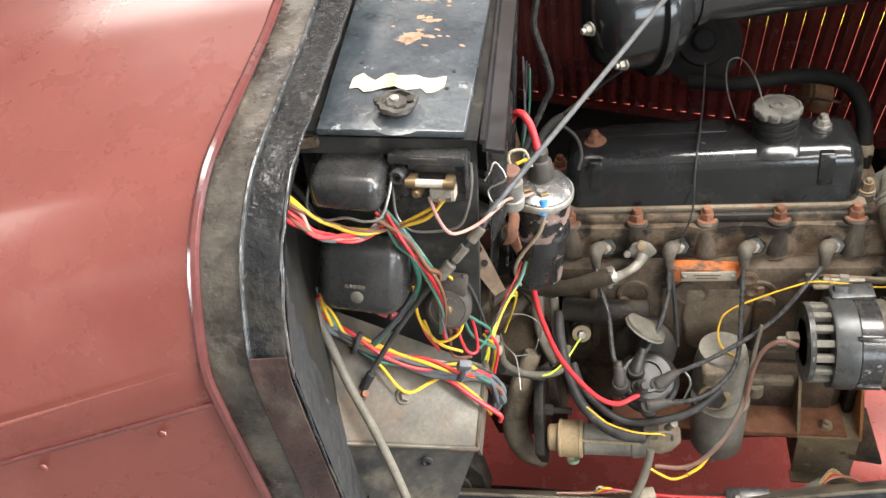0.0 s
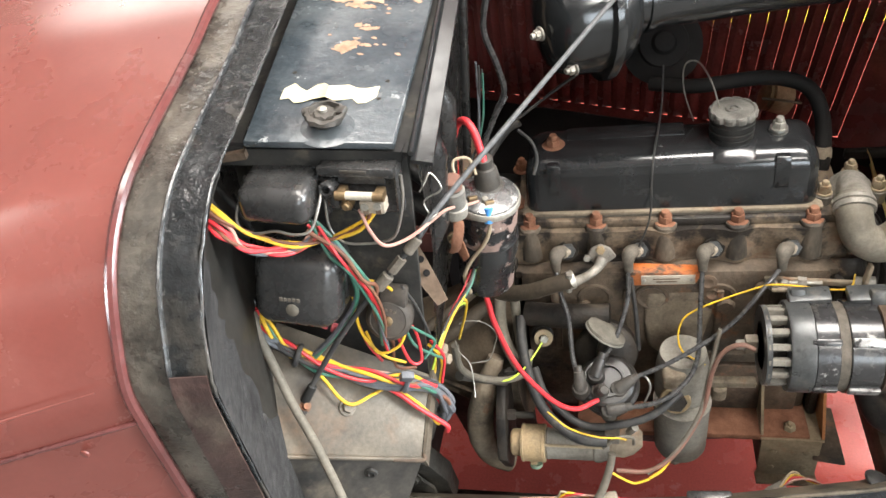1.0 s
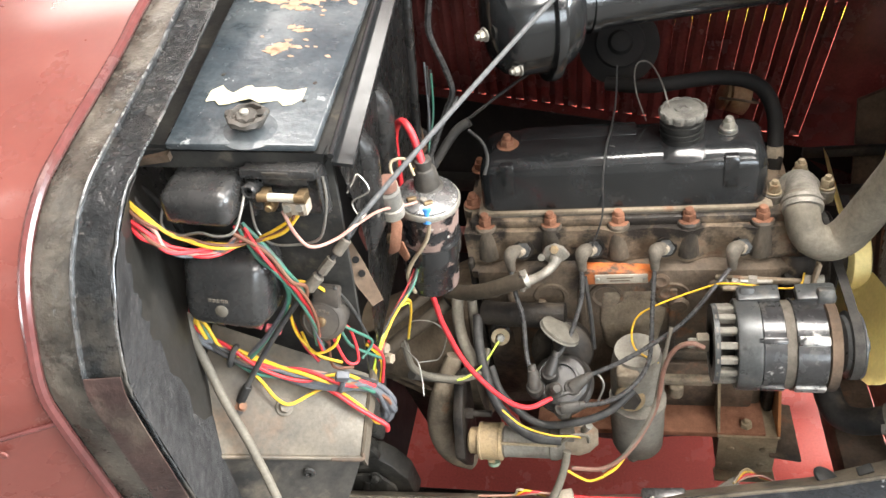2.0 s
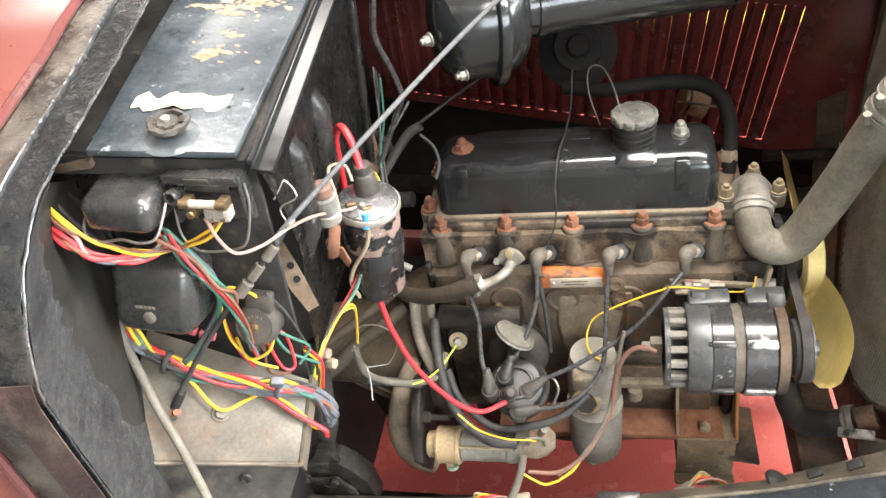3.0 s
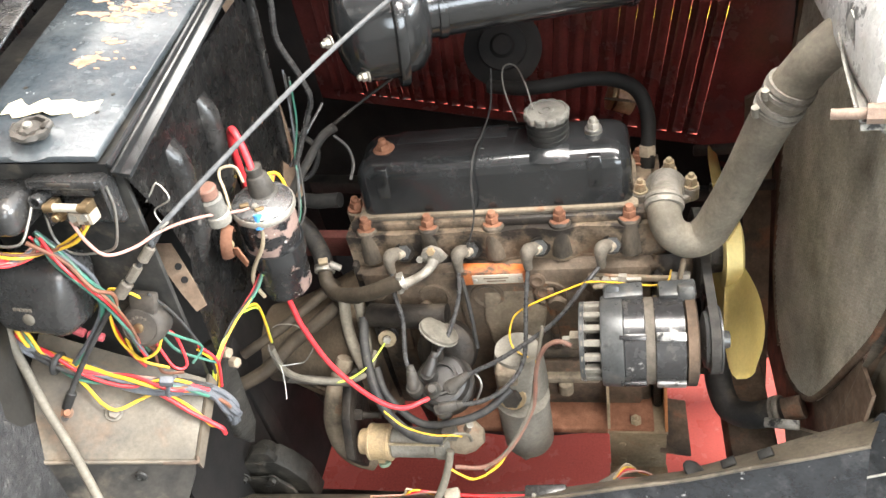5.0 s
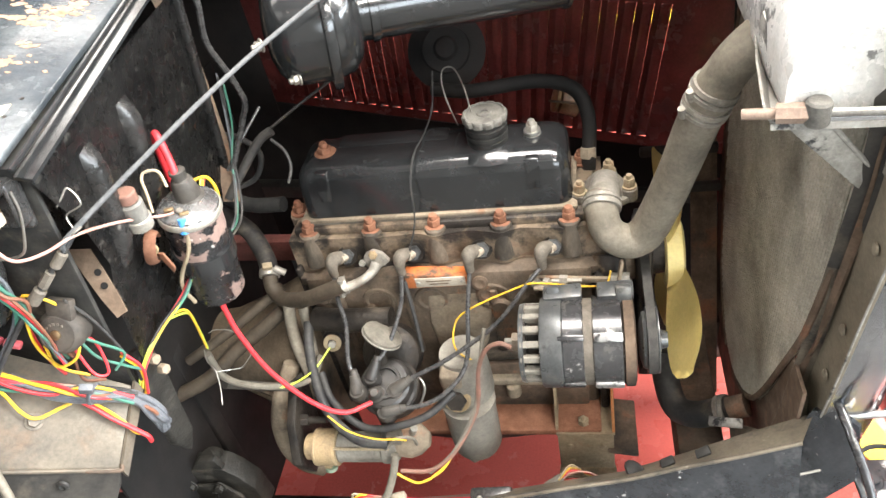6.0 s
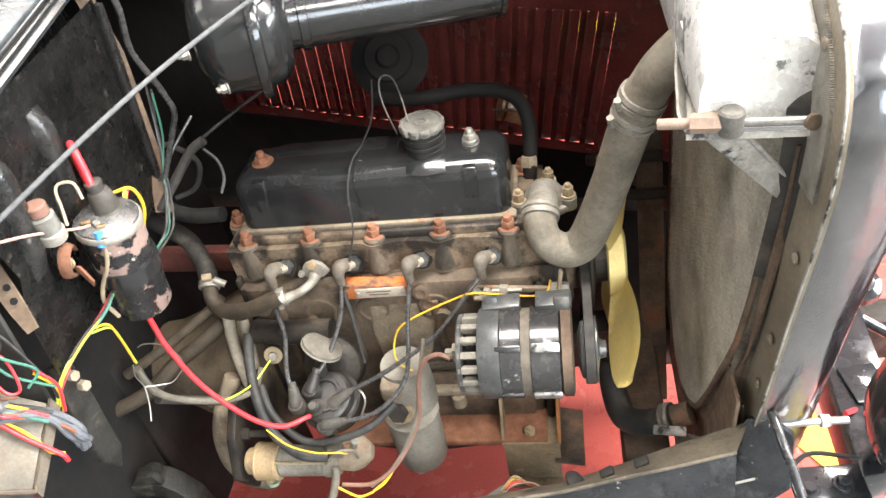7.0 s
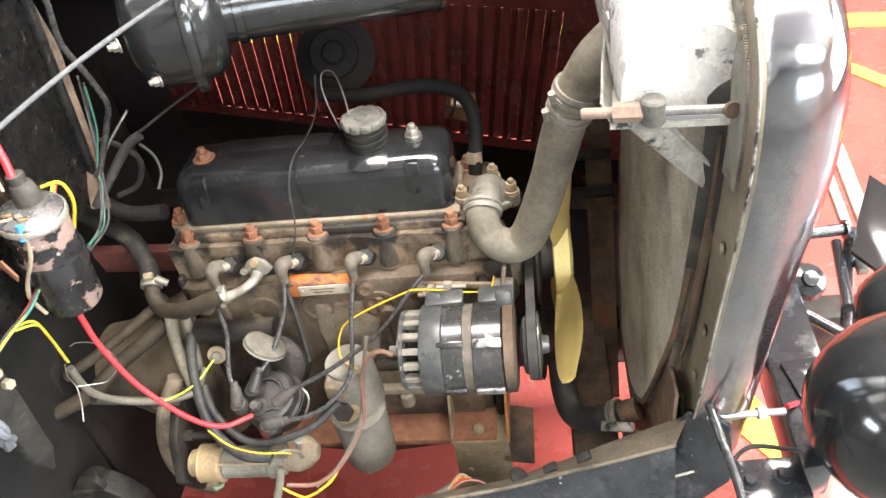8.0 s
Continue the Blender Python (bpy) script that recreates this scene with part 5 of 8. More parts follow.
for tip, way, mt in (((0.002, 0.648, 0.611), (-0.10, 0.55, 0.80), "boot_dark"), ((0.021, 0.662, 0.622), (0.30, 0.60, 0.60), "cap_dark"), ((0.050, 0.654, 0.604), (0.80, 0.40, 0.40), "boot_dark"),
                     ((0.037, 0.633, 0.586), (0.95, 0.16, 0.10), "boot_dark"), ((0.026, 0.648, 0.606), (0.10, -0.25, 0.35), "boot_dark")):
    w_ = V(way).normalized()
    t_ = V(tip)
    part("tower", lathe(t_ - DA * 0.026, DA, [(0, 0.0105), (0.016, 0.0098), (0.020, 0.0085)], 18), M["cap_dark"], dist)
    part("boot_collar", lathe(t_ - DA * 0.012, DA, [(0, 0.0100), (0.0012, 0.0118), (0.011, 0.0116), (0.015, 0.0095), (0.016, 0.004)], 20), M[mt], dist)
    part("lead_boot", lathe(t_ - w_ * 0.002, w_, [(0, 0.0085), (0.006, 0.0092), (0.014, 0.0078), (0.024, 0.0066), (0.025, 0.0054), (0.032, 0.0048)], 18), M[mt], dist, "rubber lead boot")
part("spring_clip", tube([(0.070, 0.672, 0.612), (0.084, 0.668, 0.612), (0.090, 0.660, 0.600), (0.082, 0.650, 0.580)], 0.0016, 8, 6), M["wire"], dist, "thin spring clip")
vac = thing("vacuum_unit", "dusty vacuum advance disc beside the distributor", "vacuum unit", (0.04, 0.71, 0.62))
VA = V(0.52, 0.31, 0.815).normalized()
part("disc", lathe(V(0.035, 0.709, 0.653) - VA * 0.004, VA, [(0, 0.012), (0.001, 0.0265), (0.003, 0.0278), (0.006, 0.0272), (0.007, 0.021), (0.011, 0.013), (0.013, 0.005)], 36), M["disc_grey"], vac, "pale dusty pressed disc")
part("disc_rim", lathe(V(0.035, 0.709, 0.653) - VA * 0.0045, VA, [(0, 0.0262), (0.0005, 0.0284), (0.0022, 0.0284), (0.003, 0.0262)], 36), M["zinc"], vac)
part("arm", tube([(0.035, 0.705, 0.648), (0.030, 0.695, 0.628), (0.032, 0.690, 0.600)], 0.008, 12, 6), M["iron_dark"], vac)
part("pump_body", lathe((0.035, 0.735, 0.590), (-0.1, -0.75, 0.55), [(0, 0.042), (0.02, 0.042), (0.028, 0.036), (0.034, 0.02)], 26), M["iron_dark"], vac)

# ---- oil filter ----
filt = thing("oil_filter", "dusty grey oil filter bowl with a hexagon plug", "oil filter", (0.128, 0.71, 0.40))
part("bowl", lathe((0.134, 0.697, 0.424), (0, 0, 1), [(0, 0.012), (0.001, 0.0300), (0.003, 0.0335), (0.009, 0.0360), (0.05, 0.0368), (0.098, 0.0370), (0.100, 0.0385), (0.108, 0.0385)], 40), M["filter_grey"], filt)
part("head", lathe((0.134, 0.714, 0.530), (0, 0, 1), [(0, 0.036), (0.004, 0.0365), (0.04, 0.036), (0.060, 0.034), (0.080, 0.030)], 32), M["filter_grey"], filt)
part("side_housing", box((0.121, 0.690, 0.590), (0.030, 0.030, 0.030), None, 0.006, 3), M["iron_dusty"], filt)
part("relief_plug", hexnut((0.1235, 0.679, 0.553), (-0.05, -0.85, 0.35), 0.0150, 0.012), M["iron_dark"], filt)
part("plug_ring", lathe((0.1235, 0.681, 0.552), (-0.05, -0.85, 0.35), [(0, 0.0200), (0.004, 0.0205), (0.006, 0.0190)], 24), M["brass_drum"], filt, "dusty yellow plug ring")
part("centre_bolt", hexnut((0.127, 0.686, 0.4235), (0, -0.15, -1), 0.0085, 0.020, washer=0.016), M["zinc"], filt)

# ---- starter motor ----
starter = thing("starter_motor", "starter motor with a yellowish end drum and grey body", "starter motor", (-0.03, 0.64, 0.48))
SY, SZ = 0.640, 0.496
part("end_cap", lathe((-0.101, SY, SZ), (1, 0, 0), [(0, 0.015), (0.003, 0.0185), (0.017, 0.0195)], 30), M["brass_drum"], starter)
part("drum", lathe((-0.086, SY, SZ), (1, 0, 0), [(0, 0.022), (0.001, 0.0265), (0.004, 0.0270), (0.005, 0.0262), (0.029, 0.0262), (0.030, 0.0270), (0.034, 0.0265), (0.035, 0.022)], 36), M["brass_drum"], starter, "dusty yellow drum")
part("casing", lathe((-0.052, SY, SZ), (1, 0, 0.01), [(0, 0.0205), (0.004, 0.0225), (0.006, 0.0215), (0.066, 0.0215), (0.068, 0.0235), (0.076, 0.0235), (0.088, 0.019)], 36), M["filter_grey"], starter)
part("rear_body", lathe((0.034, SY + 0.01, SZ + 0.004), (1, 0, 0), [(0, 0.024), (0.02, 0.026), (0.034, 0.021), (0.046, 0.010)], 30), M["iron_dusty"], starter)
part("through_bolt", cyl((-0.058, SY - 0.016, SZ + 0.018), (0.028, SY - 0.016, SZ + 0.018), 0.0022, 8), M["bolt_tan"], starter)
part("drum_clamp", box((-0.069, SY - 0.018, SZ - 0.020), (0.010, 0.010, 0.012), None, 0.002), M["brass_drum"], starter)
part("mounting_flange", prism([(-0.118, 0.612, 0.490), (-0.118, 0.640, 0.545), (-0.118, 0.690, 0.580), (-0.118, 0.720, 0.560), (-0.118, 0.700, 0.440), (-0.118, 0.640, 0.430)], (0.014, 0, 0), bevel=0.003), M["iron_dark"], starter)
for y, z in ((0.660, 0.532), (0.700, 0.575)):
    part("flange_bolt", cyl((-0.108, y, z), (-0.066, y, z), 0.0050, 12), M["iron_dark"], starter)
    part("bolt_head", hexnut((-0.104, y, z), (1, 0, 0), 0.0085, 0.012), M["iron_dark"], starter)
part("drain_plug", lathe((-0.066, 0.622, 0.474), (0, -0.3, -1), [(0, 0.009), (0.005, 0.009), (0.008, 0.005)], 14), M["w_green_dull"], starter, "greenish grease cap")
part("terminal", box((0.040, 0.630, 0.535), (0.020, 0.016, 0.020), None, 0.003), M["boot"], starter)
part("terminal_post", cyl((0.062, 0.640, 0.530), (0.070, 0.632, 0.552), 0.005, 12), M["zinc"], starter)

# ---- alternator ----
alt = thing("alternator", "black and grey alternator with slotted end cover and worn silver edges", "alternator", (0.30, 0.69, 0.60))
AY, AZ = 0.690, 0.652  # axis
part("slip_ring_cover", lathe((0.222, AY, AZ), (1, 0, 0), [(0, 0.030), (0.002, 0.040), (0.006, 0.043), (0.008, 0.043)], 36), M["iron_dark"], alt)
part("cover_core", lathe((0.231, AY, AZ), (1, 0, 0), [(0, 0.030), (0.02, 0.030)], 24), M["iron_dark"], alt)
for k in range(16):
    a = 2 * math.pi * k / 16
    mtx = pose(0, 0, 0, math.degrees(a), 0, 0)
    c = V(0.2365, AY + 0.0445 * math.cos(a), AZ + 0.0445 * math.sin(a))
    part("cooling_fin", box(c, (0.027, 0.010, 0.0085), mtx, 0.0012, 1), M["filter_grey"], alt)
part("fin_ring", lathe((0.222, AY, AZ), (1, 0, 0), [(0, 0.042), (0, 0.0490), (0.006, 0.0500), (0.006, 0.042)], 36), M["alt_metal"], alt)
part("rear_bracket", lathe((0.247, AY, AZ), (1, 0, 0), [(0, 0.046), (0.001, 0.0550), (0.004, 0.0565), (0.027, 0.0570), (0.029, 0.053)], 44), M["alt_metal"], alt, "grey rear casing")
part("stator_band", lathe((0.275, AY, AZ), (1, 0, 0), [(0, 0.0550), (0.001, 0.0560), (0.024, 0.0560), (0.025, 0.0550)], 44), M["alt_black"], alt)
part("stator_ring", lathe((0.300, AY, AZ), (1, 0, 0), [(0, 0.0540), (0.011, 0.0540)], 44), M["boot"], alt, "dusty bare laminated ring")
part("front_bracket", lathe((0.311, AY, AZ), (1, 0, 0), [(0, 0.0550), (0.001, 0.0565), (0.034, 0.0565), (0.036, 0.052)], 44), M["alt_black"], alt, "glossy black front casing")
part("front_ring", lathe((0.347, AY, AZ), (1, 0, 0), [(0, 0.052), (0.001, 0.056), (0.012, 0.056), (0.014, 0.050)], 44), M["rust_dark"], alt, "rusty front ring")
for a, w in ((198, 0.010), (128, 0.008)):
    c, s = math.cos(radians(a)), math.sin(radians(a))
    part("through_bolt_lug", box((0.287, AY + 0.0565 * c, AZ + 0.0565 * s), (0.028, 0.006, w), pose(0, 0, 0, a, 0, 0), 0.002), M["alt_black"], alt)
    part("through_bolt_lug", box((0.329, AY + 0.0570 * c, AZ + 0.0570 * s), (0.034, 0.006, w + 0.003), pose(0, 0, 0, a, 0, 0), 0.002), M["alt_silver"], alt, "worn silver lug")
    part("through_bolt", cyl((0.270, AY + 0.056 * c, AZ + 0.056 * s), (0.300, AY + 0.056 * c, AZ + 0.056 * s), 0.0028, 10), M["alt_black"], alt)
part("terminal_block", box((0.215, 0.706, 0.636), (0.016, 0.014, 0.022), None, 0.002), M["white_dirty"], alt)
part("terminal_nut", hexnut((0.207, 0.706, 0.634), (-1, 0, 0), 0.007, 0.010), M["zinc"], alt)
part("pulley", lathe((0.366, AY, AZ), (1, 0, 0), [(0, 0.02), (0.004, 0.034), (0.008, 0.036), (0.009, 0.041), (0.011, 0.041), (0.016, 0.033), (0.021, 0.041), (0.023, 0.041), (0.024, 0.03), (0.026, 0.012), (0.034, 0.010)], 36), M["alt_metal"], alt)
part("top_bracket", prism([(0.252, 0.712, 0.706), (0.300, 0.712, 0.710), (0.300, 0.735, 0.712), (0.252, 0.735, 0.708)], (0, 0, -0.010), bevel=0.003), M["alt_metal"], alt)
part("top_bracket", prism([(0.318, 0.710, 0.710), (0.362, 0.710, 0.712), (0.362, 0.735, 0.714), (0.318, 0.735, 0.712)], (0, 0, -0.012), bevel=0.003), M["alt_metal"], alt)
part("top_lug", box((0.350, 0.715, 0.708), (0.020, 0.014, 0.024), pose(0, 0, 0, -20, 0, 0), 0.004), M["alt_metal"], alt)
part("rear_lug", box((0.264, 0.725, 0.702), (0.018, 0.014, 0.022), pose(0, 0, 0, -25, 0, 0), 0.004), M["alt_metal"], alt)
brace = thing("alternator_brace", "steel brace bar with bolts above the alternator", "bracket", (0.29, 0.755, 0.705))
part("bar", box((0.290, 0.752, 0.702), (0.115, 0.006, 0.009), pose(0, 0, 0, 0, 2, -3), 0.002), M["iron_dusty"], brace)
part("plate", box((0.262, 0.738, 0.702), (0.046, 0.014, 0.004), pose(0, 0, 0, -20, 2, 0), 0.0015), M["iron_dusty"], brace)
for x in (0.243, 0.256):
    part("bolt", hexnut((x, 0.748, 0.703), (-0.3, -1, 0.2), 0.0068, 0.008), M["alloy"], brace)
for x in (0.272, 0.337, 0.35):
    part("bolt", cyl((x, 0.751, 0.703), (x + 0.010, 0.750, 0.703), 0.0068, 6), M["alloy"], brace)
part("stud", cyl((0.262, 0.749, 0.703), (0.30, 0.748, 0.703), 0.003, 10), M["zinc"], brace)
part("link", box((0.347, 0.745, 0.708), (0.005, 0.012, 0.050), pose(0, 0, 0, -12, 10, 0), 0.002), M["iron_dusty"], brace)

brace.location = V(brace.location) + V(0, 0.012, -0.013)

# ---- water pump, pulleys, belt and fan ----
wp = thing("water_pump", "dark water pump housing and pulley", "water pump", (0.35, 0.865, 0.60))
part("housing", lathe((0.325, 0.867, 0.635), (1, 0, 0), [(0, 0.062), (0.02, 0.058), (0.028, 0.04), (0.05, 0.034)], 32), M["iron"], wp)
part("inlet", tube([(0.335, 0.80, 0.70), (0.338, 0.785, 0.672), (0.345, 0.80, 0.64)], 0.021, 16, 6), M["iron"], wp, "rusty casting shoulder")
part("pulley", lathe((0.372, 0.867, 0.635), (1, 0, 0), [(0, 0.055), (0.004, 0.062), (0.007, 0.064), (0.012, 0.056), (0.017, 0.064), (0.020, 0.062), (0.024, 0.03), (0.04, 0.028)], 40), M["iron_dark"], wp)
part("crank_pulley", lathe((0.372, 0.867, 0.475), (1, 0, 0), [(0, 0.055), (0.004, 0.066), (0.007, 0.068), (0.012, 0.060), (0.017, 0.068), (0.020, 0.062), (0.024, 0.03)], 40), M["iron_dark"], wp)
def belt_loop():
    c = [(0.690, 0.652, 0.038), (0.867, 0.475, 0.064), (0.867, 0.635, 0.060)]
    pts = []
    for i, (y, z, r) in enumerate(c):
        (y0, z0, _), (y1, z1, _) = c[i - 1], c[(i + 1) % 3]
        a = math.atan2(z - z0, y - y0) - math.pi / 2
        b = math.atan2(z1 - z, y1 - y) - math.pi / 2
        while b < a:
            b += 2 * math.pi
        for k in range(9):
            t = a + (b - a) * k / 8
            pts.append((y + r * math.cos(t), z + r * math.sin(t)))
    return pts


bl = belt_loop()
bt = bmesh.new()
rings = []
cy, cz = sum(p[0] for p in bl) / len(bl), sum(p[1] for p in bl) / len(bl)
for i, (y, z) in enumerate(bl):
    a, b = bl[i - 1], bl[(i + 1) % len(bl)]
    tn = V(0, b[0] - a[0], b[1] - a[1]).normalized()
    nr = V(0, tn.z, -tn.y)
    q = V(0.3805, y, z)
    rings.append([bt.verts.new(q + nr * 0.004 + V(-0.0055, 0, 0)), bt.verts.new(q + nr * 0.004 + V(0.0055, 0, 0)), bt.verts.new(q - nr * 0.004 + V(0.0035, 0, 0)), bt.verts.new(q - nr * 0.004 + V(-0.0035, 0, 0))])
ring_faces(bt, rings + [rings[0]], True, False, False)
solo("fan_belt", bt, M["belt"], "grey-black rubber fan belt on the pulleys", "belt")

fan = thing("cooling_fan", "yellow plastic cooling fan with broad blades", "fan", (0.43, 0.867, 0.635))
part("hub", lathe((0.412, 0.867, 0.635), (1, 0, 0), [(0, 0.045), (0.002, 0.05), (0.022, 0.05), (0.026, 0.04), (0.028, 0.01)], 32), M["fan"], fan)
def fan_blade(angle):
    b = bmesh.new()
    rows = []
    for k in range(13):
        r = 0.046 + 0.150 * k / 12
        t = k / 12
        w = (0.024 + 0.026 * math.sin(math.pi / 2 * min(1, t * 1.5))) * math.sqrt(max(0.02, 1 - max(0, (t - 0.70) / 0.31) ** 2))
        tw = -radians(26 - 8 * t)
        row = []
        for s in np.linspace(-1, 1, 7):
            row.append((r, s * w * math.cos(tw), s * w * math.sin(tw) + 0.004 * (1 - s * s)))
        rows.append(row)
    top = [[b.verts.new((0.425 + c, 0.867 + a * math.cos(angle) - q * math.sin(angle), 0.635 + a * math.sin(angle) + q * math.cos(angle))) for a, q, c in row] for row in rows]
    for r0, r1 in zip(top, top[1:]):
        for i in range(6):
            b.faces.new((r0[i], r0[i + 1], r1[i + 1], r1[i]))
    bmesh.ops.solidify(b, geom=b.faces[:], thickness=0.003)
    part("blade", b, M["fan"], fan, sharp=60)


for k in range(4):
    fan_blade(radians(188 + 90 * k))

# ---- thermostat housing and hoses ----
stat = thing("thermostat_housing", "dull grey thermostat housing with three bolts", "thermostat housing", (0.335, 0.85, 0.755))
part("base", prism([(0.305, 0.826, 0.757), (0.345, 0.816, 0.757), (0.372, 0.832, 0.757), (0.372, 0.852, 0.757), (0.350, 0.884, 0.757), (0.332, 0.884, 0.757), (0.300, 0.842, 0.757)], (0, 0, 0.011), bevel=0.003), M["alloy"], stat)
part("dome", lathe((0.335, 0.846, 0.766), (0, 0, 1), [(0, 0.027), (0.004, 0.0265), (0.014, 0.0235), (0.022, 0.017), (0.027, 0.010), (0.0285, 0.003)], 28), M["alloy"], stat)
part("outlet", tube([(0.335, 0.846, 0.779), (0.334, 0.825, 0.783), (0.333, 0.800, 0.784)], 0.0185, 18, 5), M["alloy"], stat)
for x, y in ((0.341, 0.874), (0.303, 0.832), (0.365, 0.838)):
    part("bolt_boss", cyl((x, y, 0.757), (x, y, 0.777), 0.0105, 16, edge=0.002), M["alloy"], stat)
    part("bolt", hexnut((x, y, 0.777), (0, 0, 1), 0.0078, 0.011, washer=0.0098, dome=0.0042), M["bolt_tan"], stat)
HP = [(0.331, 0.812, 0.784), (0.329, 0.793, 0.776), (0.333, 0.783, 0.758), (0.344, 0.781, 0.742), (0.362, 0.783, 0.733), (0.381, 0.784, 0.744), (0.397, 0.779, 0.785), (0.414, 0.769, 0.845), (0.428, 0.757, 0.905), (0.440, 0.748, 0.949), (0.453, 0.742, 0.980), (0.466, 0.735, 1.004), (0.49, 0.73, 1.03)]
hose = thing("top_radiator_hose", "dusty grey-brown top radiator hose with wire clips", "hose", (0.38, 0.77, 0.74))
part("hose", tube(HP, 0.022, 24, 8, radii=[0.0205, 0.0205, 0.0205, 0.0215, 0.0225, 0.0230, 0.0225, 0.0220, 0.0225, 0.0225, 0.0215, 0.0215, 0.0215]), M["hose"], hose)
def clip_at(parent, p, ax, r, mat_key="zinc"):
    part("clip", lathe(V(p) - V(ax).normalized() * 0.007, ax, [(0, r), (0, r + 0.0022), (0.005, r + 0.003), (0.006, r + 0.001), (0.009, r + 0.003), (0.014, r + 0.0022), (0.014, r)], 28), M[mat_key], parent, "steel hose clip")


clip_at(hose, (0.330, 0.800, 0.7800), (-0.05, -0.92, -0.38), 0.0212, "alloy")
clip_at(hose, (0.4375, 0.750, 0.940), (0.3, -0.25, 1), 0.0226, "alloy")
clip_at(hose, (0.444, 0.7465, 0.960), (0.35, -0.2, 1), 0.0226, "alloy")
for p in ((0.414, 0.742, 0.934), (0.421, 0.739, 0.955)):
    part("clip_screw", cyl(p, V(p) + V(-0.002, -0.003, 0.012), 0.0042, 12), M["alloy"], hose)
bh = thing("bottom_radiator_hose", "black bottom radiator hose with a pale clip", "hose", (0.45, 0.78, 0.38))
part("hose", tube([(0.415, 0.85, 0.45), (0.417, 0.825, 0.405), (0.428, 0.787, 0.388), (0.455, 0.765, 0.397), (0.497, 0.752, 0.428)], 0.020, 20, 8), M["hose_black"], bh)
clip_at(bh, (0.490, 0.753, 0.423), (0.8, -0.2, 0.5), 0.0205, "alloy")
part("outlet_pipe", tube([(0.497, 0.752, 0.428), (0.520, 0.75, 0.440)], 0.017, 18), M["rust_dark"], bh)

# ---- engine mounting ----
mount = thing("engine_mounting", "dusty steel engine mounting bracket with a bolted rubber block", "engine mounting", (0.29, 0.73, 0.33))
part("rubber_block", box((0.291, 0.760, 0.372), (0.078, 0.080, 0.086), None, 0.003), M["rust_dark"], mount)
part("front_plate", box((0.291, 0.718, 0.371), (0.082, 0.004, 0.092), None, 0.0015), M["tan_steel"], mount, "dusty tan front plate with four rivets")
for x in (0.268, 0.314):
    for z in (0.348, 0.388):
        part("rivet", lathe((x, 0.716, z), (0, -1, 0), [(0, 0.006), (0.002, 0.005), (0.003, 0.002)], 12), M["tan_steel"], mount)
part("foot_flange", box((0.291, 0.710, 0.328), (0.086, 0.022, 0.004), None, 0.0012), M["tan_steel"], mount)
part("top_plate", box((0.291, 0.757, 0.4175), (0.086, 0.086, 0.005), None, 0.002), M["tan_steel"], mount, "dusty top plate")
part("bolt", hexnut((0.289, 0.732, 0.420), (0, 0, 1), 0.0085, 0.010, washer=0.012, dome=0.004), M["bolt_tan"], mount)
for x in (0.248, 0.330):
    part("side_arm", prism([(x, 0.717, 0.420), (x, 0.798, 0.420), (x, 0.800, 0.520), (x, 0.772, 0.520)], (0.004, 0, 0)), M["tan_steel" if x < 0.3 else "orange_rust"], mount)
part("back_plate", box((0.291, 0.790, 0.455), (0.080, 0.005, 0.075), pose(0, 0, 0, 10, 0, 0), 0.002), M["iron_dark"], mount)
part("cross_bolt", cyl((0.30, 0.78, 0.462), (0.34, 0.775, 0.462), 0.006, 10), M["zinc"], mount)
part("stay_plate", box((0.345, 0.76, 0.375), (0.045, 0.10, 0.006), pose(0, 0, 0, 0, 12, 0), 0.002), M["rust_dark"], mount)

# ---- radiator, header tank and shell ----
rad = thing("radiator", "old brown-grey radiator core with a rounded foot", "radiator", (0.53, 0.87, 0.40))
HALF = [(0.397, 0.020), (0.407, 0.05), (0.43, 0.09), (0.47, 0.133), (0.52, 0.160), (0.57, 0.182), (0.62, 0.201), (0.66, 0.217), (0.716, 0.238), (0.78, 0.250), (0.85, 0.259), (0.92, 0.264), (1.02, 0.267)]
def core_x(z):
    return 0.520 + 0.045 * (z - 0.40)


def half_at(z):
    return float(np.interp(z, [h[0] for h in HALF], [h[1] for h in HALF]))


core_line = [(0.87 - w, z) for z, w in HALF]
full = [(y, z) for y, z in reversed(core_line)] + [(1.74 - y, z) for y, z in core_line]
part("core", prism([(core_x(z), y, z) for y, z in full], (0.012, 0, 0)), M["core"], rad, "fine honeycomb radiator core, dirty brown-grey")
for side in (-1, 1):
    part("core_band", tube([(core_x(z) - 0.001, 0.87 + side * half_at(z), z) for z in np.linspace(0.40, 1.018, 24)], 0.0042, 8, 1), M["rust_dark"], rad)
yy = 0.87 - 0.246
while yy < 0.87 + 0.246:
    d = abs(yy - 0.87)
    zb = float(np.interp(d, [h[1] for h in HALF], [h[0] for h in HALF])) + 0.004
    part("core_tube", tube([(core_x(zb + 0.004) - 0.0012, yy, zb + 0.004), (core_x(1.015) - 0.0012, yy, 1.015)], 0.0019, 6, 1), M["core"], rad)
    yy += 0.0072

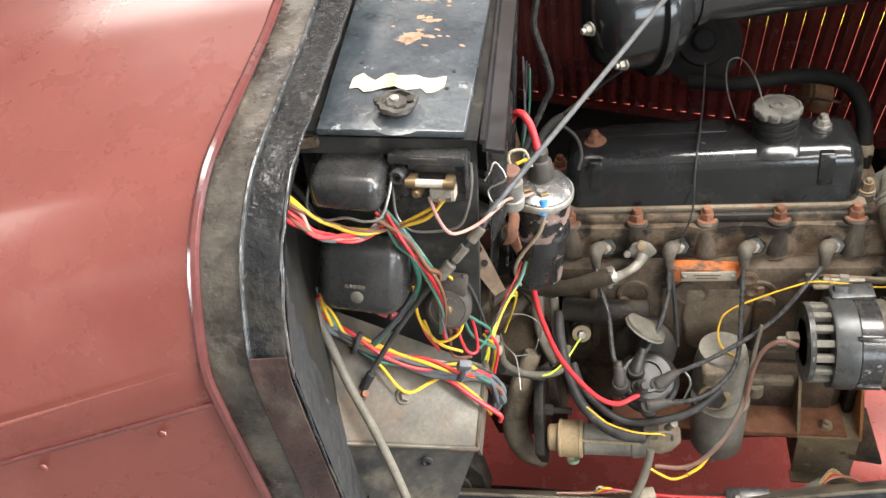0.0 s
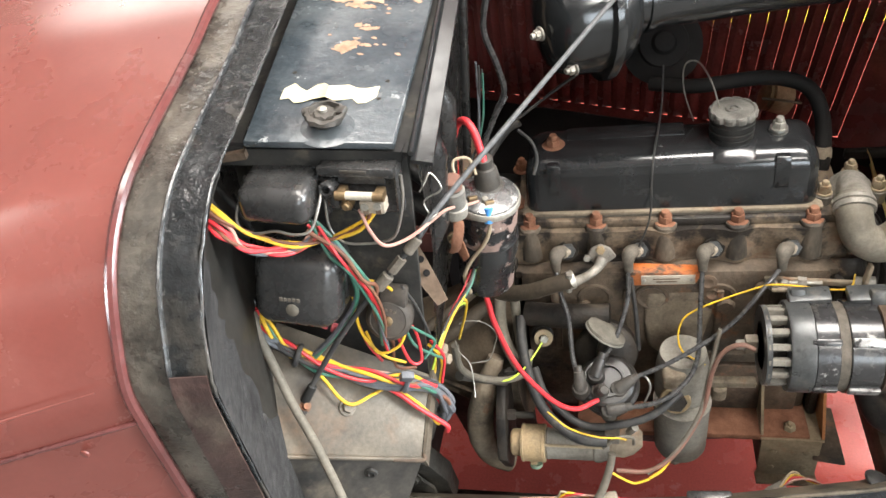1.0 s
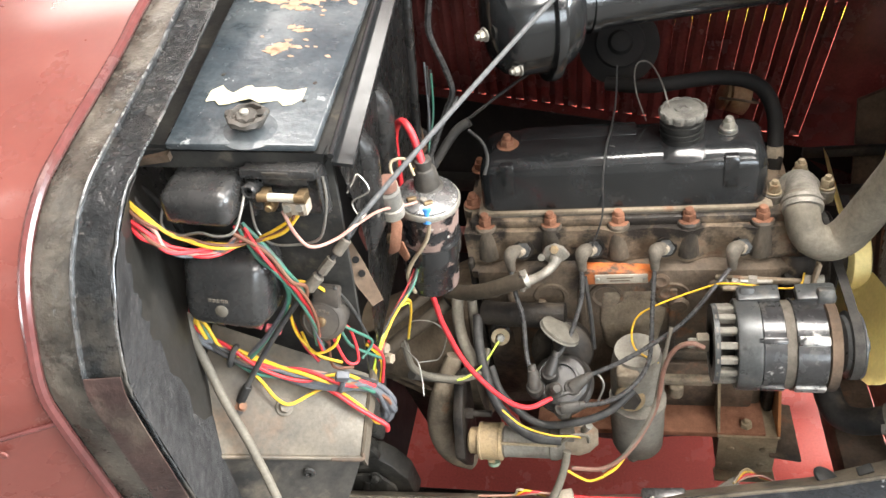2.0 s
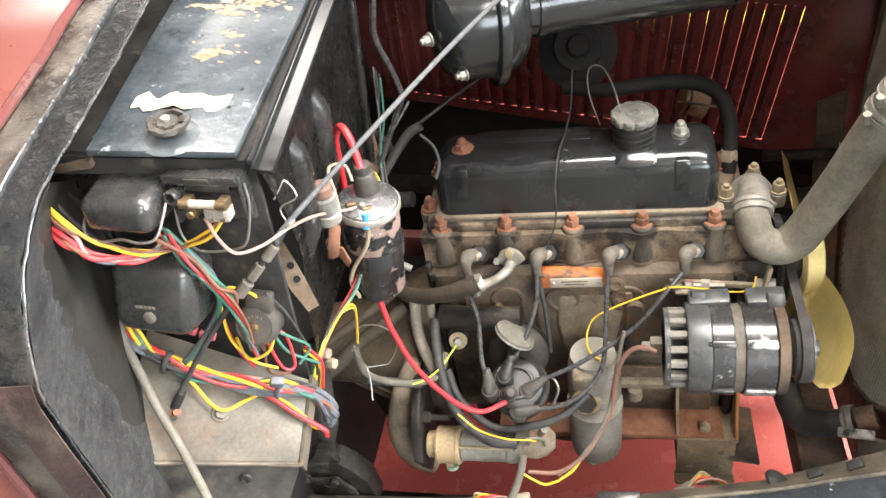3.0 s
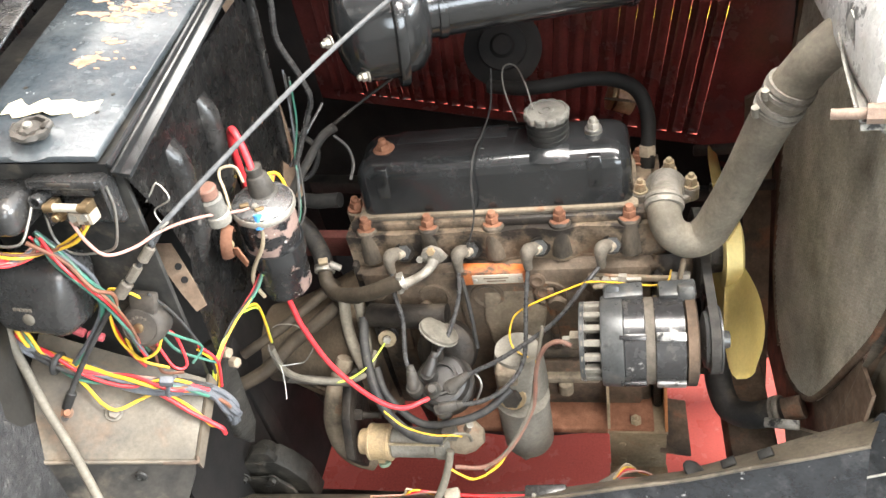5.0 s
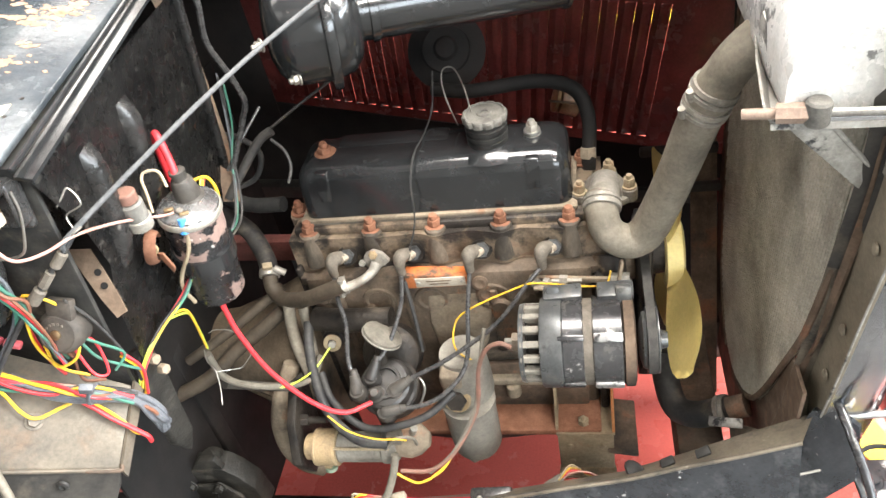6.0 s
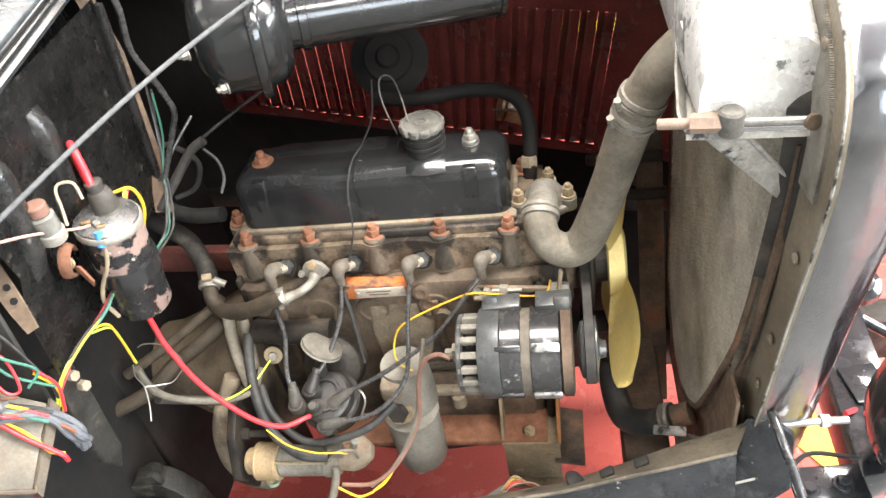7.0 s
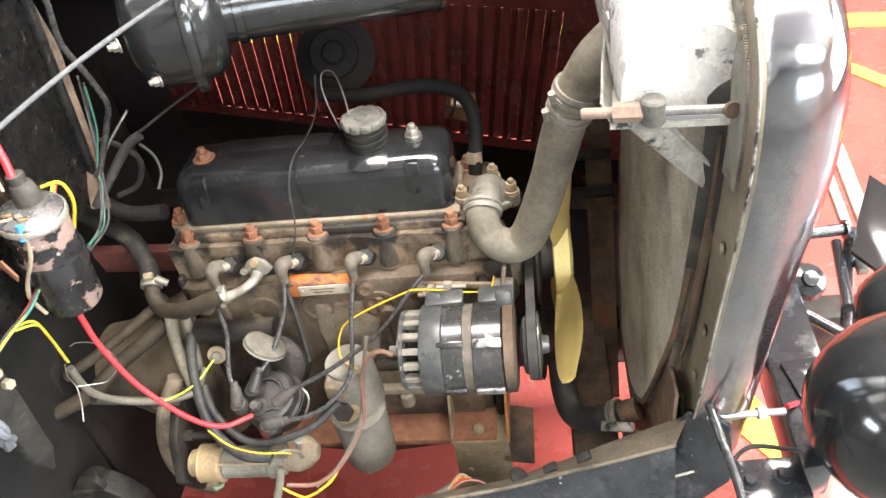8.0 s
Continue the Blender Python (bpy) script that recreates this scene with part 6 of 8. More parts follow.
tank = thing("header_tank", "silver painted header tank with flaking patches", "header tank", (0.51, 0.87, 1.02))
tb = bmesh.new()
rings = []
for k in range(25):
    y = 0.590 + (1.15 - 0.590) * k / 24
    e = min(1.0, min(k, 24 - k) / 3.0)
    rz = 0.088 * (0.75 + 0.25 * math.sin(e * math.pi / 2)) + 0.03 * (1 - ((y - 0.87) / 0.27) ** 2)
    ring = []
    for x, z in ((0.470, 1.022), (0.552, 1.022), (0.556, 1.03), (0.556, 1.03 + rz * 0.55), (0.552, 1.03 + rz * 0.8), (0.540, 1.03 + rz * 0.95), (0.522, 1.03 + rz), (0.502, 1.03 + rz * 0.97),
                 (0.484, 1.03 + rz * 0.85), (0.473, 1.03 + rz * 0.65), (0.468, 1.03 + rz * 0.4), (0.467, 1.03)):
        ring.append(tb.verts.new((0.513 + (x - 0.513) * (0.97 + 0.03 * e), y, z)))
    rings.append(ring)
ring_faces(tb, rings)
part("tank", tb, M["silver"], tank, sharp=50)
part("lower_flange", prism([(0.460, 0.590, 1.019), (0.556, 0.578, 1.022), (0.556, 1.15, 1.022), (0.488, 1.15, 1.022), (0.486, 0.76, 1.022), (0.470, 0.66, 1.02)], (0, 0, -0.004), bevel=0.001), M["silver_dark"], tank, "flaking grey flange under the tank")
part("flange_lip", strip([(0.459, 0.588, 1.020), (0.468, 0.66, 1.021), (0.484, 0.76, 1.023), (0.486, 1.1, 1.023)], [(0.453, 0.592, 1.034), (0.460, 0.66, 1.036), (0.475, 0.76, 1.04), (0.477, 1.1, 1.04)], 0.002, (1, 0, 0)), M["silver_dark"], tank)
part("front_lip", strip([(0.460, 0.588, 1.018), (0.51, 0.582, 1.019), (0.556, 0.577, 1.02)], [(0.460, 0.586, 1.0135), (0.51, 0.580, 1.0145), (0.556, 0.575, 1.0155)], 0.002, (0, 1, 0)), M["silver_dark"], tank)
part("solder_patch", prism([(0.476, 0.590, 1.043), (0.500, 0.590, 1.046), (0.515, 0.590, 1.048), (0.502, 0.590, 1.051), (0.482, 0.590, 1.048)], (0, -0.002, 0), bevel=0.0008), M["silver"], tank)
stay = thing("stay_rod", "chromed stay rod with a brown nut and clamp eye", "stay rod", (0.5, 0.6, 1.03))
RL, RR = V(0.449, 0.592, 1.026), V(0.550, 0.566, 1.036)
part("rod", cyl(RL, RR, 0.0033, 14), M["steel"], stay)
part("rod", cyl(RL.lerp(RR, 0.45) + V(0, 0.001, -0.006), RR + V(0, 0.001, -0.006), 0.0028, 12), M["chrome"], stay)
part("nut", cyl(RL.lerp(RR, 0.14), RL.lerp(RR, 0.36), 0.0082, 6), M["brown_nut"], stay, "bare brown nut")
part("tip", cyl(RL.lerp(RR, -0.10), RL.lerp(RR, 0.14), 0.0045, 12), M["brown_nut"], stay)
part("clamp_eye", lathe(RL.lerp(RR, 0.42) + V(0, 0, -0.010), (0, 0, 1), [(0, 0.0088), (0.002, 0.0098), (0.019, 0.0098), (0.021, 0.0082)], 20), M["cap_grey"], stay)
part("strap", strip([RL.lerp(RR, 0.40) + V(-0.002, 0.006, 0.008), V(0.474, 0.64, 1.05), V(0.468, 0.68, 1.07)], [RL.lerp(RR, 0.40) + V(-0.002, 0.006, -0.006), V(0.472, 0.64, 1.038), V(0.466, 0.68, 1.058)], 0.002, (-1, 0, 0)), M["silver_dark"], stay)
part("end_eye", lathe(RR + V(-0.006, -0.001, 0), (0.3, -1, 0.2), [(0, 0.0062), (0.004, 0.0062)], 16), M["rust_dark"], stay)
br = thing("radiator_brace", "diagonal brace with flaking black and grey paint", "bracket", (0.51, 0.586, 0.94))
part("brace", prism([(0.472, 0.588, 1.014), (0.506, 0.584, 1.014), (0.553, 0.590, 0.955), (0.550, 0.590, 0.932)], (0, 0.005, 0), bevel=0.001), M["silver_dark"], br)
part("brace_edge", tube([(0.506, 0.584, 1.014), (0.553, 0.590, 0.955)], 0.0022), M["silver_dark"], br)

shell = thing("radiator_shell", "chromed radiator shell with a perforated seal on its rear edge", "radiator shell", (0.6, 0.87, 0.45))
OUT = [(0.87, 1.205), (0.78, 1.193), (0.70, 1.172), (0.64, 1.148), (0.586, 1.116), (0.555, 1.092), (0.536, 1.060), (0.529, 1.004), (0.536, 0.95), (0.545, 0.90), (0.562, 0.81), (0.578, 0.715), (0.592, 0.64), (0.606, 0.56), (0.63, 0.46)]
INN = [(0.87, 1.175), (0.79, 1.163), (0.72, 1.145), (0.665, 1.122), (0.625, 1.100), (0.597, 1.072), (0.577, 1.045), (0.571, 1.004), (0.575, 0.95), (0.583, 0.90), (0.600, 0.81), (0.614, 0.715), (0.630, 0.64), (0.645, 0.56), (0.67, 0.46)]
def both(line):
    return [(y, z) for y, z in reversed(line)] + [(1.74 - y, z) for y, z in line[1:]]


def ext(line, x, grow=0.0):
    out = []
    for y, z in both(line):
        d = V(0, y - 0.87, z - 0.85)
        out.append(V(x, y, z) + d.normalized() * grow)
    return out


sb = bmesh.new()
prof = [(0.557, -0.002), (0.566, 0.001), (0.575, 0.003), (0.588, 0.0035), (0.600, 0.001), (0.611, -0.006), (0.619, -0.017), (0.624, -0.032), (0.626, -0.055)]
cols = [[sb.verts.new(p) for p in [V(q) for q in curve_points(ext(OUT, x, g), 3)]] for x, g in prof]
for a, b in zip(cols, cols[1:]):
    for i in range(len(a) - 1):
        sb.faces.new((a[i], a[i + 1], b[i + 1], b[i]))
bmesh.ops.solidify(sb, geom=sb.faces[:], thickness=0.002)
part("surround", sb, M["chrome"], shell, "bright chrome surround with dull streaks", sharp=60)
out_c, inn_c = curve_points(ext(OUT, 0.556, -0.0005), 3), curve_points(ext(INN, 0.552, 0.0), 3)
inn_w = [b + (b - a).normalized() * 0.010 for a, b in zip(out_c, inn_c)]
part("rear_flange", strip(out_c, inn_w, 0.003, (1, 0, 0)), M["shell_flange"], shell, "flat dusty brown rear flange with studs")
hi_a = [(a, b) for a, b in zip(out_c, inn_w) if a.z > 0.965]
part("seal_band", strip([a.lerp(b, 0.40) + V(-0.003, 0, 0) for a, b in hi_a], [a.lerp(b, 0.97) + V(-0.003, 0, 0) for a, b in hi_a], 0.003, (1, 0, 0)), M["weave_seal"], shell, "dirty perforated webbing seal")
part("paint_edge", tube([q + V(-0.001, 0, 0) for q in out_c], 0.0012, 6, 1), M["silver_dark"], shell, "ragged pale paint edge")
for nm_, lo_, hi_, mt_ in (("inner_angle", 0.80, 1.3, "black_dull2"), ("lower_angle", 0.0, 0.86, "flange_dirt")):
    ia = [q for q in inn_w if lo_ < q.z < hi_]
    for half in ([q for q in ia if q.y < 0.875], [q for q in ia if q.y > 0.865]):
        part(nm_, strip(half, [q + V(-0.018, 0.006 if q.y < 0.87 else -0.006, 0) for q in half], 0.003, (0, 0, -1)), M[mt_], shell)
grille = [V(0.615, y, z) for y, z in both([(0.87 - (0.87 - y) * 0.80, 0.85 + (z - 0.85) * 0.86) for y, z in OUT])]
part("grille_back", prism(grille, (0.004, 0, 0)), M["black_dull"], shell)
for z, y in ((0.900, 0.5655), (0.775, 0.588), (0.690, 0.602), (1.085, 0.586)):
    part("stud", lathe((0.552, y, z), (-1, 0, 0), [(0, 0.006), (0.002, 0.0055), (0.0035, 0.003)], 14), M["shell_flange"], shell)
rad_side = thing("radiator_side_post", "black folded side post beside the radiator core", "bracket", (0.54, 0.62, 0.5))
inn_n = curve_points([V(0.554, y, z) for y, z in INN[7:]], 3)
core_n = [V(core_x(p.z), 0.87 - half_at(p.z) - 0.002, p.z) for p in inn_n]
part("post", strip([p + V(-0.012, 0.010, 0) for p in inn_n], [b + V(0.006, -0.012, 0) for b in core_n], 0.003, (1, 0, 0)), M["rust_dark"], rad_side)
part("far_post", strip([V(p.x, 1.74 - p.y, p.z) for p in inn_n], [V(p.x, 1.74 - p.y, p.z) for p in core_n], 0.003, (0, -1, 0)), M["black_dull2"], rad_side)
part("apron_plate", prism([(0.533, 0.60, 0.66), (0.533, 1.14, 0.66), (0.533, 1.12, 0.25), (0.533, 0.62, 0.25)], (0.004, 0, 0)), M["rust_dark"], rad_side, "rusty plate below the radiator")
part("tower_plate", prism([(0.475, 1.125, 0.72), (0.515, 1.125, 0.74), (0.515, 0.92, 0.25), (0.475, 0.92, 0.25)], (0, 0.008, 0)), M["rust_dark"], rad_side, "dark iron frame plate")
part("frame_bar", box((0.47, 1.06, 0.60), (0.10, 0.012, 0.016), None, 0.003), M["black_dull2"], rad_side)
part("frame_bar", box((0.455, 1.08, 0.66), (0.12, 0.012, 0.016), None, 0.003), M["black_dull2"], rad_side)
part("post_foot", box((0.549, 0.640, 0.555), (0.006, 0.055, 0.115), pose(0, 0, 0, -14, 0, 0), 0.004), M["shell_flange"], rad_side, "dented dusty post foot")
part("foot_bracket", prism([(0.495, 0.735, 0.415), (0.535, 0.700, 0.44), (0.552, 0.645, 0.52), (0.552, 0.62, 0.60), (0.556, 0.60, 0.60), (0.556, 0.61, 0.40), (0.50, 0.70, 0.36)], (0.004, 0.004, 0)), M["flange_dirt"], rad_side, "dirty foot bracket")
part("foot_tab", box((0.487, 0.722, 0.437), (0.046, 0.014, 0.006), pose(0, 0, 0, 20, -12, -15), 0.002), M["silver_dark"], rad_side)

# ---- far bonnet side with louvres ----
bonnet = thing("bonnet_side", "dark maroon bonnet side panel with pressed louvres", "bonnet panel", (0.2, 1.2, 0.45))
def bon_y(x, z):
    return 1.186 + (0.405 - x) * 0.22 + (z - 0.624) * 0.05


# cut a slot behind each louvre
LOUVRES = [0.405 - 0.0248 * k for k in range(28)]
bp = bmesh.new()
def louvre_line(xb):
    zb = 0.6590 - 0.092 * xb
    lean = 0.02 + max(0.0, (xb + 0.1) / 0.5) * 0.155
    h = 0.229
    return V(xb, bon_y(xb, zb), zb), V(xb + lean * h, bon_y(xb, zb + h), zb + h)


xs = sorted([-0.62] + [v for q in LOUVRES for v in (q - 0.0078, q + 0.0078)] + [0.56])
def column(xb):
    b, t = louvre_line(xb) if -0.3 < xb < 0.46 else (V(xb, bon_y(xb, 0.66), 0.659 - 0.092 * xb), V(xb, bon_y(xb, 0.888), 0.888 - 0.092 * xb))
    b, t = b.copy(), t.copy()
    d = (t - b)
    top = V(t.x + d.x * 0.5, bon_y(t.x, 1.1), 1.12)
    low = b - d * (0.10 if xb < 0.42 else 0.6)
    return [low, b, t, top, V(top.x, bon_y(top.x, 1.16) - 0.02, 1.165), V(top.x, bon_y(top.x, 1.2) - 0.10, 1.205), V(top.x, 0.99, 1.232), V(top.x, 0.875, 1.245)]


colv = [[bp.verts.new(p) for p in column(q)] for q in xs]
for k, (a, b) in enumerate(zip(colv, colv[1:])):
    mid = (xs[k] + xs[k + 1]) / 2
    slot = any(abs(mid - q) < 0.001 for q in LOUVRES)
    for i in range(len(a) - 1):
        if slot and i == 1:
            continue
        bp.faces.new((a[i], a[i + 1], b[i + 1], b[i]))
bmesh.ops.solidify(bp, geom=bp.faces[:], thickness=-0.0015)
part("panel", bp, M["maroon"], bonnet, sharp=50)
def louvre(xb):
    b, t = louvre_line(xb)
    d = (t - b)
    u = d.normalized()
    s = bmesh.new()
    rr = []
    for f in (0.0, 0.004, 0.012, 0.024, 0.038, 0.055, 0.2, 0.5, 0.8, 0.945, 0.962, 0.976, 0.988, 0.996, 1.0):
        e = math.sqrt(max(0.0, 1 - (1 - min(1.0, min(f, 1 - f) / 0.055)) ** 2))
        c = b.lerp(t, f)
        rr.append([s.verts.new(c + V((-0.0098, -0.0065, -0.0015, 0.0038, 0.0070, 0.0085)[j], 0.0090 * e * (0.92, 1.0, 0.97, 0.78, 0.42, 0.0)[j] + 0.001, 0)) for j in range(6)])
    for r0, r1 in zip(rr, rr[1:]):
        for i in range(5):
            s.faces.new((r0[i], r0[i + 1], r1[i + 1], r1[i]))
    bmesh.ops.solidify(s, geom=s.faces[:], thickness=0.001)
    part("louvre", s, M["maroon"], bonnet, sharp=60)


for q in LOUVRES:
    louvre(q)
# near-black sheets stand in for the shade below and behind the louvres
part("inner_wing", strip([(x, bon_y(x, 0.64) - 0.004, 0.640 - 0.092 * x) for x in np.linspace(-0.60, 0.56, 9)], [(x, 1.16 + 0.08 * (0.56 - x), 0.12) for x in np.linspace(-0.60, 0.56, 9)], 0.006, (0, 1, 0)), M["shade_black"], bonnet, "inner wing in near-black that stands in for shade")
part("rear_closing_panel", prism([(-0.62, 1.40, 0.55), (-0.300, 1.335, 0.55), (-0.300, 1.335, 1.12), (-0.62, 1.40, 1.12)], (0, -0.003, 0)), M["shade_black"], bonnet, "near-black sheet laid over the bonnet inside as shade")
part("roof_lining", prism([(-0.62, 1.16, 1.155), (-0.272, 1.16, 1.155), (-0.272, 0.90, 1.228), (-0.62, 0.90, 1.228)], (0, 0, -0.003)), M["shade_black"], bonnet)
part("lower_rail", box((0.0, 1.235, 0.50), (1.1, 0.03, 0.03), pose(0, 0, 0, 0, 0, -7), 0.004), M["black_dull"], bonnet)

# ---- air cleaner, horn and fuel bowl ----
air = thing("air_cleaner", "black enamelled air cleaner drum with a long intake tube", "air cleaner", (0.04, 0.83, 0.96))
AX = V(1, 0.36, -0.09).normalized()
A0 = V(-0.030, 0.806, 1.050)
part("drum", lathe(A0, AX, [(0, 0.010), (0.004, 0.036), (0.010, 0.052), (0.020, 0.062), (0.034, 0.067), (0.066, 0.068)], 48), M["black_gloss"], air)
part("clamp_band", lathe(A0 + AX * 0.064, AX, [(0, 0.068), (0.002, 0.078), (0.008, 0.079), (0.012, 0.078), (0.014, 0.066)], 48), M["black_gloss"], air)
part("rear_half", lathe(A0 + AX * 0.078, AX, [(0, 0.066), (0.015, 0.062), (0.026, 0.050), (0.030, 0.036)], 44), M["black_gloss"], air)
part("intake_tube", tube([A0 + AX * 0.085 + V(0, 0, 0.006), A0 + AX * 0.17 + V(0, 0, 0.006), A0 + AX * 0.35 + V(0, 0, 0.004)], 0.037, 32, 4), M["black_gloss"], air)
part("tube_band", lathe(A0 + AX * 0.118 + V(0, 0, 0.006), AX, [(0, 0.037), (0.001, 0.0395), (0.010, 0.0395), (0.011, 0.037)], 36), M["black_gloss"], air)
part("tube_end", lathe(A0 + AX * 0.345 + V(0, 0, 0.004), AX, [(0, 0.0375), (0.001, 0.039), (0.006, 0.039), (0.007, 0.036)], 36), M["black_gloss"], air)
for p in ((-0.022, 0.776, 1.046), (0.012, 0.766, 1.008)):
    part("clip_bolt", hexnut(p, (-0.75, -0.62, 0.05), 0.0058, 0.006, washer=0.0078, dome=0.0035), M["zinc"], air)
horn = thing("electric_horn", "round black electric horn behind the engine", "horn", (0.118, 1.06, 0.84))
HA = V(0.1, -0.75, 0.55)
part("body", lathe(V(0.116, 1.085, 0.862), HA, [(0, 0.05), (0.01, 0.056), (0.022, 0.058), (0.026, 0.050), (0.034, 0.036), (0.040, 0.034), (0.042, 0.018), (0.048, 0.014), (0.05, 0.004)], 36), M["shade_black"], horn)
part("bracket", box((0.116, 1.13, 0.86), (0.03, 0.10, 0.006), None, 0.002), M["black_dull"], horn)
bowl_at = V(0.011, 0.055, -0.032)
bowl = thing("fuel_filter", "dirty glass fuel filter bowl in a wire bail", "fuel filter", (0.262, 1.02, 0.79))
part("glass_bowl", lathe((0.264, 1.03, 0.80), (0.9, 0.1, -0.35), [(0, 0.012), (0.002, 0.022), (0.03, 0.024), (0.034, 0.018)], 24), M["amber"], bowl, "amber stained glass")
part("end_cap", lathe((0.255, 1.028, 0.804), (0.9, 0.1, -0.35), [(0, 0.010), (0.003, 0.022), (0.008, 0.022)], 20), M["brass"], bowl)
part("bail", tube([(0.25, 1.0, 0.815), (0.28, 0.995, 0.812), (0.305, 1.005, 0.80), (0.305, 1.04, 0.785)], 0.002), M["rust_dark"], bowl)
bowl.location = V(bowl.location) + bowl_at
wire("fuel_hose", [(0.10, 1.01, 0.845), (0.16, 0.99, 0.848), (0.249, 0.992, 0.853), (0.300, 0.982, 0.842), (0.318, 0.955, 0.815), (0.317, 0.915, 0.780), (0.315, 0.905, 0.76)], 0.010, "shade_black", "black rubber hose behind the rocker cover", "hose", "hoses", 12)
fit_ = thing("hose_fitting", "corroded pipe fitting at the rear of the head", "pipe fitting", (0.316, 0.91, 0.77))
part("union", hexnut((0.316, 0.912, 0.775), (0, 0.3, 1), 0.012, 0.014), M["iron_dusty"], fit_)
part("neck", cyl((0.316, 0.908, 0.755), (0.316, 0.912, 0.776), 0.008, 12), M["iron_dusty"], fit_)

# ---- control rod and cables ----
rod = thing("control_rod", "long straight grey control cable ending in a threaded ferrule", "control cable", (-0.21, 0.40, 0.905))
part("rod", tube([(-0.0975, 0.4615, 1.0325), (-0.084, 0.475, 1.047), (0.006, 0.620, 1.088), (0.076, 0.770, 1.101), (0.160, 0.920, 1.114)], 0.0023, 10, 6), M["cable"], rod)
part("ferrule", cyl((-0.098, 0.461, 1.032), (-0.108, 0.455, 1.022), 0.0046, 14, edge=0.001), M["boot"], rod)
part("ferrule", cyl((-0.112, 0.452, 1.019), (-0.122, 0.447, 1.009), 0.0044, 6), M["boot"], rod)
part("ferrule", cyl((-0.124, 0.446, 1.007), (-0.136, 0.441, 0.996), 0.0054, 14, edge=0.0015), M["boot"], rod)
part("inner_cable", tube([(-0.087, 0.473, 1.044), (-0.1, 0.46, 1.03), (-0.136, 0.441, 0.997), (-0.168, 0.425, 0.963), (-0.195, 0.407, 0.930), (-0.212, 0.395, 0.906)], 0.0025, 10, 6), M["w_black"], rod)
part("rubber_end", cyl((-0.203, 0.402, 0.918), (-0.213, 0.3945, 0.904), 0.0042, 14, edge=0.001), M["rubber"], rod)
part("tie_wire", tube([(-0.092, 0.470, 1.040), (-0.086, 0.468, 1.045), (-0.082, 0.474, 1.046), (-0.087, 0.479, 1.043), (-0.092, 0.474, 1.041)], 0.0012, 6, 6), M["wire"], rod)

wire("drain_hose", [(-0.245, 0.425, 0.985), (-0.241, 0.414, 0.970), (-0.231, 0.401, 0.950), (-0.216, 0.382, 0.921), (-0.196, 0.361, 0.888), (-0.176, 0.336, 0.850), (-0.160, 0.310, 0.815), (-0.15, 0.29, 0.76)], 0.0040, "w_grey", "thick grey cable lying over the ledge", "cable", n=12)
wire("coil_feed_lead", [(-0.108, 0.640, 0.950), (-0.105, 0.640, 0.980), (-0.101, 0.637, 1.010), (-0.093, 0.630, 1.030), (-0.082, 0.618, 1.041), (-0.073, 0.607, 1.036), (-0.068, 0.600, 1.020), (-0.065, 0.594, 1.008)], 0.0037, "w_red", "thick red lead arching into the coil boot", "ignition lead", "ignition leads", 12)
wire("king_lead", [(-0.091, 0.603, 0.858), (-0.086, 0.596, 0.82), (-0.081, 0.592, 0.787), (-0.064, 0.590, 0.723), (-0.031, 0.595, 0.656), (-0.003, 0.607, 0.621), (0.024, 0.632, 0.608)], 0.0032, "w_red", "thick red lead hanging from coil to distributor", "ignition lead", "ignition leads", 12)
wire("coil_wire", [(-0.061, 0.566, 0.962), (-0.069, 0.564, 0.939), (-0.090, 0.566, 0.908), (-0.098, 0.567, 0.887), (-0.096, 0.571, 0.863)], 0.0022, "w_cream", "cream wire hanging from the coil terminal")
wire("fuse_wire", [(-0.126, 0.432, 1.085), (-0.122, 0.430, 1.066), (-0.115, 0.433, 1.049), (-0.101, 0.448, 1.043), (-0.087, 0.471, 1.041), (-0.087, 0.521, 1.013), (-0.078, 0.566, 0.983), (-0.072, 0.575, 0.979)], 0.0014, "w_pink", "pink and white wire from fuse box to coil")
wire("coil_loop_wire", [(-0.083, 0.562, 0.990), (-0.087, 0.572, 1.004), (-0.092, 0.581, 1.014), (-0.090, 0.587, 1.019), (-0.078, 0.590, 1.017), (-0.072, 0.584, 1.003)], 0.0015, "w_cream", "cream wire loop behind the coil boot")
wire("curled_wire", [(-0.088, 0.474, 1.043), (-0.092, 0.479, 1.055), (-0.078, 0.484, 1.062), (-0.085, 0.488, 1.075), (-0.089, 0.481, 1.071), (-0.093, 0.476, 1.066)], 0.0008, "wire", "thin curled wire end on the control rod", n=6)
wire("sensor_wire", [(0.160, 0.697, 0.604), (0.131, 0.707, 0.621), (0.129, 0.728, 0.643), (0.149, 0.737, 0.665), (0.219, 0.744, 0.697), (0.247, 0.741, 0.706), (0.310, 0.744, 0.694), (0.331, 0.752, 0.692), (0.337, 0.765, 0.700)], 0.0013, "w_yellow", "thin yellow wire along the block")


def loom(name, pts, specs, label_base, seed, r=0.0024, spread=0.006):
    """Several wires that run side by side along one line, each its own object."""
    rnd = random.Random(seed)
    for colour, word in specs:
        o = [V(rnd.uniform(-1, 1), rnd.uniform(-1, 1), rnd.uniform(-1, 1)) * spread for _ in pts]
        wire(name, [V(p) + q for p, q in zip(pts, o)], r * rnd.uniform(0.85, 1.15), colour, f"{word} insulated wire {label_base}")


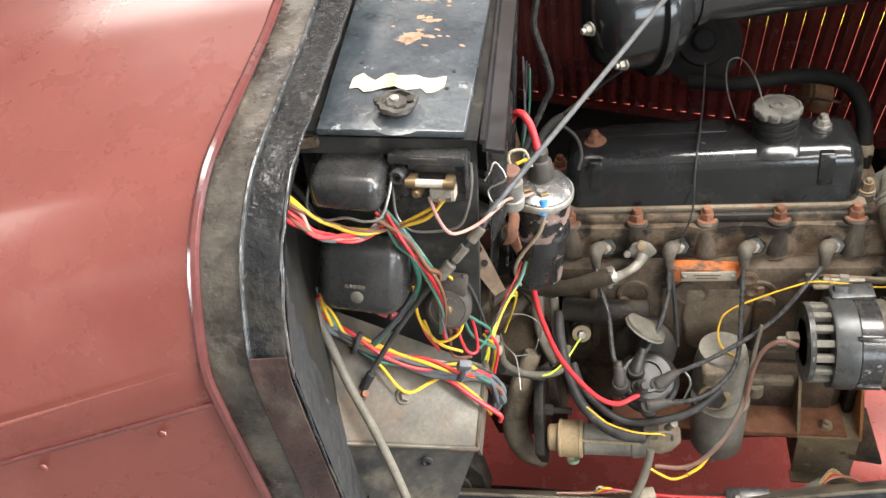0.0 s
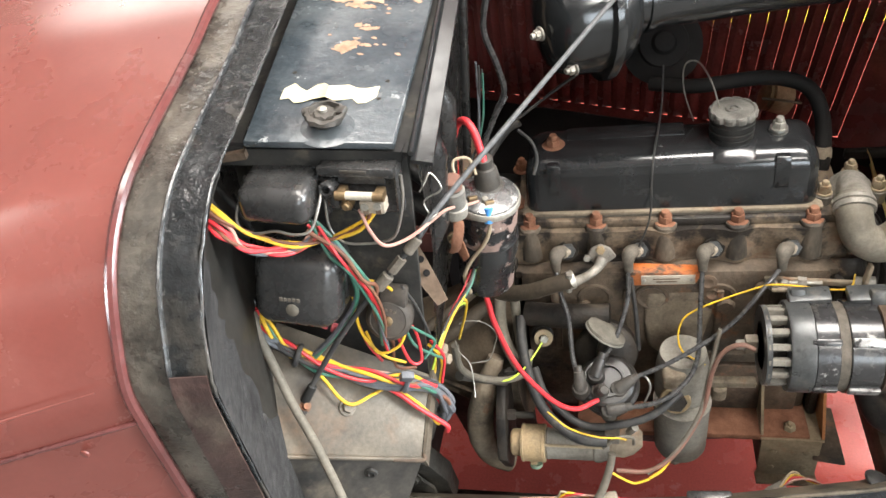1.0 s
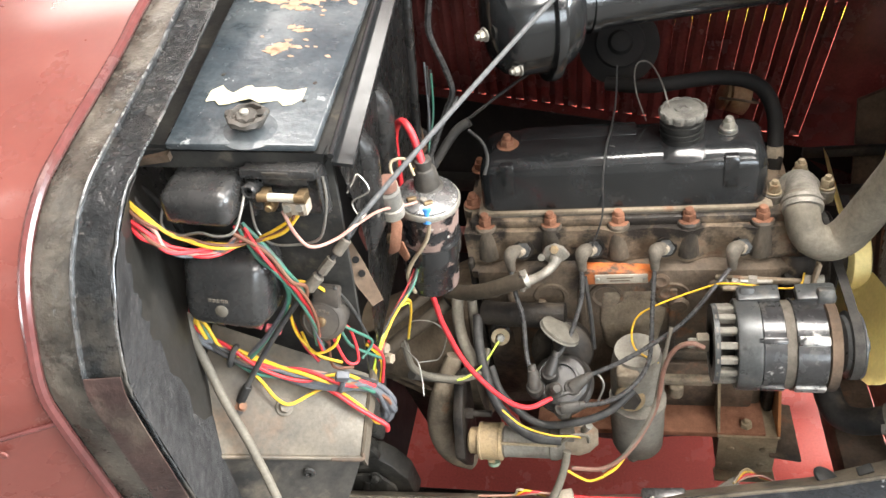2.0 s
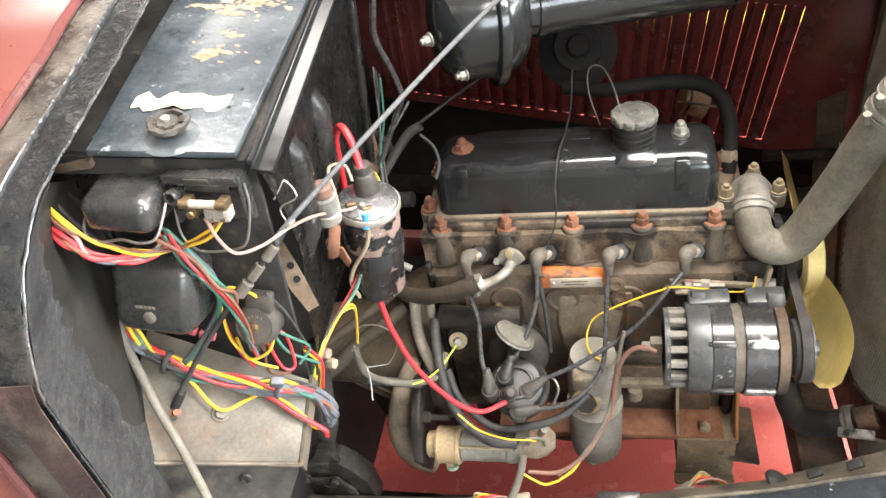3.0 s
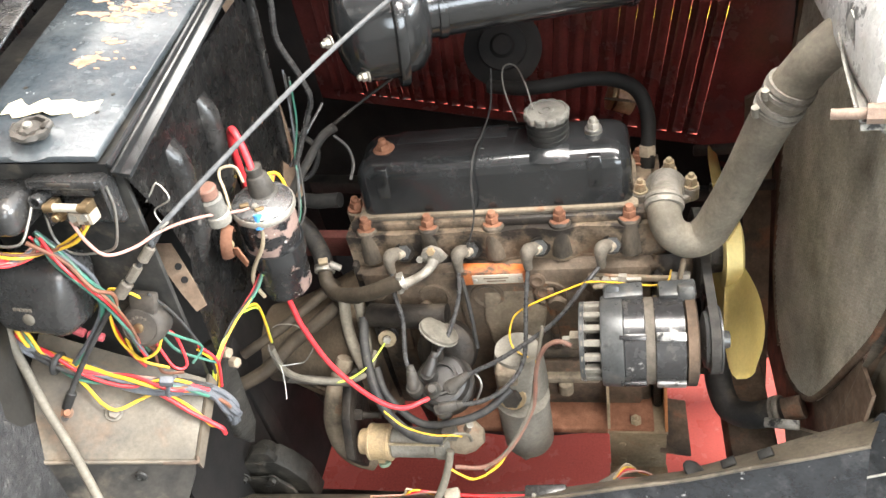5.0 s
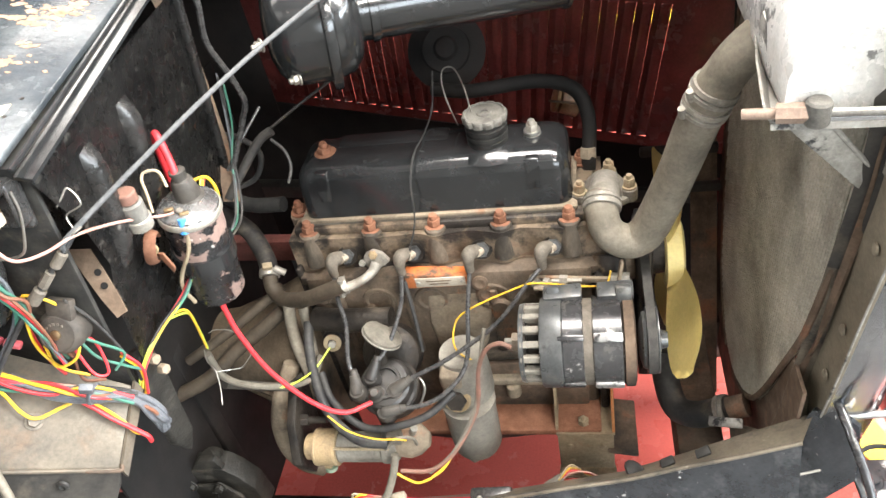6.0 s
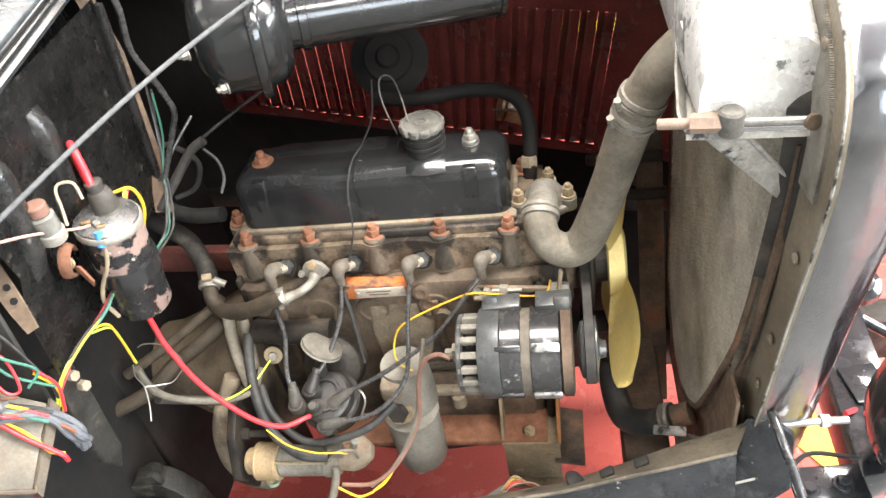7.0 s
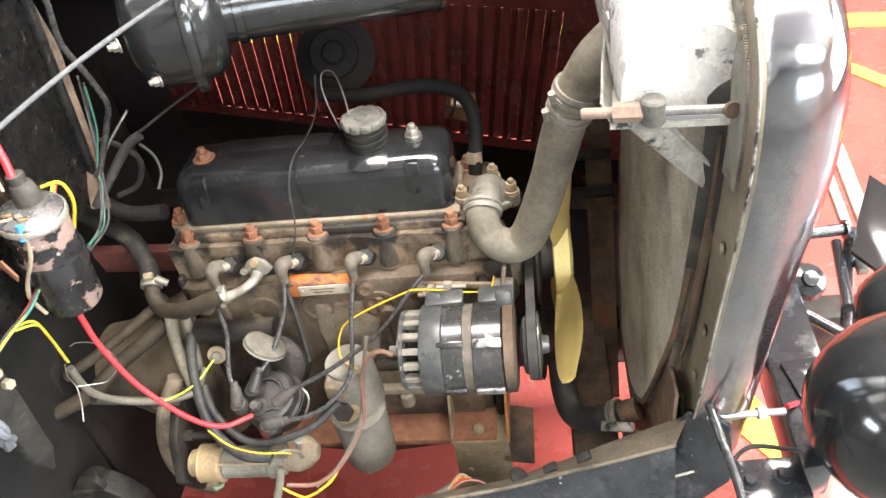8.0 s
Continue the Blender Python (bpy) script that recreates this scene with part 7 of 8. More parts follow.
RED, YEL, GRN, BRN, BLK, SLT, PNK = ("w_red", "red"), ("w_yellow", "yellow"), ("w_green", "green"), ("w_brown", "brown"), ("w_black", "black"), ("w_slate", "slate grey"), ("w_pink", "pink")
TOPA = [(-0.246, 0.425, 1.110), (-0.223, 0.410, 1.100), (-0.203, 0.411, 1.080), (-0.182, 0.418, 1.065), (-0.159, 0.430, 1.056), (-0.131, 0.433, 1.066), (-0.119, 0.436, 1.080)]
loom("panel_wire", TOPA, [YEL, BRN, YEL], "under the control box", 11, 0.0016, 0.0025)
TOPB = [(-0.246, 0.42, 1.102), (-0.223, 0.404, 1.092), (-0.207, 0.404, 1.073), (-0.191, 0.411, 1.064), (-0.177, 0.422, 1.060), (-0.165, 0.436, 1.062)]
loom("panel_wire", TOPB, [RED, BRN, RED, SLT, RED, PNK], "under the control box", 12, 0.0018, 0.0040)
VERT = [(-0.168, 0.430, 1.070), (-0.154, 0.428, 1.046), (-0.142, 0.429, 1.026), (-0.136, 0.430, 1.003), (-0.137, 0.434, 0.97), (-0.142, 0.440, 0.93)]
loom("panel_wire", VERT, [RED, GRN, RED, BRN, SLT, GRN, BRN], "running down the panel", 13, 0.0015, 0.0058)
loom("panel_wire", [(-0.172, 0.441, 1.068), (-0.160, 0.443, 1.040), (-0.153, 0.443, 1.014), (-0.158, 0.438, 0.983), (-0.178, 0.430, 0.953), (-0.204, 0.424, 0.931)], [SLT, GRN], "looping down to the lower loom", 14, 0.0020, 0.003)
LOW = [(-0.246, 0.432, 0.985), (-0.240, 0.421, 0.966), (-0.224, 0.418, 0.945), (-0.198, 0.419, 0.924), (-0.164, 0.423, 0.905), (-0.134, 0.431, 0.890), (-0.117, 0.449, 0.862), (-0.110, 0.455, 0.828), (-0.118, 0.462, 0.80)]
loom("loom_wire", LOW[:7], [RED, YEL, SLT, YEL, RED, GRN, YEL, BRN, BLK, RED, PNK, YEL, BLK], "in the lower loom", 15, 0.0017, 0.0060)
loom("loom_wire", LOW, [SLT, RED, SLT, BLK, SLT, SLT, BRN], "in the lower loom", 25, 0.0019, 0.0050)
loom("loom_wire", [(x, y + 0.004, z - 0.006) for x, y, z in LOW[3:]], [SLT, SLT, SLT, BLK, SLT, SLT], "in the thick taped bundle", 16, 0.0042, 0.0042)
wire("loose_wire", [(-0.214, 0.420, 0.935), (-0.197, 0.412, 0.913), (-0.185, 0.405, 0.897), (-0.175, 0.406, 0.887), (-0.161, 0.421, 0.883), (-0.149, 0.432, 0.879), (-0.135, 0.433, 0.866), (-0.120, 0.430, 0.849), (-0.113, 0.428, 0.835), (-0.116, 0.440, 0.815)], 0.0016, "w_yellow", "yellow wire looping over the ledge")
wire("loose_wire", [(-0.165, 0.433, 0.890), (-0.143, 0.430, 0.874), (-0.127, 0.428, 0.857), (-0.112, 0.428, 0.840), (-0.103, 0.428, 0.829), (-0.105, 0.430, 0.818)], 0.0023, "w_red", "thick red wire end beside the ledge")
for pts, c, wd in (([(-0.161, 0.446, 0.939), (-0.150, 0.434, 0.925), (-0.132, 0.438, 0.928), (-0.124, 0.446, 0.942), (-0.127, 0.455, 0.955)], "w_yellow", "yellow"),
                   ([(-0.165, 0.452, 0.975), (-0.162, 0.440, 0.945), (-0.148, 0.436, 0.92), (-0.13, 0.44, 0.905)], "w_yellow", "yellow"),
                   ([(-0.150, 0.448, 0.985), (-0.146, 0.446, 1.000), (-0.134, 0.45, 0.992), (-0.128, 0.455, 0.978)], "w_yellow", "yellow"),
                   ([(-0.168, 0.45, 0.96), (-0.160, 0.440, 0.93), (-0.15, 0.437, 0.91)], "w_red", "red"),
                   ([(-0.125, 0.447, 0.945), (-0.122, 0.451, 0.916), (-0.112, 0.462, 0.891), (-0.106, 0.470, 0.876)], "w_green", "green"),
                   ([(-0.128, 0.448, 0.95), (-0.116, 0.455, 0.93), (-0.108, 0.465, 0.905), (-0.118, 0.455, 0.893)], "w_green", "green"),
                   ([(-0.133, 0.445, 0.936), (-0.126, 0.441, 0.905), (-0.118, 0.448, 0.900), (-0.120, 0.456, 0.93), (-0.128, 0.452, 0.945)], "w_red", "red"),
                   ([(-0.138, 0.446, 0.93), (-0.140, 0.440, 0.90), (-0.125, 0.447, 0.89)], "w_brown", "brown"),
                   ([(-0.120, 0.454, 0.986), (-0.115, 0.464, 0.947), (-0.111, 0.470, 0.885), (-0.114, 0.470, 0.860)], "w_black", "black"),
                   ([(-0.115, 0.466, 0.90), (-0.108, 0.470, 0.876), (-0.113, 0.468, 0.85), (-0.12, 0.46, 0.835)], "w_yellow", "yellow"),
                   ([(-0.112, 0.466, 0.905), (-0.105, 0.470, 0.878), (-0.112, 0.466, 0.845)], "w_red", "red")):
    wire("relay_wire", pts, 0.0014, c, f"{wd} wire looping round the relay")
tie = tube([V(-0.132, 0.432, 0.888) + V(0.3, 0, 0.6) * 0.016 * math.cos(a) + V(0.2, -0.8, 0.3) * 0.014 * math.sin(a) for a in np.linspace(0, 2 * math.pi, 12)], 0.0026, 8, 4, flat=0.6)
tie_ob = thing("cable_tie", "grey cable tie round the loom", "cable tie", (-0.132, 0.432, 0.888), "cable ties")
part("band", tie, M["w_slate"], tie_ob)
part("head", box((-0.126, 0.424, 0.905), (0.012, 0.007, 0.010), pose(0, 0, 0, 20, 25, 20), 0.0015), M["w_slate"], tie_ob)
solo("cable_tie", tube([V(-0.216, 0.418, 0.938) + V(0.3, 0.1, 0.6) * 0.013 * math.cos(a) + V(0.1, -0.8, 0.2) * 0.011 * math.sin(a) for a in np.linspace(0, 2 * math.pi, 12)], 0.0026, 8, 4), M["w_black"], "black tape band round the loom", "cable tie", "cable ties")

BUND = [(-0.085, 0.66, 0.955), (-0.083, 0.596, 0.910), (-0.092, 0.558, 0.890), (-0.108, 0.52, 0.877), (-0.117, 0.487, 0.863), (-0.124, 0.472, 0.845)]
loom("bulkhead_wire", BUND, [("w_lime", "lime"), RED, YEL, GRN, BLK, PNK], "down the bulkhead edge", 21, 0.0013, 0.0032)
wire("bulkhead_loop_wire", [(-0.103, 0.535, 0.881), (-0.098, 0.553, 0.870), (-0.103, 0.563, 0.843), (-0.124, 0.585, 0.776)], 0.0014, "w_yellow", "yellow wire loop by the bulkhead")
wire("bulkhead_loop_wire", [(-0.106, 0.532, 0.878), (-0.100, 0.556, 0.862), (-0.107, 0.568, 0.83), (-0.125, 0.587, 0.772)], 0.0013, "w_lime", "lime wire loop by the bulkhead")
wire("bulkhead_loop_wire", [(-0.10, 0.66, 0.955), (-0.085, 0.67, 0.952), (-0.08, 0.668, 0.93), (-0.09, 0.66, 0.90)], 0.0020, "w_yellow", "yellow wire loop by the coil")
wire("speedo_cable", [(-0.08, 0.765, 1.16), (-0.072, 0.769, 1.109), (-0.082, 0.773, 1.058), (-0.074, 0.78, 1.012), (-0.070, 0.783, 0.978), (-0.080, 0.782, 0.955), (-0.095, 0.775, 0.925), (-0.11, 0.765, 0.895)], 0.0036, "w_black2", "grey sheathed cable down the bulkhead", "cable")
loom("bulkhead_wire", [(-0.10, 0.80, 1.0), (-0.105, 0.79, 0.95), (-0.11, 0.77, 0.90), (-0.10, 0.72, 0.86), (-0.09, 0.66, 0.87)], [GRN, BLK, SLT, BLK], "behind the coil", 22, 0.0012, 0.006)
wire("loop_cable", [(-0.16, 0.86, 0.89), (-0.15, 0.88, 0.87), (-0.14, 0.90, 0.83), (-0.16, 0.90, 0.79), (-0.19, 0.89, 0.78)], 0.004, "w_black", "black cable loop behind the engine", "cable")
wire("hanging_wire", [(0.115, 0.96, 0.90), (0.112, 0.93, 0.862), (0.106, 0.884, 0.852), (0.0995, 0.835, 0.853), (0.095, 0.805, 0.83), (0.0925, 0.790, 0.78), (0.078, 0.780, 0.735)], 0.0013, "w_black", "thin black wire lying over the rocker cover", n=6)
wire("cap_wire", [(0.150, 0.895, 0.852), (0.139, 0.905, 0.885), (0.136, 0.910, 0.912), (0.141, 0.914, 0.926), (0.155, 0.910, 0.926), (0.168, 0.885, 0.912), (0.176, 0.862, 0.890)], 0.0010, "wire", "thin bare wire loop beside the filler cap", n=6)
wire("battery_cable", [(-0.082, 0.745, 0.645), (-0.079, 0.712, 0.620), (-0.066, 0.672, 0.587), (-0.045, 0.642, 0.561), (-0.006, 0.618, 0.544), (0.033, 0.617, 0.538)], 0.0070, "w_black", "thick black starter cable", "cable", n=12)
wire("battery_cable", [(-0.062, 0.69, 0.60), (-0.045, 0.66, 0.575), (0.0, 0.632, 0.555), (0.05, 0.628, 0.562), (0.094, 0.638, 0.574), (0.128, 0.660, 0.593)], 0.0052, "w_black", "black cable under the distributor", "cable", n=12)
wire("field_wire", [(0.212, 0.668, 0.668), (0.196, 0.672, 0.672), (0.178, 0.672, 0.660), (0.165, 0.666, 0.628), (0.155, 0.652, 0.564), (0.123, 0.620, 0.518), (0.087, 0.604, 0.496), (0.045, 0.602, 0.496)], 0.0030, "w_brownred", "dusty brown alternator wire", n=10)
wire("field_wire", [(0.175, 0.70, 0.67), (0.168, 0.685, 0.64), (0.160, 0.668, 0.60), (0.150, 0.648, 0.56), (0.118, 0.618, 0.515), (0.085, 0.602, 0.492)], 0.0026, "w_grey", "thin grey alternator wire running to the starter", n=10)
wire("starter_wire", [(0.087, 0.596, 0.488), (0.068, 0.592, 0.483), (0.050, 0.596, 0.488), (0.037, 0.599, 0.494), (0.030, 0.594, 0.482)], 0.0018, "w_yellow", "yellow and black wire by the starter")
wire("starter_wire", [(0.12, 0.62, 0.516), (0.105, 0.606, 0.498), (0.088, 0.597, 0.489)], 0.0022, "w_yellow", "yellow wire end by the starter")
wire("starter_wire", [(-0.042, 0.628, 0.585), (-0.015, 0.617, 0.566), (0.02, 0.612, 0.556), (0.05, 0.616, 0.549), (0.058, 0.622, 0.538)], 0.0012, "w_yellow", "thin yellow wire over the starter")
wire("starter_wire", [(0.028, 0.612, 0.53), (0.048, 0.618, 0.548), (0.066, 0.624, 0.540), (0.068, 0.628, 0.52)], 0.0022, "w_grey", "grey wire loop at the starter terminal")
wire("starter_loom", [(0.040, 0.612, 0.520), (0.036, 0.602, 0.500), (0.026, 0.585, 0.474), (0.010, 0.565, 0.45)], 0.0055, "w_grey", "dusty taped loom going down beside the starter", "cable", n=12)
wire("sender_wire", [(-0.112, 0.632, 0.640), (-0.090, 0.651, 0.622), (-0.072, 0.690, 0.605), (-0.053, 0.722, 0.615)], 0.0014, "w_lime", "thin lime and yellow sender wire")
wire("clutch_pipe", [(-0.134, 0.592, 0.756), (-0.135, 0.599, 0.705), (-0.120, 0.620, 0.661), (-0.093, 0.655, 0.616), (-0.074, 0.688, 0.594), (-0.07, 0.72, 0.60)], 0.0045, "w_grey", "dusty grey flexible pipe", "pipe", n=10)
wire("bare_wire_end", [(-0.130, 0.586, 0.770), (-0.124, 0.574, 0.764), (-0.112, 0.564, 0.757), (-0.108, 0.552, 0.741), (-0.106, 0.539, 0.728)], 0.0008, "wire", "thin bare wire end", n=6)
wire("wire_loop", [(-0.112, 0.564, 0.757), (-0.101, 0.577, 0.745), (-0.095, 0.586, 0.738), (-0.092, 0.600, 0.736), (-0.091, 0.610, 0.737), (-0.086, 0.607, 0.757), (-0.090, 0.604, 0.774), (-0.102, 0.606, 0.781), (-0.118, 0.604, 0.784), (-0.126, 0.602, 0.781)], 0.0007, "wire", "thin bare wire loop hanging below the coil", n=6)
wire("bell_pipe", [(-0.128, 0.795, 0.668), (-0.165, 0.775, 0.648), (-0.215, 0.745, 0.625), (-0.275, 0.715, 0.600)], 0.0075, "hose_dark", "dusty dark pipe slanting over the bell housing", "pipe", "pipes", 12)
wire("bell_pipe", [(-0.130, 0.775, 0.640), (-0.165, 0.755, 0.620), (-0.205, 0.735, 0.600), (-0.245, 0.705, 0.575), (-0.30, 0.68, 0.56)], 0.0110, "hose_dark", "thick dark pipe slanting over the bell housing", "pipe", "pipes", 12)
wire("vertical_hose", [(-0.11, 0.760, 0.665), (-0.112, 0.748, 0.63), (-0.105, 0.73, 0.60), (-0.085, 0.70, 0.585)], 0.0085, "hose", "thin dusty hose beside the bell housing", "hose", "hoses", 12)
wire("vertical_hose", [(-0.09, 0.760, 0.660), (-0.088, 0.745, 0.62), (-0.085, 0.73, 0.59)], 0.0070, "hose", "thin dusty hose beside the bell housing", "hose", "hoses", 12)

wire("bulkhead_pipe", [(-0.060, 0.800, 0.925), (-0.078, 0.795, 0.915), (-0.105, 0.775, 0.885), (-0.125, 0.755, 0.86)], 0.0058, "hose_black", "dusty dark pipe rising behind the coil", "pipe", n=12)
wire("bulkhead_pipe", [(-0.120, 0.770, 0.892), (-0.094, 0.792, 0.925), (-0.074, 0.820, 0.948)], 0.0018, "w_black2", "thin grey rod behind the coil", "pipe")
wire("bulkhead_pipe", [(-0.078, 0.796, 0.918), (-0.05, 0.81, 0.932), (-0.02, 0.83, 0.945), (0.03, 0.86, 0.965)], 0.0020, "iron_dark", "thin dark pipe across the bulkhead", "pipe")
wire("loop_cable", [(-0.062, 0.795, 0.916), (-0.046, 0.787, 0.903), (-0.040, 0.776, 0.886), (-0.044, 0.763, 0.872)], 0.0020, "w_black", "thin dark cable loop beside the coil", "cable")
for q in ((-0.178, 0.872, 1.038), (-0.132, 0.786, 0.936)):
    solo("edge_clip", box(q, (0.022, 0.016, 0.014), pose(0, 0, 0, 20, 10, 30), 0.003), M["bell"], "dusty bent clip on the bulkhead edge", "clip", "bulkhead clips")
solo("bulkhead_angle", strip([(-0.205, 0.90, 1.09), (-0.172, 0.86, 1.02), (-0.148, 0.81, 0.955), (-0.132, 0.775, 0.90), (-0.13, 0.75, 0.86)], [(-0.188, 0.905, 1.085), (-0.154, 0.865, 1.015), (-0.130, 0.815, 0.95), (-0.115, 0.78, 0.895), (-0.112, 0.755, 0.855)], 0.004, (0.3, 1, 0)), M["rust_dark"], "rusty black angle along the bulkhead edge", "bracket")

# ---- valance, chassis and front of the car ----
val = thing("side_valance", "black painted side valance with a dented top flange", "valance", (0.3, 0.6, 0.40))
VT = [(-0.40, 0.605, 0.395), (-0.09, 0.605, 0.412), (0.05, 0.605, 0.422), (0.16, 0.605, 0.440), (0.251, 0.605, 0.468), (0.340, 0.605, 0.496), (0.411, 0.605, 0.536), (0.476, 0.605, 0.576), (0.551, 0.605, 0.618)]
VO = [(-0.40, 0.575, 0.43), (-0.09, 0.575, 0.445), (0.05, 0.575, 0.455), (0.16, 0.573, 0.472), (0.272, 0.565, 0.520), (0.341, 0.565, 0.540), (0.408, 0.565, 0.568), (0.470, 0.565, 0.592), (0.530, 0.565, 0.618)]
part("top_flange", strip(VT, VO, 0.003, (0, 0.3, -1)), M["flange_dirt"], val, "dirt-covered top flange")
part("outer_face", strip(VO, [(x, y - 0.03, z - 0.09) for x, y, z in VO], 0.003, (0, 1, 0)), M["black_gloss2"], val, "glossy black outer face")
part("inner_face", strip(VT, [(x, y + 0.02, z - 0.10) for x, y, z in VT], 0.003, (0, -1, 0)), M["rust_dark"], val)
part("edge_roll", tube(VO, 0.0024, 8, 3), M["flange_dirt"], val, "worn rolled edge")
part("lower_bead", tube([(x + 0.02, y - 0.012, z - 0.034 - 0.02 * (0.5 - x)) for x, y, z in VO[3:]], 0.0014, 8, 3), M["silver_dark"], val, "worn pale crease")
part("rubber_bung", lathe((0.355, 0.590, 0.520), (-0.35, -0.3, 0.9), [(0, 0.016), (0.002, 0.017), (0.004, 0.013), (0.003, 0.004)], 24, squash=0.6), M["rubber"], val, "black rubber bung")
for xx, zz in ((0.392, 0.547), (0.432, 0.568)):
    part("clip", box((xx, 0.586, zz), (0.018, 0.012, 0.006), pose(0, 0, 0, 0, -28, 10), 0.002), M["rubber"], val)
# unseen panel, added to block near-side light from the floor below the engine
light_block = thing("light_block_panel", "unseen black panel added to keep light off the floor under the engine", "splash panel", (-0.1, 0.57, 0.2))
part("panel", prism([(-0.75, 0.575, 0.40), (0.38, 0.575, 0.46), (0.40, 0.56, 0.14), (-0.75, 0.56, 0.14)], (0, 0.004, 0)), M["black_dull2"], light_block)
rail = thing("chassis_rail", "dark grimy chassis side rail", "chassis rail", (0.1, 0.68, 0.2))
part("rail", box((0.15, 0.655, 0.245), (1.7, 0.06, 0.09), None, 0.006), M["iron_dark"], rail)
part("rail", box((0.15, 1.06, 0.26), (1.7, 0.06, 0.10), None, 0.006), M["iron_dark"], rail)
part("cross_member", box((0.46, 0.86, 0.33), (0.07, 0.44, 0.06), None, 0.01), M["rust_dark"], rail, "rusty front cross member")
sj = thing("connector_block", "small black relay and wiring connectors by the valance", "connector", (0.17, 0.60, 0.44))
part("case", box((0.165, 0.588, 0.452), (0.058, 0.03, 0.016), pose(0, 0, 0, 15, -6, 0), 0.004), M["plastic"], sj)
part("connector", box((0.250, 0.612, 0.452), (0.026, 0.016, 0.011), pose(0, 0, 0, 10, -12, 30), 0.002), M["w_grey"], sj)
part("screw", cyl((0.150, 0.585, 0.460), (0.150, 0.581, 0.466), 0.003, 10), M["zinc"], sj)
for k, (c, wd) in enumerate((("w_pink", "pink"), ("w_red", "red"), ("w_yellow", "yellow"), ("w_cream", "cream"))):
    wire("valance_wire", [(0.255, 0.614, 0.454 + 0.002 * k), (0.272, 0.622 + 0.003 * k, 0.462 + 0.002 * k), (0.292, 0.625, 0.462 - 0.002 * k), (0.308, 0.622, 0.455)], 0.0016, c, f"{wd} insulated wire at the valance connector")
    wire("valance_wire", [(0.03 - 0.012 * k, 0.592, 0.44), (0.0 - 0.01 * k, 0.59, 0.449 + 0.002 * k), (-0.04, 0.588, 0.442), (-0.09, 0.588, 0.435)], 0.0018, c, f"{wd} insulated wire lying on the valance")
wire("valance_wire", [(0.02, 0.590, 0.446), (0.08, 0.587, 0.448), (0.14, 0.587, 0.452)], 0.003, "w_red", "red wire lying on the valance")
solo("wire_clip", box((0.035, 0.585, 0.452), (0.022, 0.018, 0.012), pose(0, 0, 0, 0, -5, 12), 0.003), M["white_dirty"], "pale plastic wire clip", "wire clip")
# added near-black board: hides the lit floor and darkens the space behind the gearbox
shade_board = thing("added_shade_board", "near-black board added for the shade behind the gearbox", "panel", (-0.3, 0.8, 0.2))
part("panel", prism([(-0.30, 0.50, 0.16), (-0.30, 1.15, 0.16), (-0.30, 1.15, 0.86), (-0.28, 0.80, 0.90), (-0.28, 0.52, 0.88)], (-0.004, 0, 0)), M["shade_black"], shade_board)
part("stiffener", box((-0.294, 0.72, 0.42), (0.012, 0.03, 0.40), None, 0.004), M["shade_black"], shade_board)
sbx = thing("steering_box", "black greasy steering box below the bulkhead", "steering box", (-0.2, 0.62, 0.40))
part("housing", prism([(-0.345, 0.625, 0.435), (-0.275, 0.62, 0.478), (-0.246, 0.62, 0.492), (-0.200, 0.62, 0.495), (-0.182, 0.62, 0.478), (-0.163, 0.62, 0.445), (-0.158, 0.62, 0.39), (-0.19, 0.625, 0.33), (-0.32, 0.63, 0.33)], (0, 0.035, 0), bevel=0.004, seg=2), M["greasy"], sbx)
part("cover_plate", prism([(-0.308, 0.618, 0.420), (-0.262, 0.615, 0.464), (-0.205, 0.615, 0.470), (-0.182, 0.615, 0.440), (-0.178, 0.615, 0.385), (-0.205, 0.617, 0.355), (-0.290, 0.620, 0.355)], (0, -0.007, 0.002), bevel=0.003), M["greasy"], sbx)
for bx, bz in ((-0.288, 0.425), (-0.252, 0.470), (-0.206, 0.468), (-0.188, 0.415), (-0.205, 0.365)):
    part("cover_bolt", hexnut((bx, 0.608, bz), (0, -1, 0.2), 0.0065, 0.006, washer=0.010), M["greasy"], sbx)
part("top_boss", lathe((-0.223, 0.640, 0.486), (-0.15, -0.2, 1), [(0, 0.022), (0.010, 0.020), (0.012, 0.012), (0.018, 0.011)], 18), M["greasy"], sbx)
part("side_rib", box((-0.235, 0.612, 0.410), (0.012, 0.012, 0.085), pose(0, 0, 0, 0, 18, 0), 0.003), M["greasy"], sbx)
part("drop_link", tube([(-0.36, 0.605, 0.44), (-0.31, 0.600, 0.455), (-0.27, 0.602, 0.445)], 0.012, 12, 6), M["greasy"], sbx)
part("bolt_ear", prism([(-0.255, 0.622, 0.482), (-0.232, 0.622, 0.512), (-0.205, 0.622, 0.515), (-0.196, 0.622, 0.488)], (0, 0.012, 0), bevel=0.003), M["greasy"], sbx)
part("bolt_ear", prism([(-0.345, 0.622, 0.430), (-0.358, 0.622, 0.462), (-0.322, 0.622, 0.478), (-0.300, 0.622, 0.455)], (0, 0.012, 0), bevel=0.003), M["greasy"], sbx)
sbx.location = V(sbx.location) + V(-0.042, 0.0, -0.030)
ped = thing("pedal_bracket", "black pedal bracket and rod beside the bell housing", "bracket", (-0.16, 0.60, 0.62))
part("plate", prism([(-0.126, 0.492, 0.875), (-0.122, 0.515, 0.865), (-0.132, 0.520, 0.80), (-0.150, 0.530, 0.70), (-0.165, 0.525, 0.66), (-0.162, 0.505, 0.70), (-0.140, 0.492, 0.80)], (-0.010, 0, 0), bevel=0.003), M["greasy"], ped)
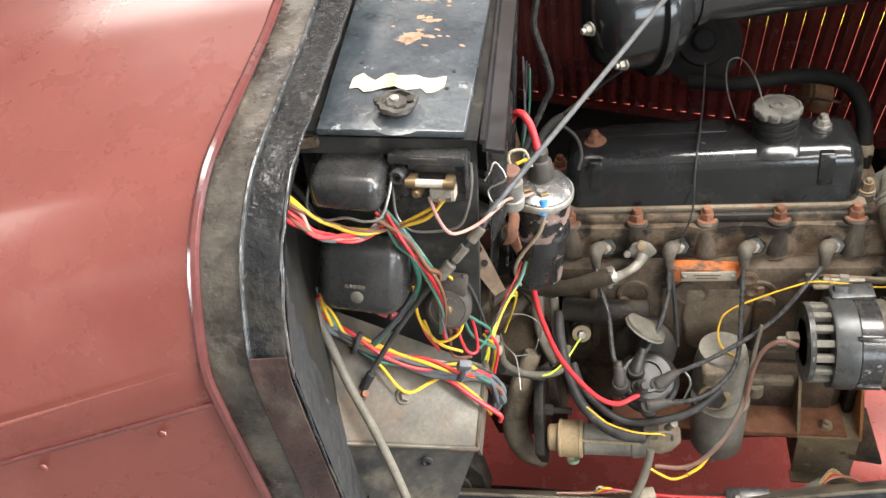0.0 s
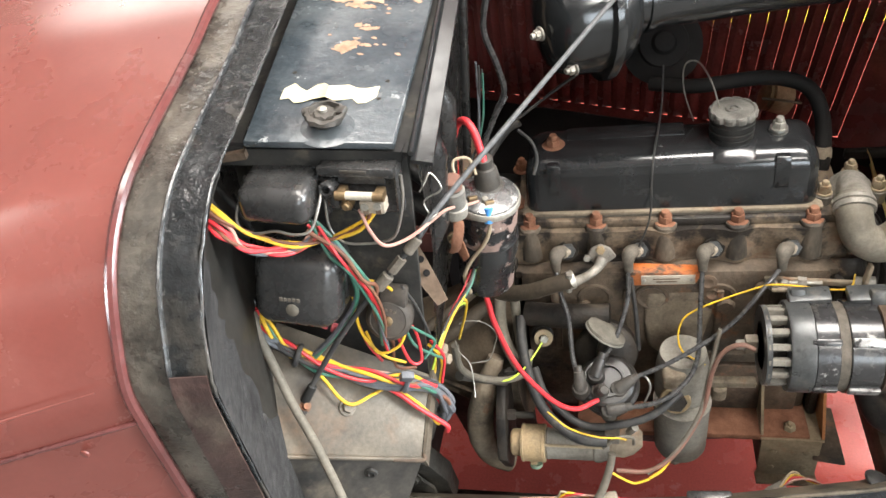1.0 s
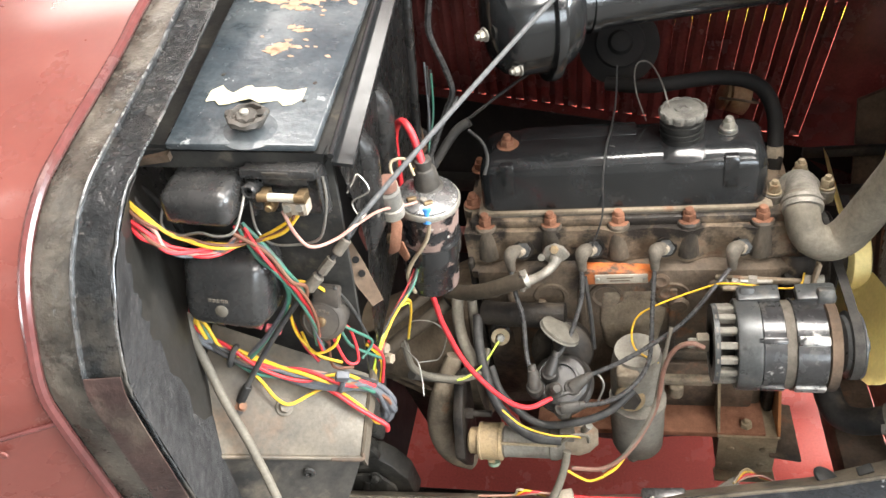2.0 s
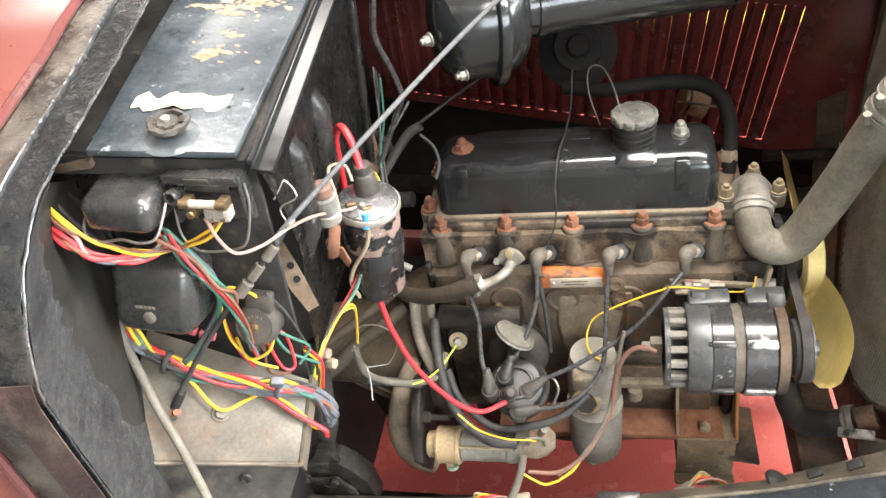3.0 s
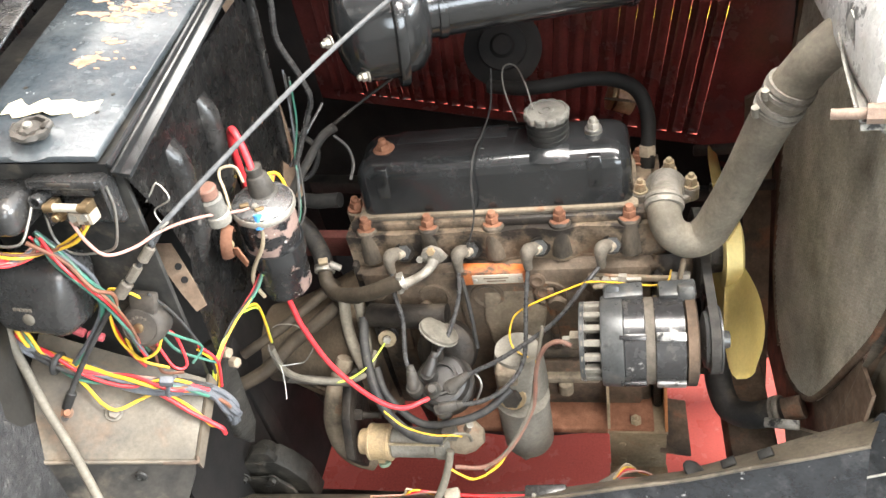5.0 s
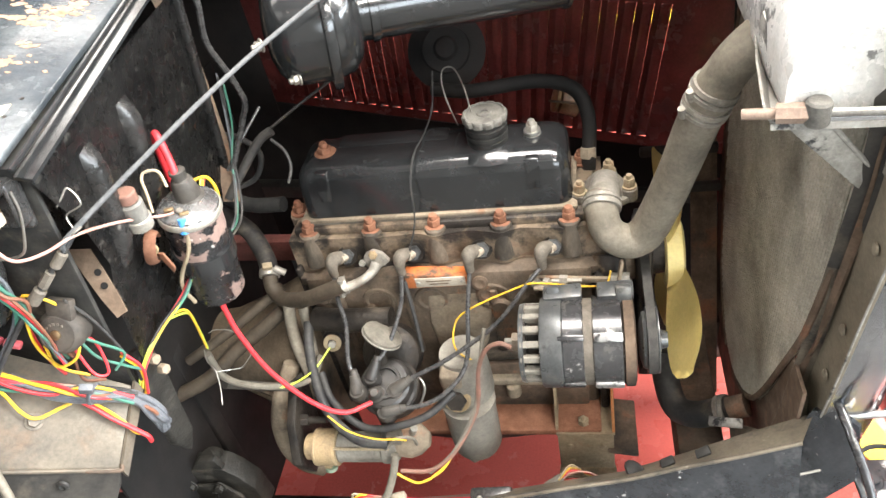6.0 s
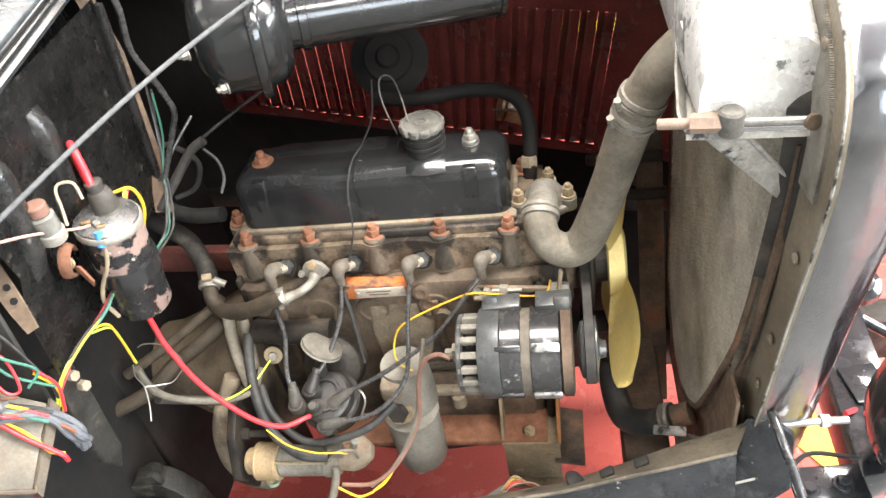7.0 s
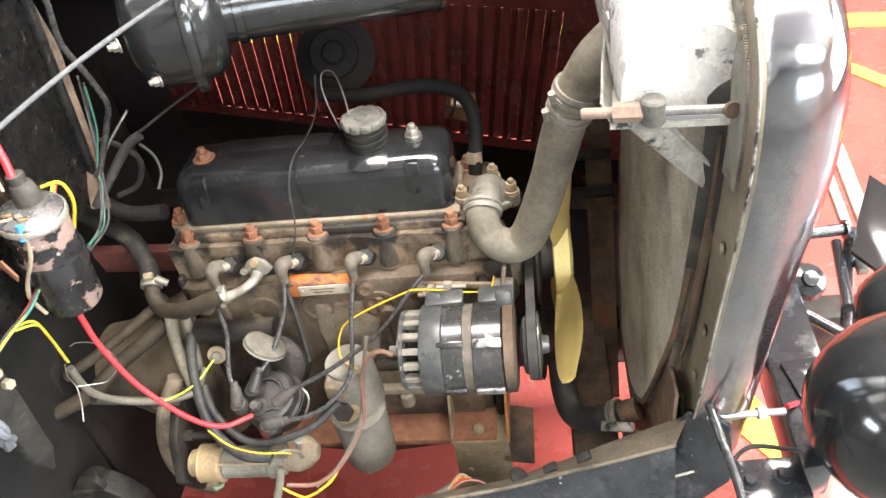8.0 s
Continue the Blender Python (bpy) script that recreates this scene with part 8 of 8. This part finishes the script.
for y, z in ((0.500, 0.856), (0.504, 0.836)):
    part("bolt", hexnut((-0.119, y, z), (1, -0.3, 0.2), 0.006, 0.008), M["iron_dusty"], ped)
part("rod", cyl((-0.14, 0.60, 0.69), (-0.105, 0.68, 0.58), 0.006, 12), M["black_dull2"], ped)

ar = thing("side_apron", "chrome-edged black apron below the radiator shell", "apron", (0.58, 0.6, 0.4))
part("apron", prism([(0.548, 0.603, 0.625), (0.566, 0.592, 0.640), (0.585, 0.570, 0.640), (0.590, 0.555, 0.56), (0.545, 0.545, 0.52), (0.46, 0.552, 0.50)], (0.004, 0.006, -0.002)), M["black_gloss2"], ar)
part("side_tube", tube([(0.566, 0.594, 0.657), (0.574, 0.560, 0.640), (0.586, 0.530, 0.610), (0.60, 0.49, 0.56)], 0.0050, 14, 6), M["alt_black"], ar, "black stay tube with worn paint")
part("cross_bolt", cyl((0.566, 0.590, 0.632), (0.652, 0.600, 0.625), 0.0042, 12), M["alt_silver"], ar)
part("bolt_nut", hexnut((0.622, 0.5965, 0.6275), (1, 0.1, -0.08), 0.0075, 0.010), M["steel"], ar)
fc = thing("front_chassis", "black painted front chassis horn with bolted plates", "chassis rail", (0.75, 0.75, 0.45))
part("chassis_horn", prism([(0.762, 0.945, 0.48), (0.786, 0.949, 0.48), (0.776, 0.79, 0.48), (0.741, 0.627, 0.48), (0.700, 0.62, 0.48), (0.704, 0.825, 0.48)], (0, 0, -0.07), bevel=0.004), M["black_gloss2"], fc)
part("tie_plate", box((0.745, 0.76, 0.484), (0.05, 0.06, 0.006), pose(0, 0, 0, 0, 0, 10), 0.002), M["black_gloss2"], fc)
part("bolt_plate", box((0.652, 0.595, 0.498), (0.085, 0.055, 0.006), pose(0, 0, 0, 3, 0, 4), 0.002), M["black_gloss2"], fc)
for x, y in ((0.628, 0.590), (0.668, 0.598)):
    part("bolt", hexnut((x, y, 0.501), (0, 0, 1), 0.008, 0.007, washer=0.012), M["black_gloss2"], fc)
for a, b, r in (((0.819, 1.039, 0.50), (0.885, 1.046, 0.50), 0.010), ((0.886, 1.07, 0.45), (0.856, 0.918, 0.45), 0.009), ((0.790, 0.905, 0.455), (0.835, 0.862, 0.45), 0.009), ((0.89, 1.046, 0.50), (0.90, 0.98, 0.30), 0.009)):
    part("strut", cyl(a, b, r, 16), M["black_gloss2"], fc)
part("strut_disc", lathe((0.878, 1.044, 0.50), (1, 0.1, 0), [(0, 0.010), (0.001, 0.016), (0.006, 0.016), (0.007, 0.010)], 20), M["black_gloss2"], fc)
part("bumper_iron", prism([(0.965, 1.37, 0.45), (0.990, 1.36, 0.45), (0.945, 0.95, 0.45), (0.918, 0.95, 0.45)], (0, 0, -0.012), bevel=0.002), M["zinc"], fc, "dull steel bumper iron")
part("bumper_iron", prism([(0.925, 1.27, 0.45), (0.942, 1.265, 0.45), (0.915, 1.0, 0.45), (0.898, 1.0, 0.45)], (0, 0, -0.012), bevel=0.002), M["zinc"], fc, "dull steel bumper iron")
part("bracket_web", prism([(0.968, 1.189, 0.5), (0.985, 1.15, 0.5), (0.930, 0.90, 0.49), (0.879, 1.005, 0.49)], (0, 0, -0.008), bevel=0.002), M["lamp_black"], fc)
th_ = thing("low_horn", "round black horn below the shell", "horn", (0.80, 0.97, 0.44))
part("body", lathe((0.800, 0.975, 0.45), (0.1, -0.55, 0.8), [(0, 0.014), (0.008, 0.028), (0.024, 0.032), (0.036, 0.026), (0.040, 0.013), (0.046, 0.012), (0.047, 0.004)], 26), M["lamp_black"], th_)
hl = thing("headlamp", "glossy black headlamp shell", "headlamp", (0.80, 0.60, 0.45))
HLA = V(0.80, 0.42, -0.25).normalized()
part("shell", lathe(V(0.690, 0.547, 0.650), HLA, [(0, 0.004), (0.006, 0.036), (0.020, 0.063), (0.045, 0.089), (0.08, 0.105), (0.12, 0.112), (0.16, 0.114)], 44), M["lamp_black"], hl, sharp=60)
part("rim", lathe(V(0.690, 0.547, 0.650) + HLA * 0.16, HLA, [(0, 0.115), (0.01, 0.117), (0.02, 0.113), (0.024, 0.104)], 44), M["lamp_black"], hl)
sl = thing("side_lamp", "smaller dark lamp shell behind the headlamp", "lamp", (0.80, 0.72, 0.5))
part("shell", lathe(V(0.782, 0.715, 0.630), V(0.75, 0.5, -0.1), [(0, 0.004), (0.005, 0.022), (0.018, 0.040), (0.04, 0.052), (0.07, 0.056)], 36), M["lamp_black"], sl, sharp=60)
wire("front_wire", [(0.70, 0.70, 0.50), (0.78, 0.78, 0.42), (0.84, 0.86, 0.36), (0.9, 0.95, 0.3)], 0.0035, "w_red", "red wire running to the front of the car")
wire("front_wire", [(0.60, 0.60, 0.51), (0.64, 0.64, 0.50), (0.70, 0.64, 0.49)], 0.003, "w_black", "black wire running to the front of the car")
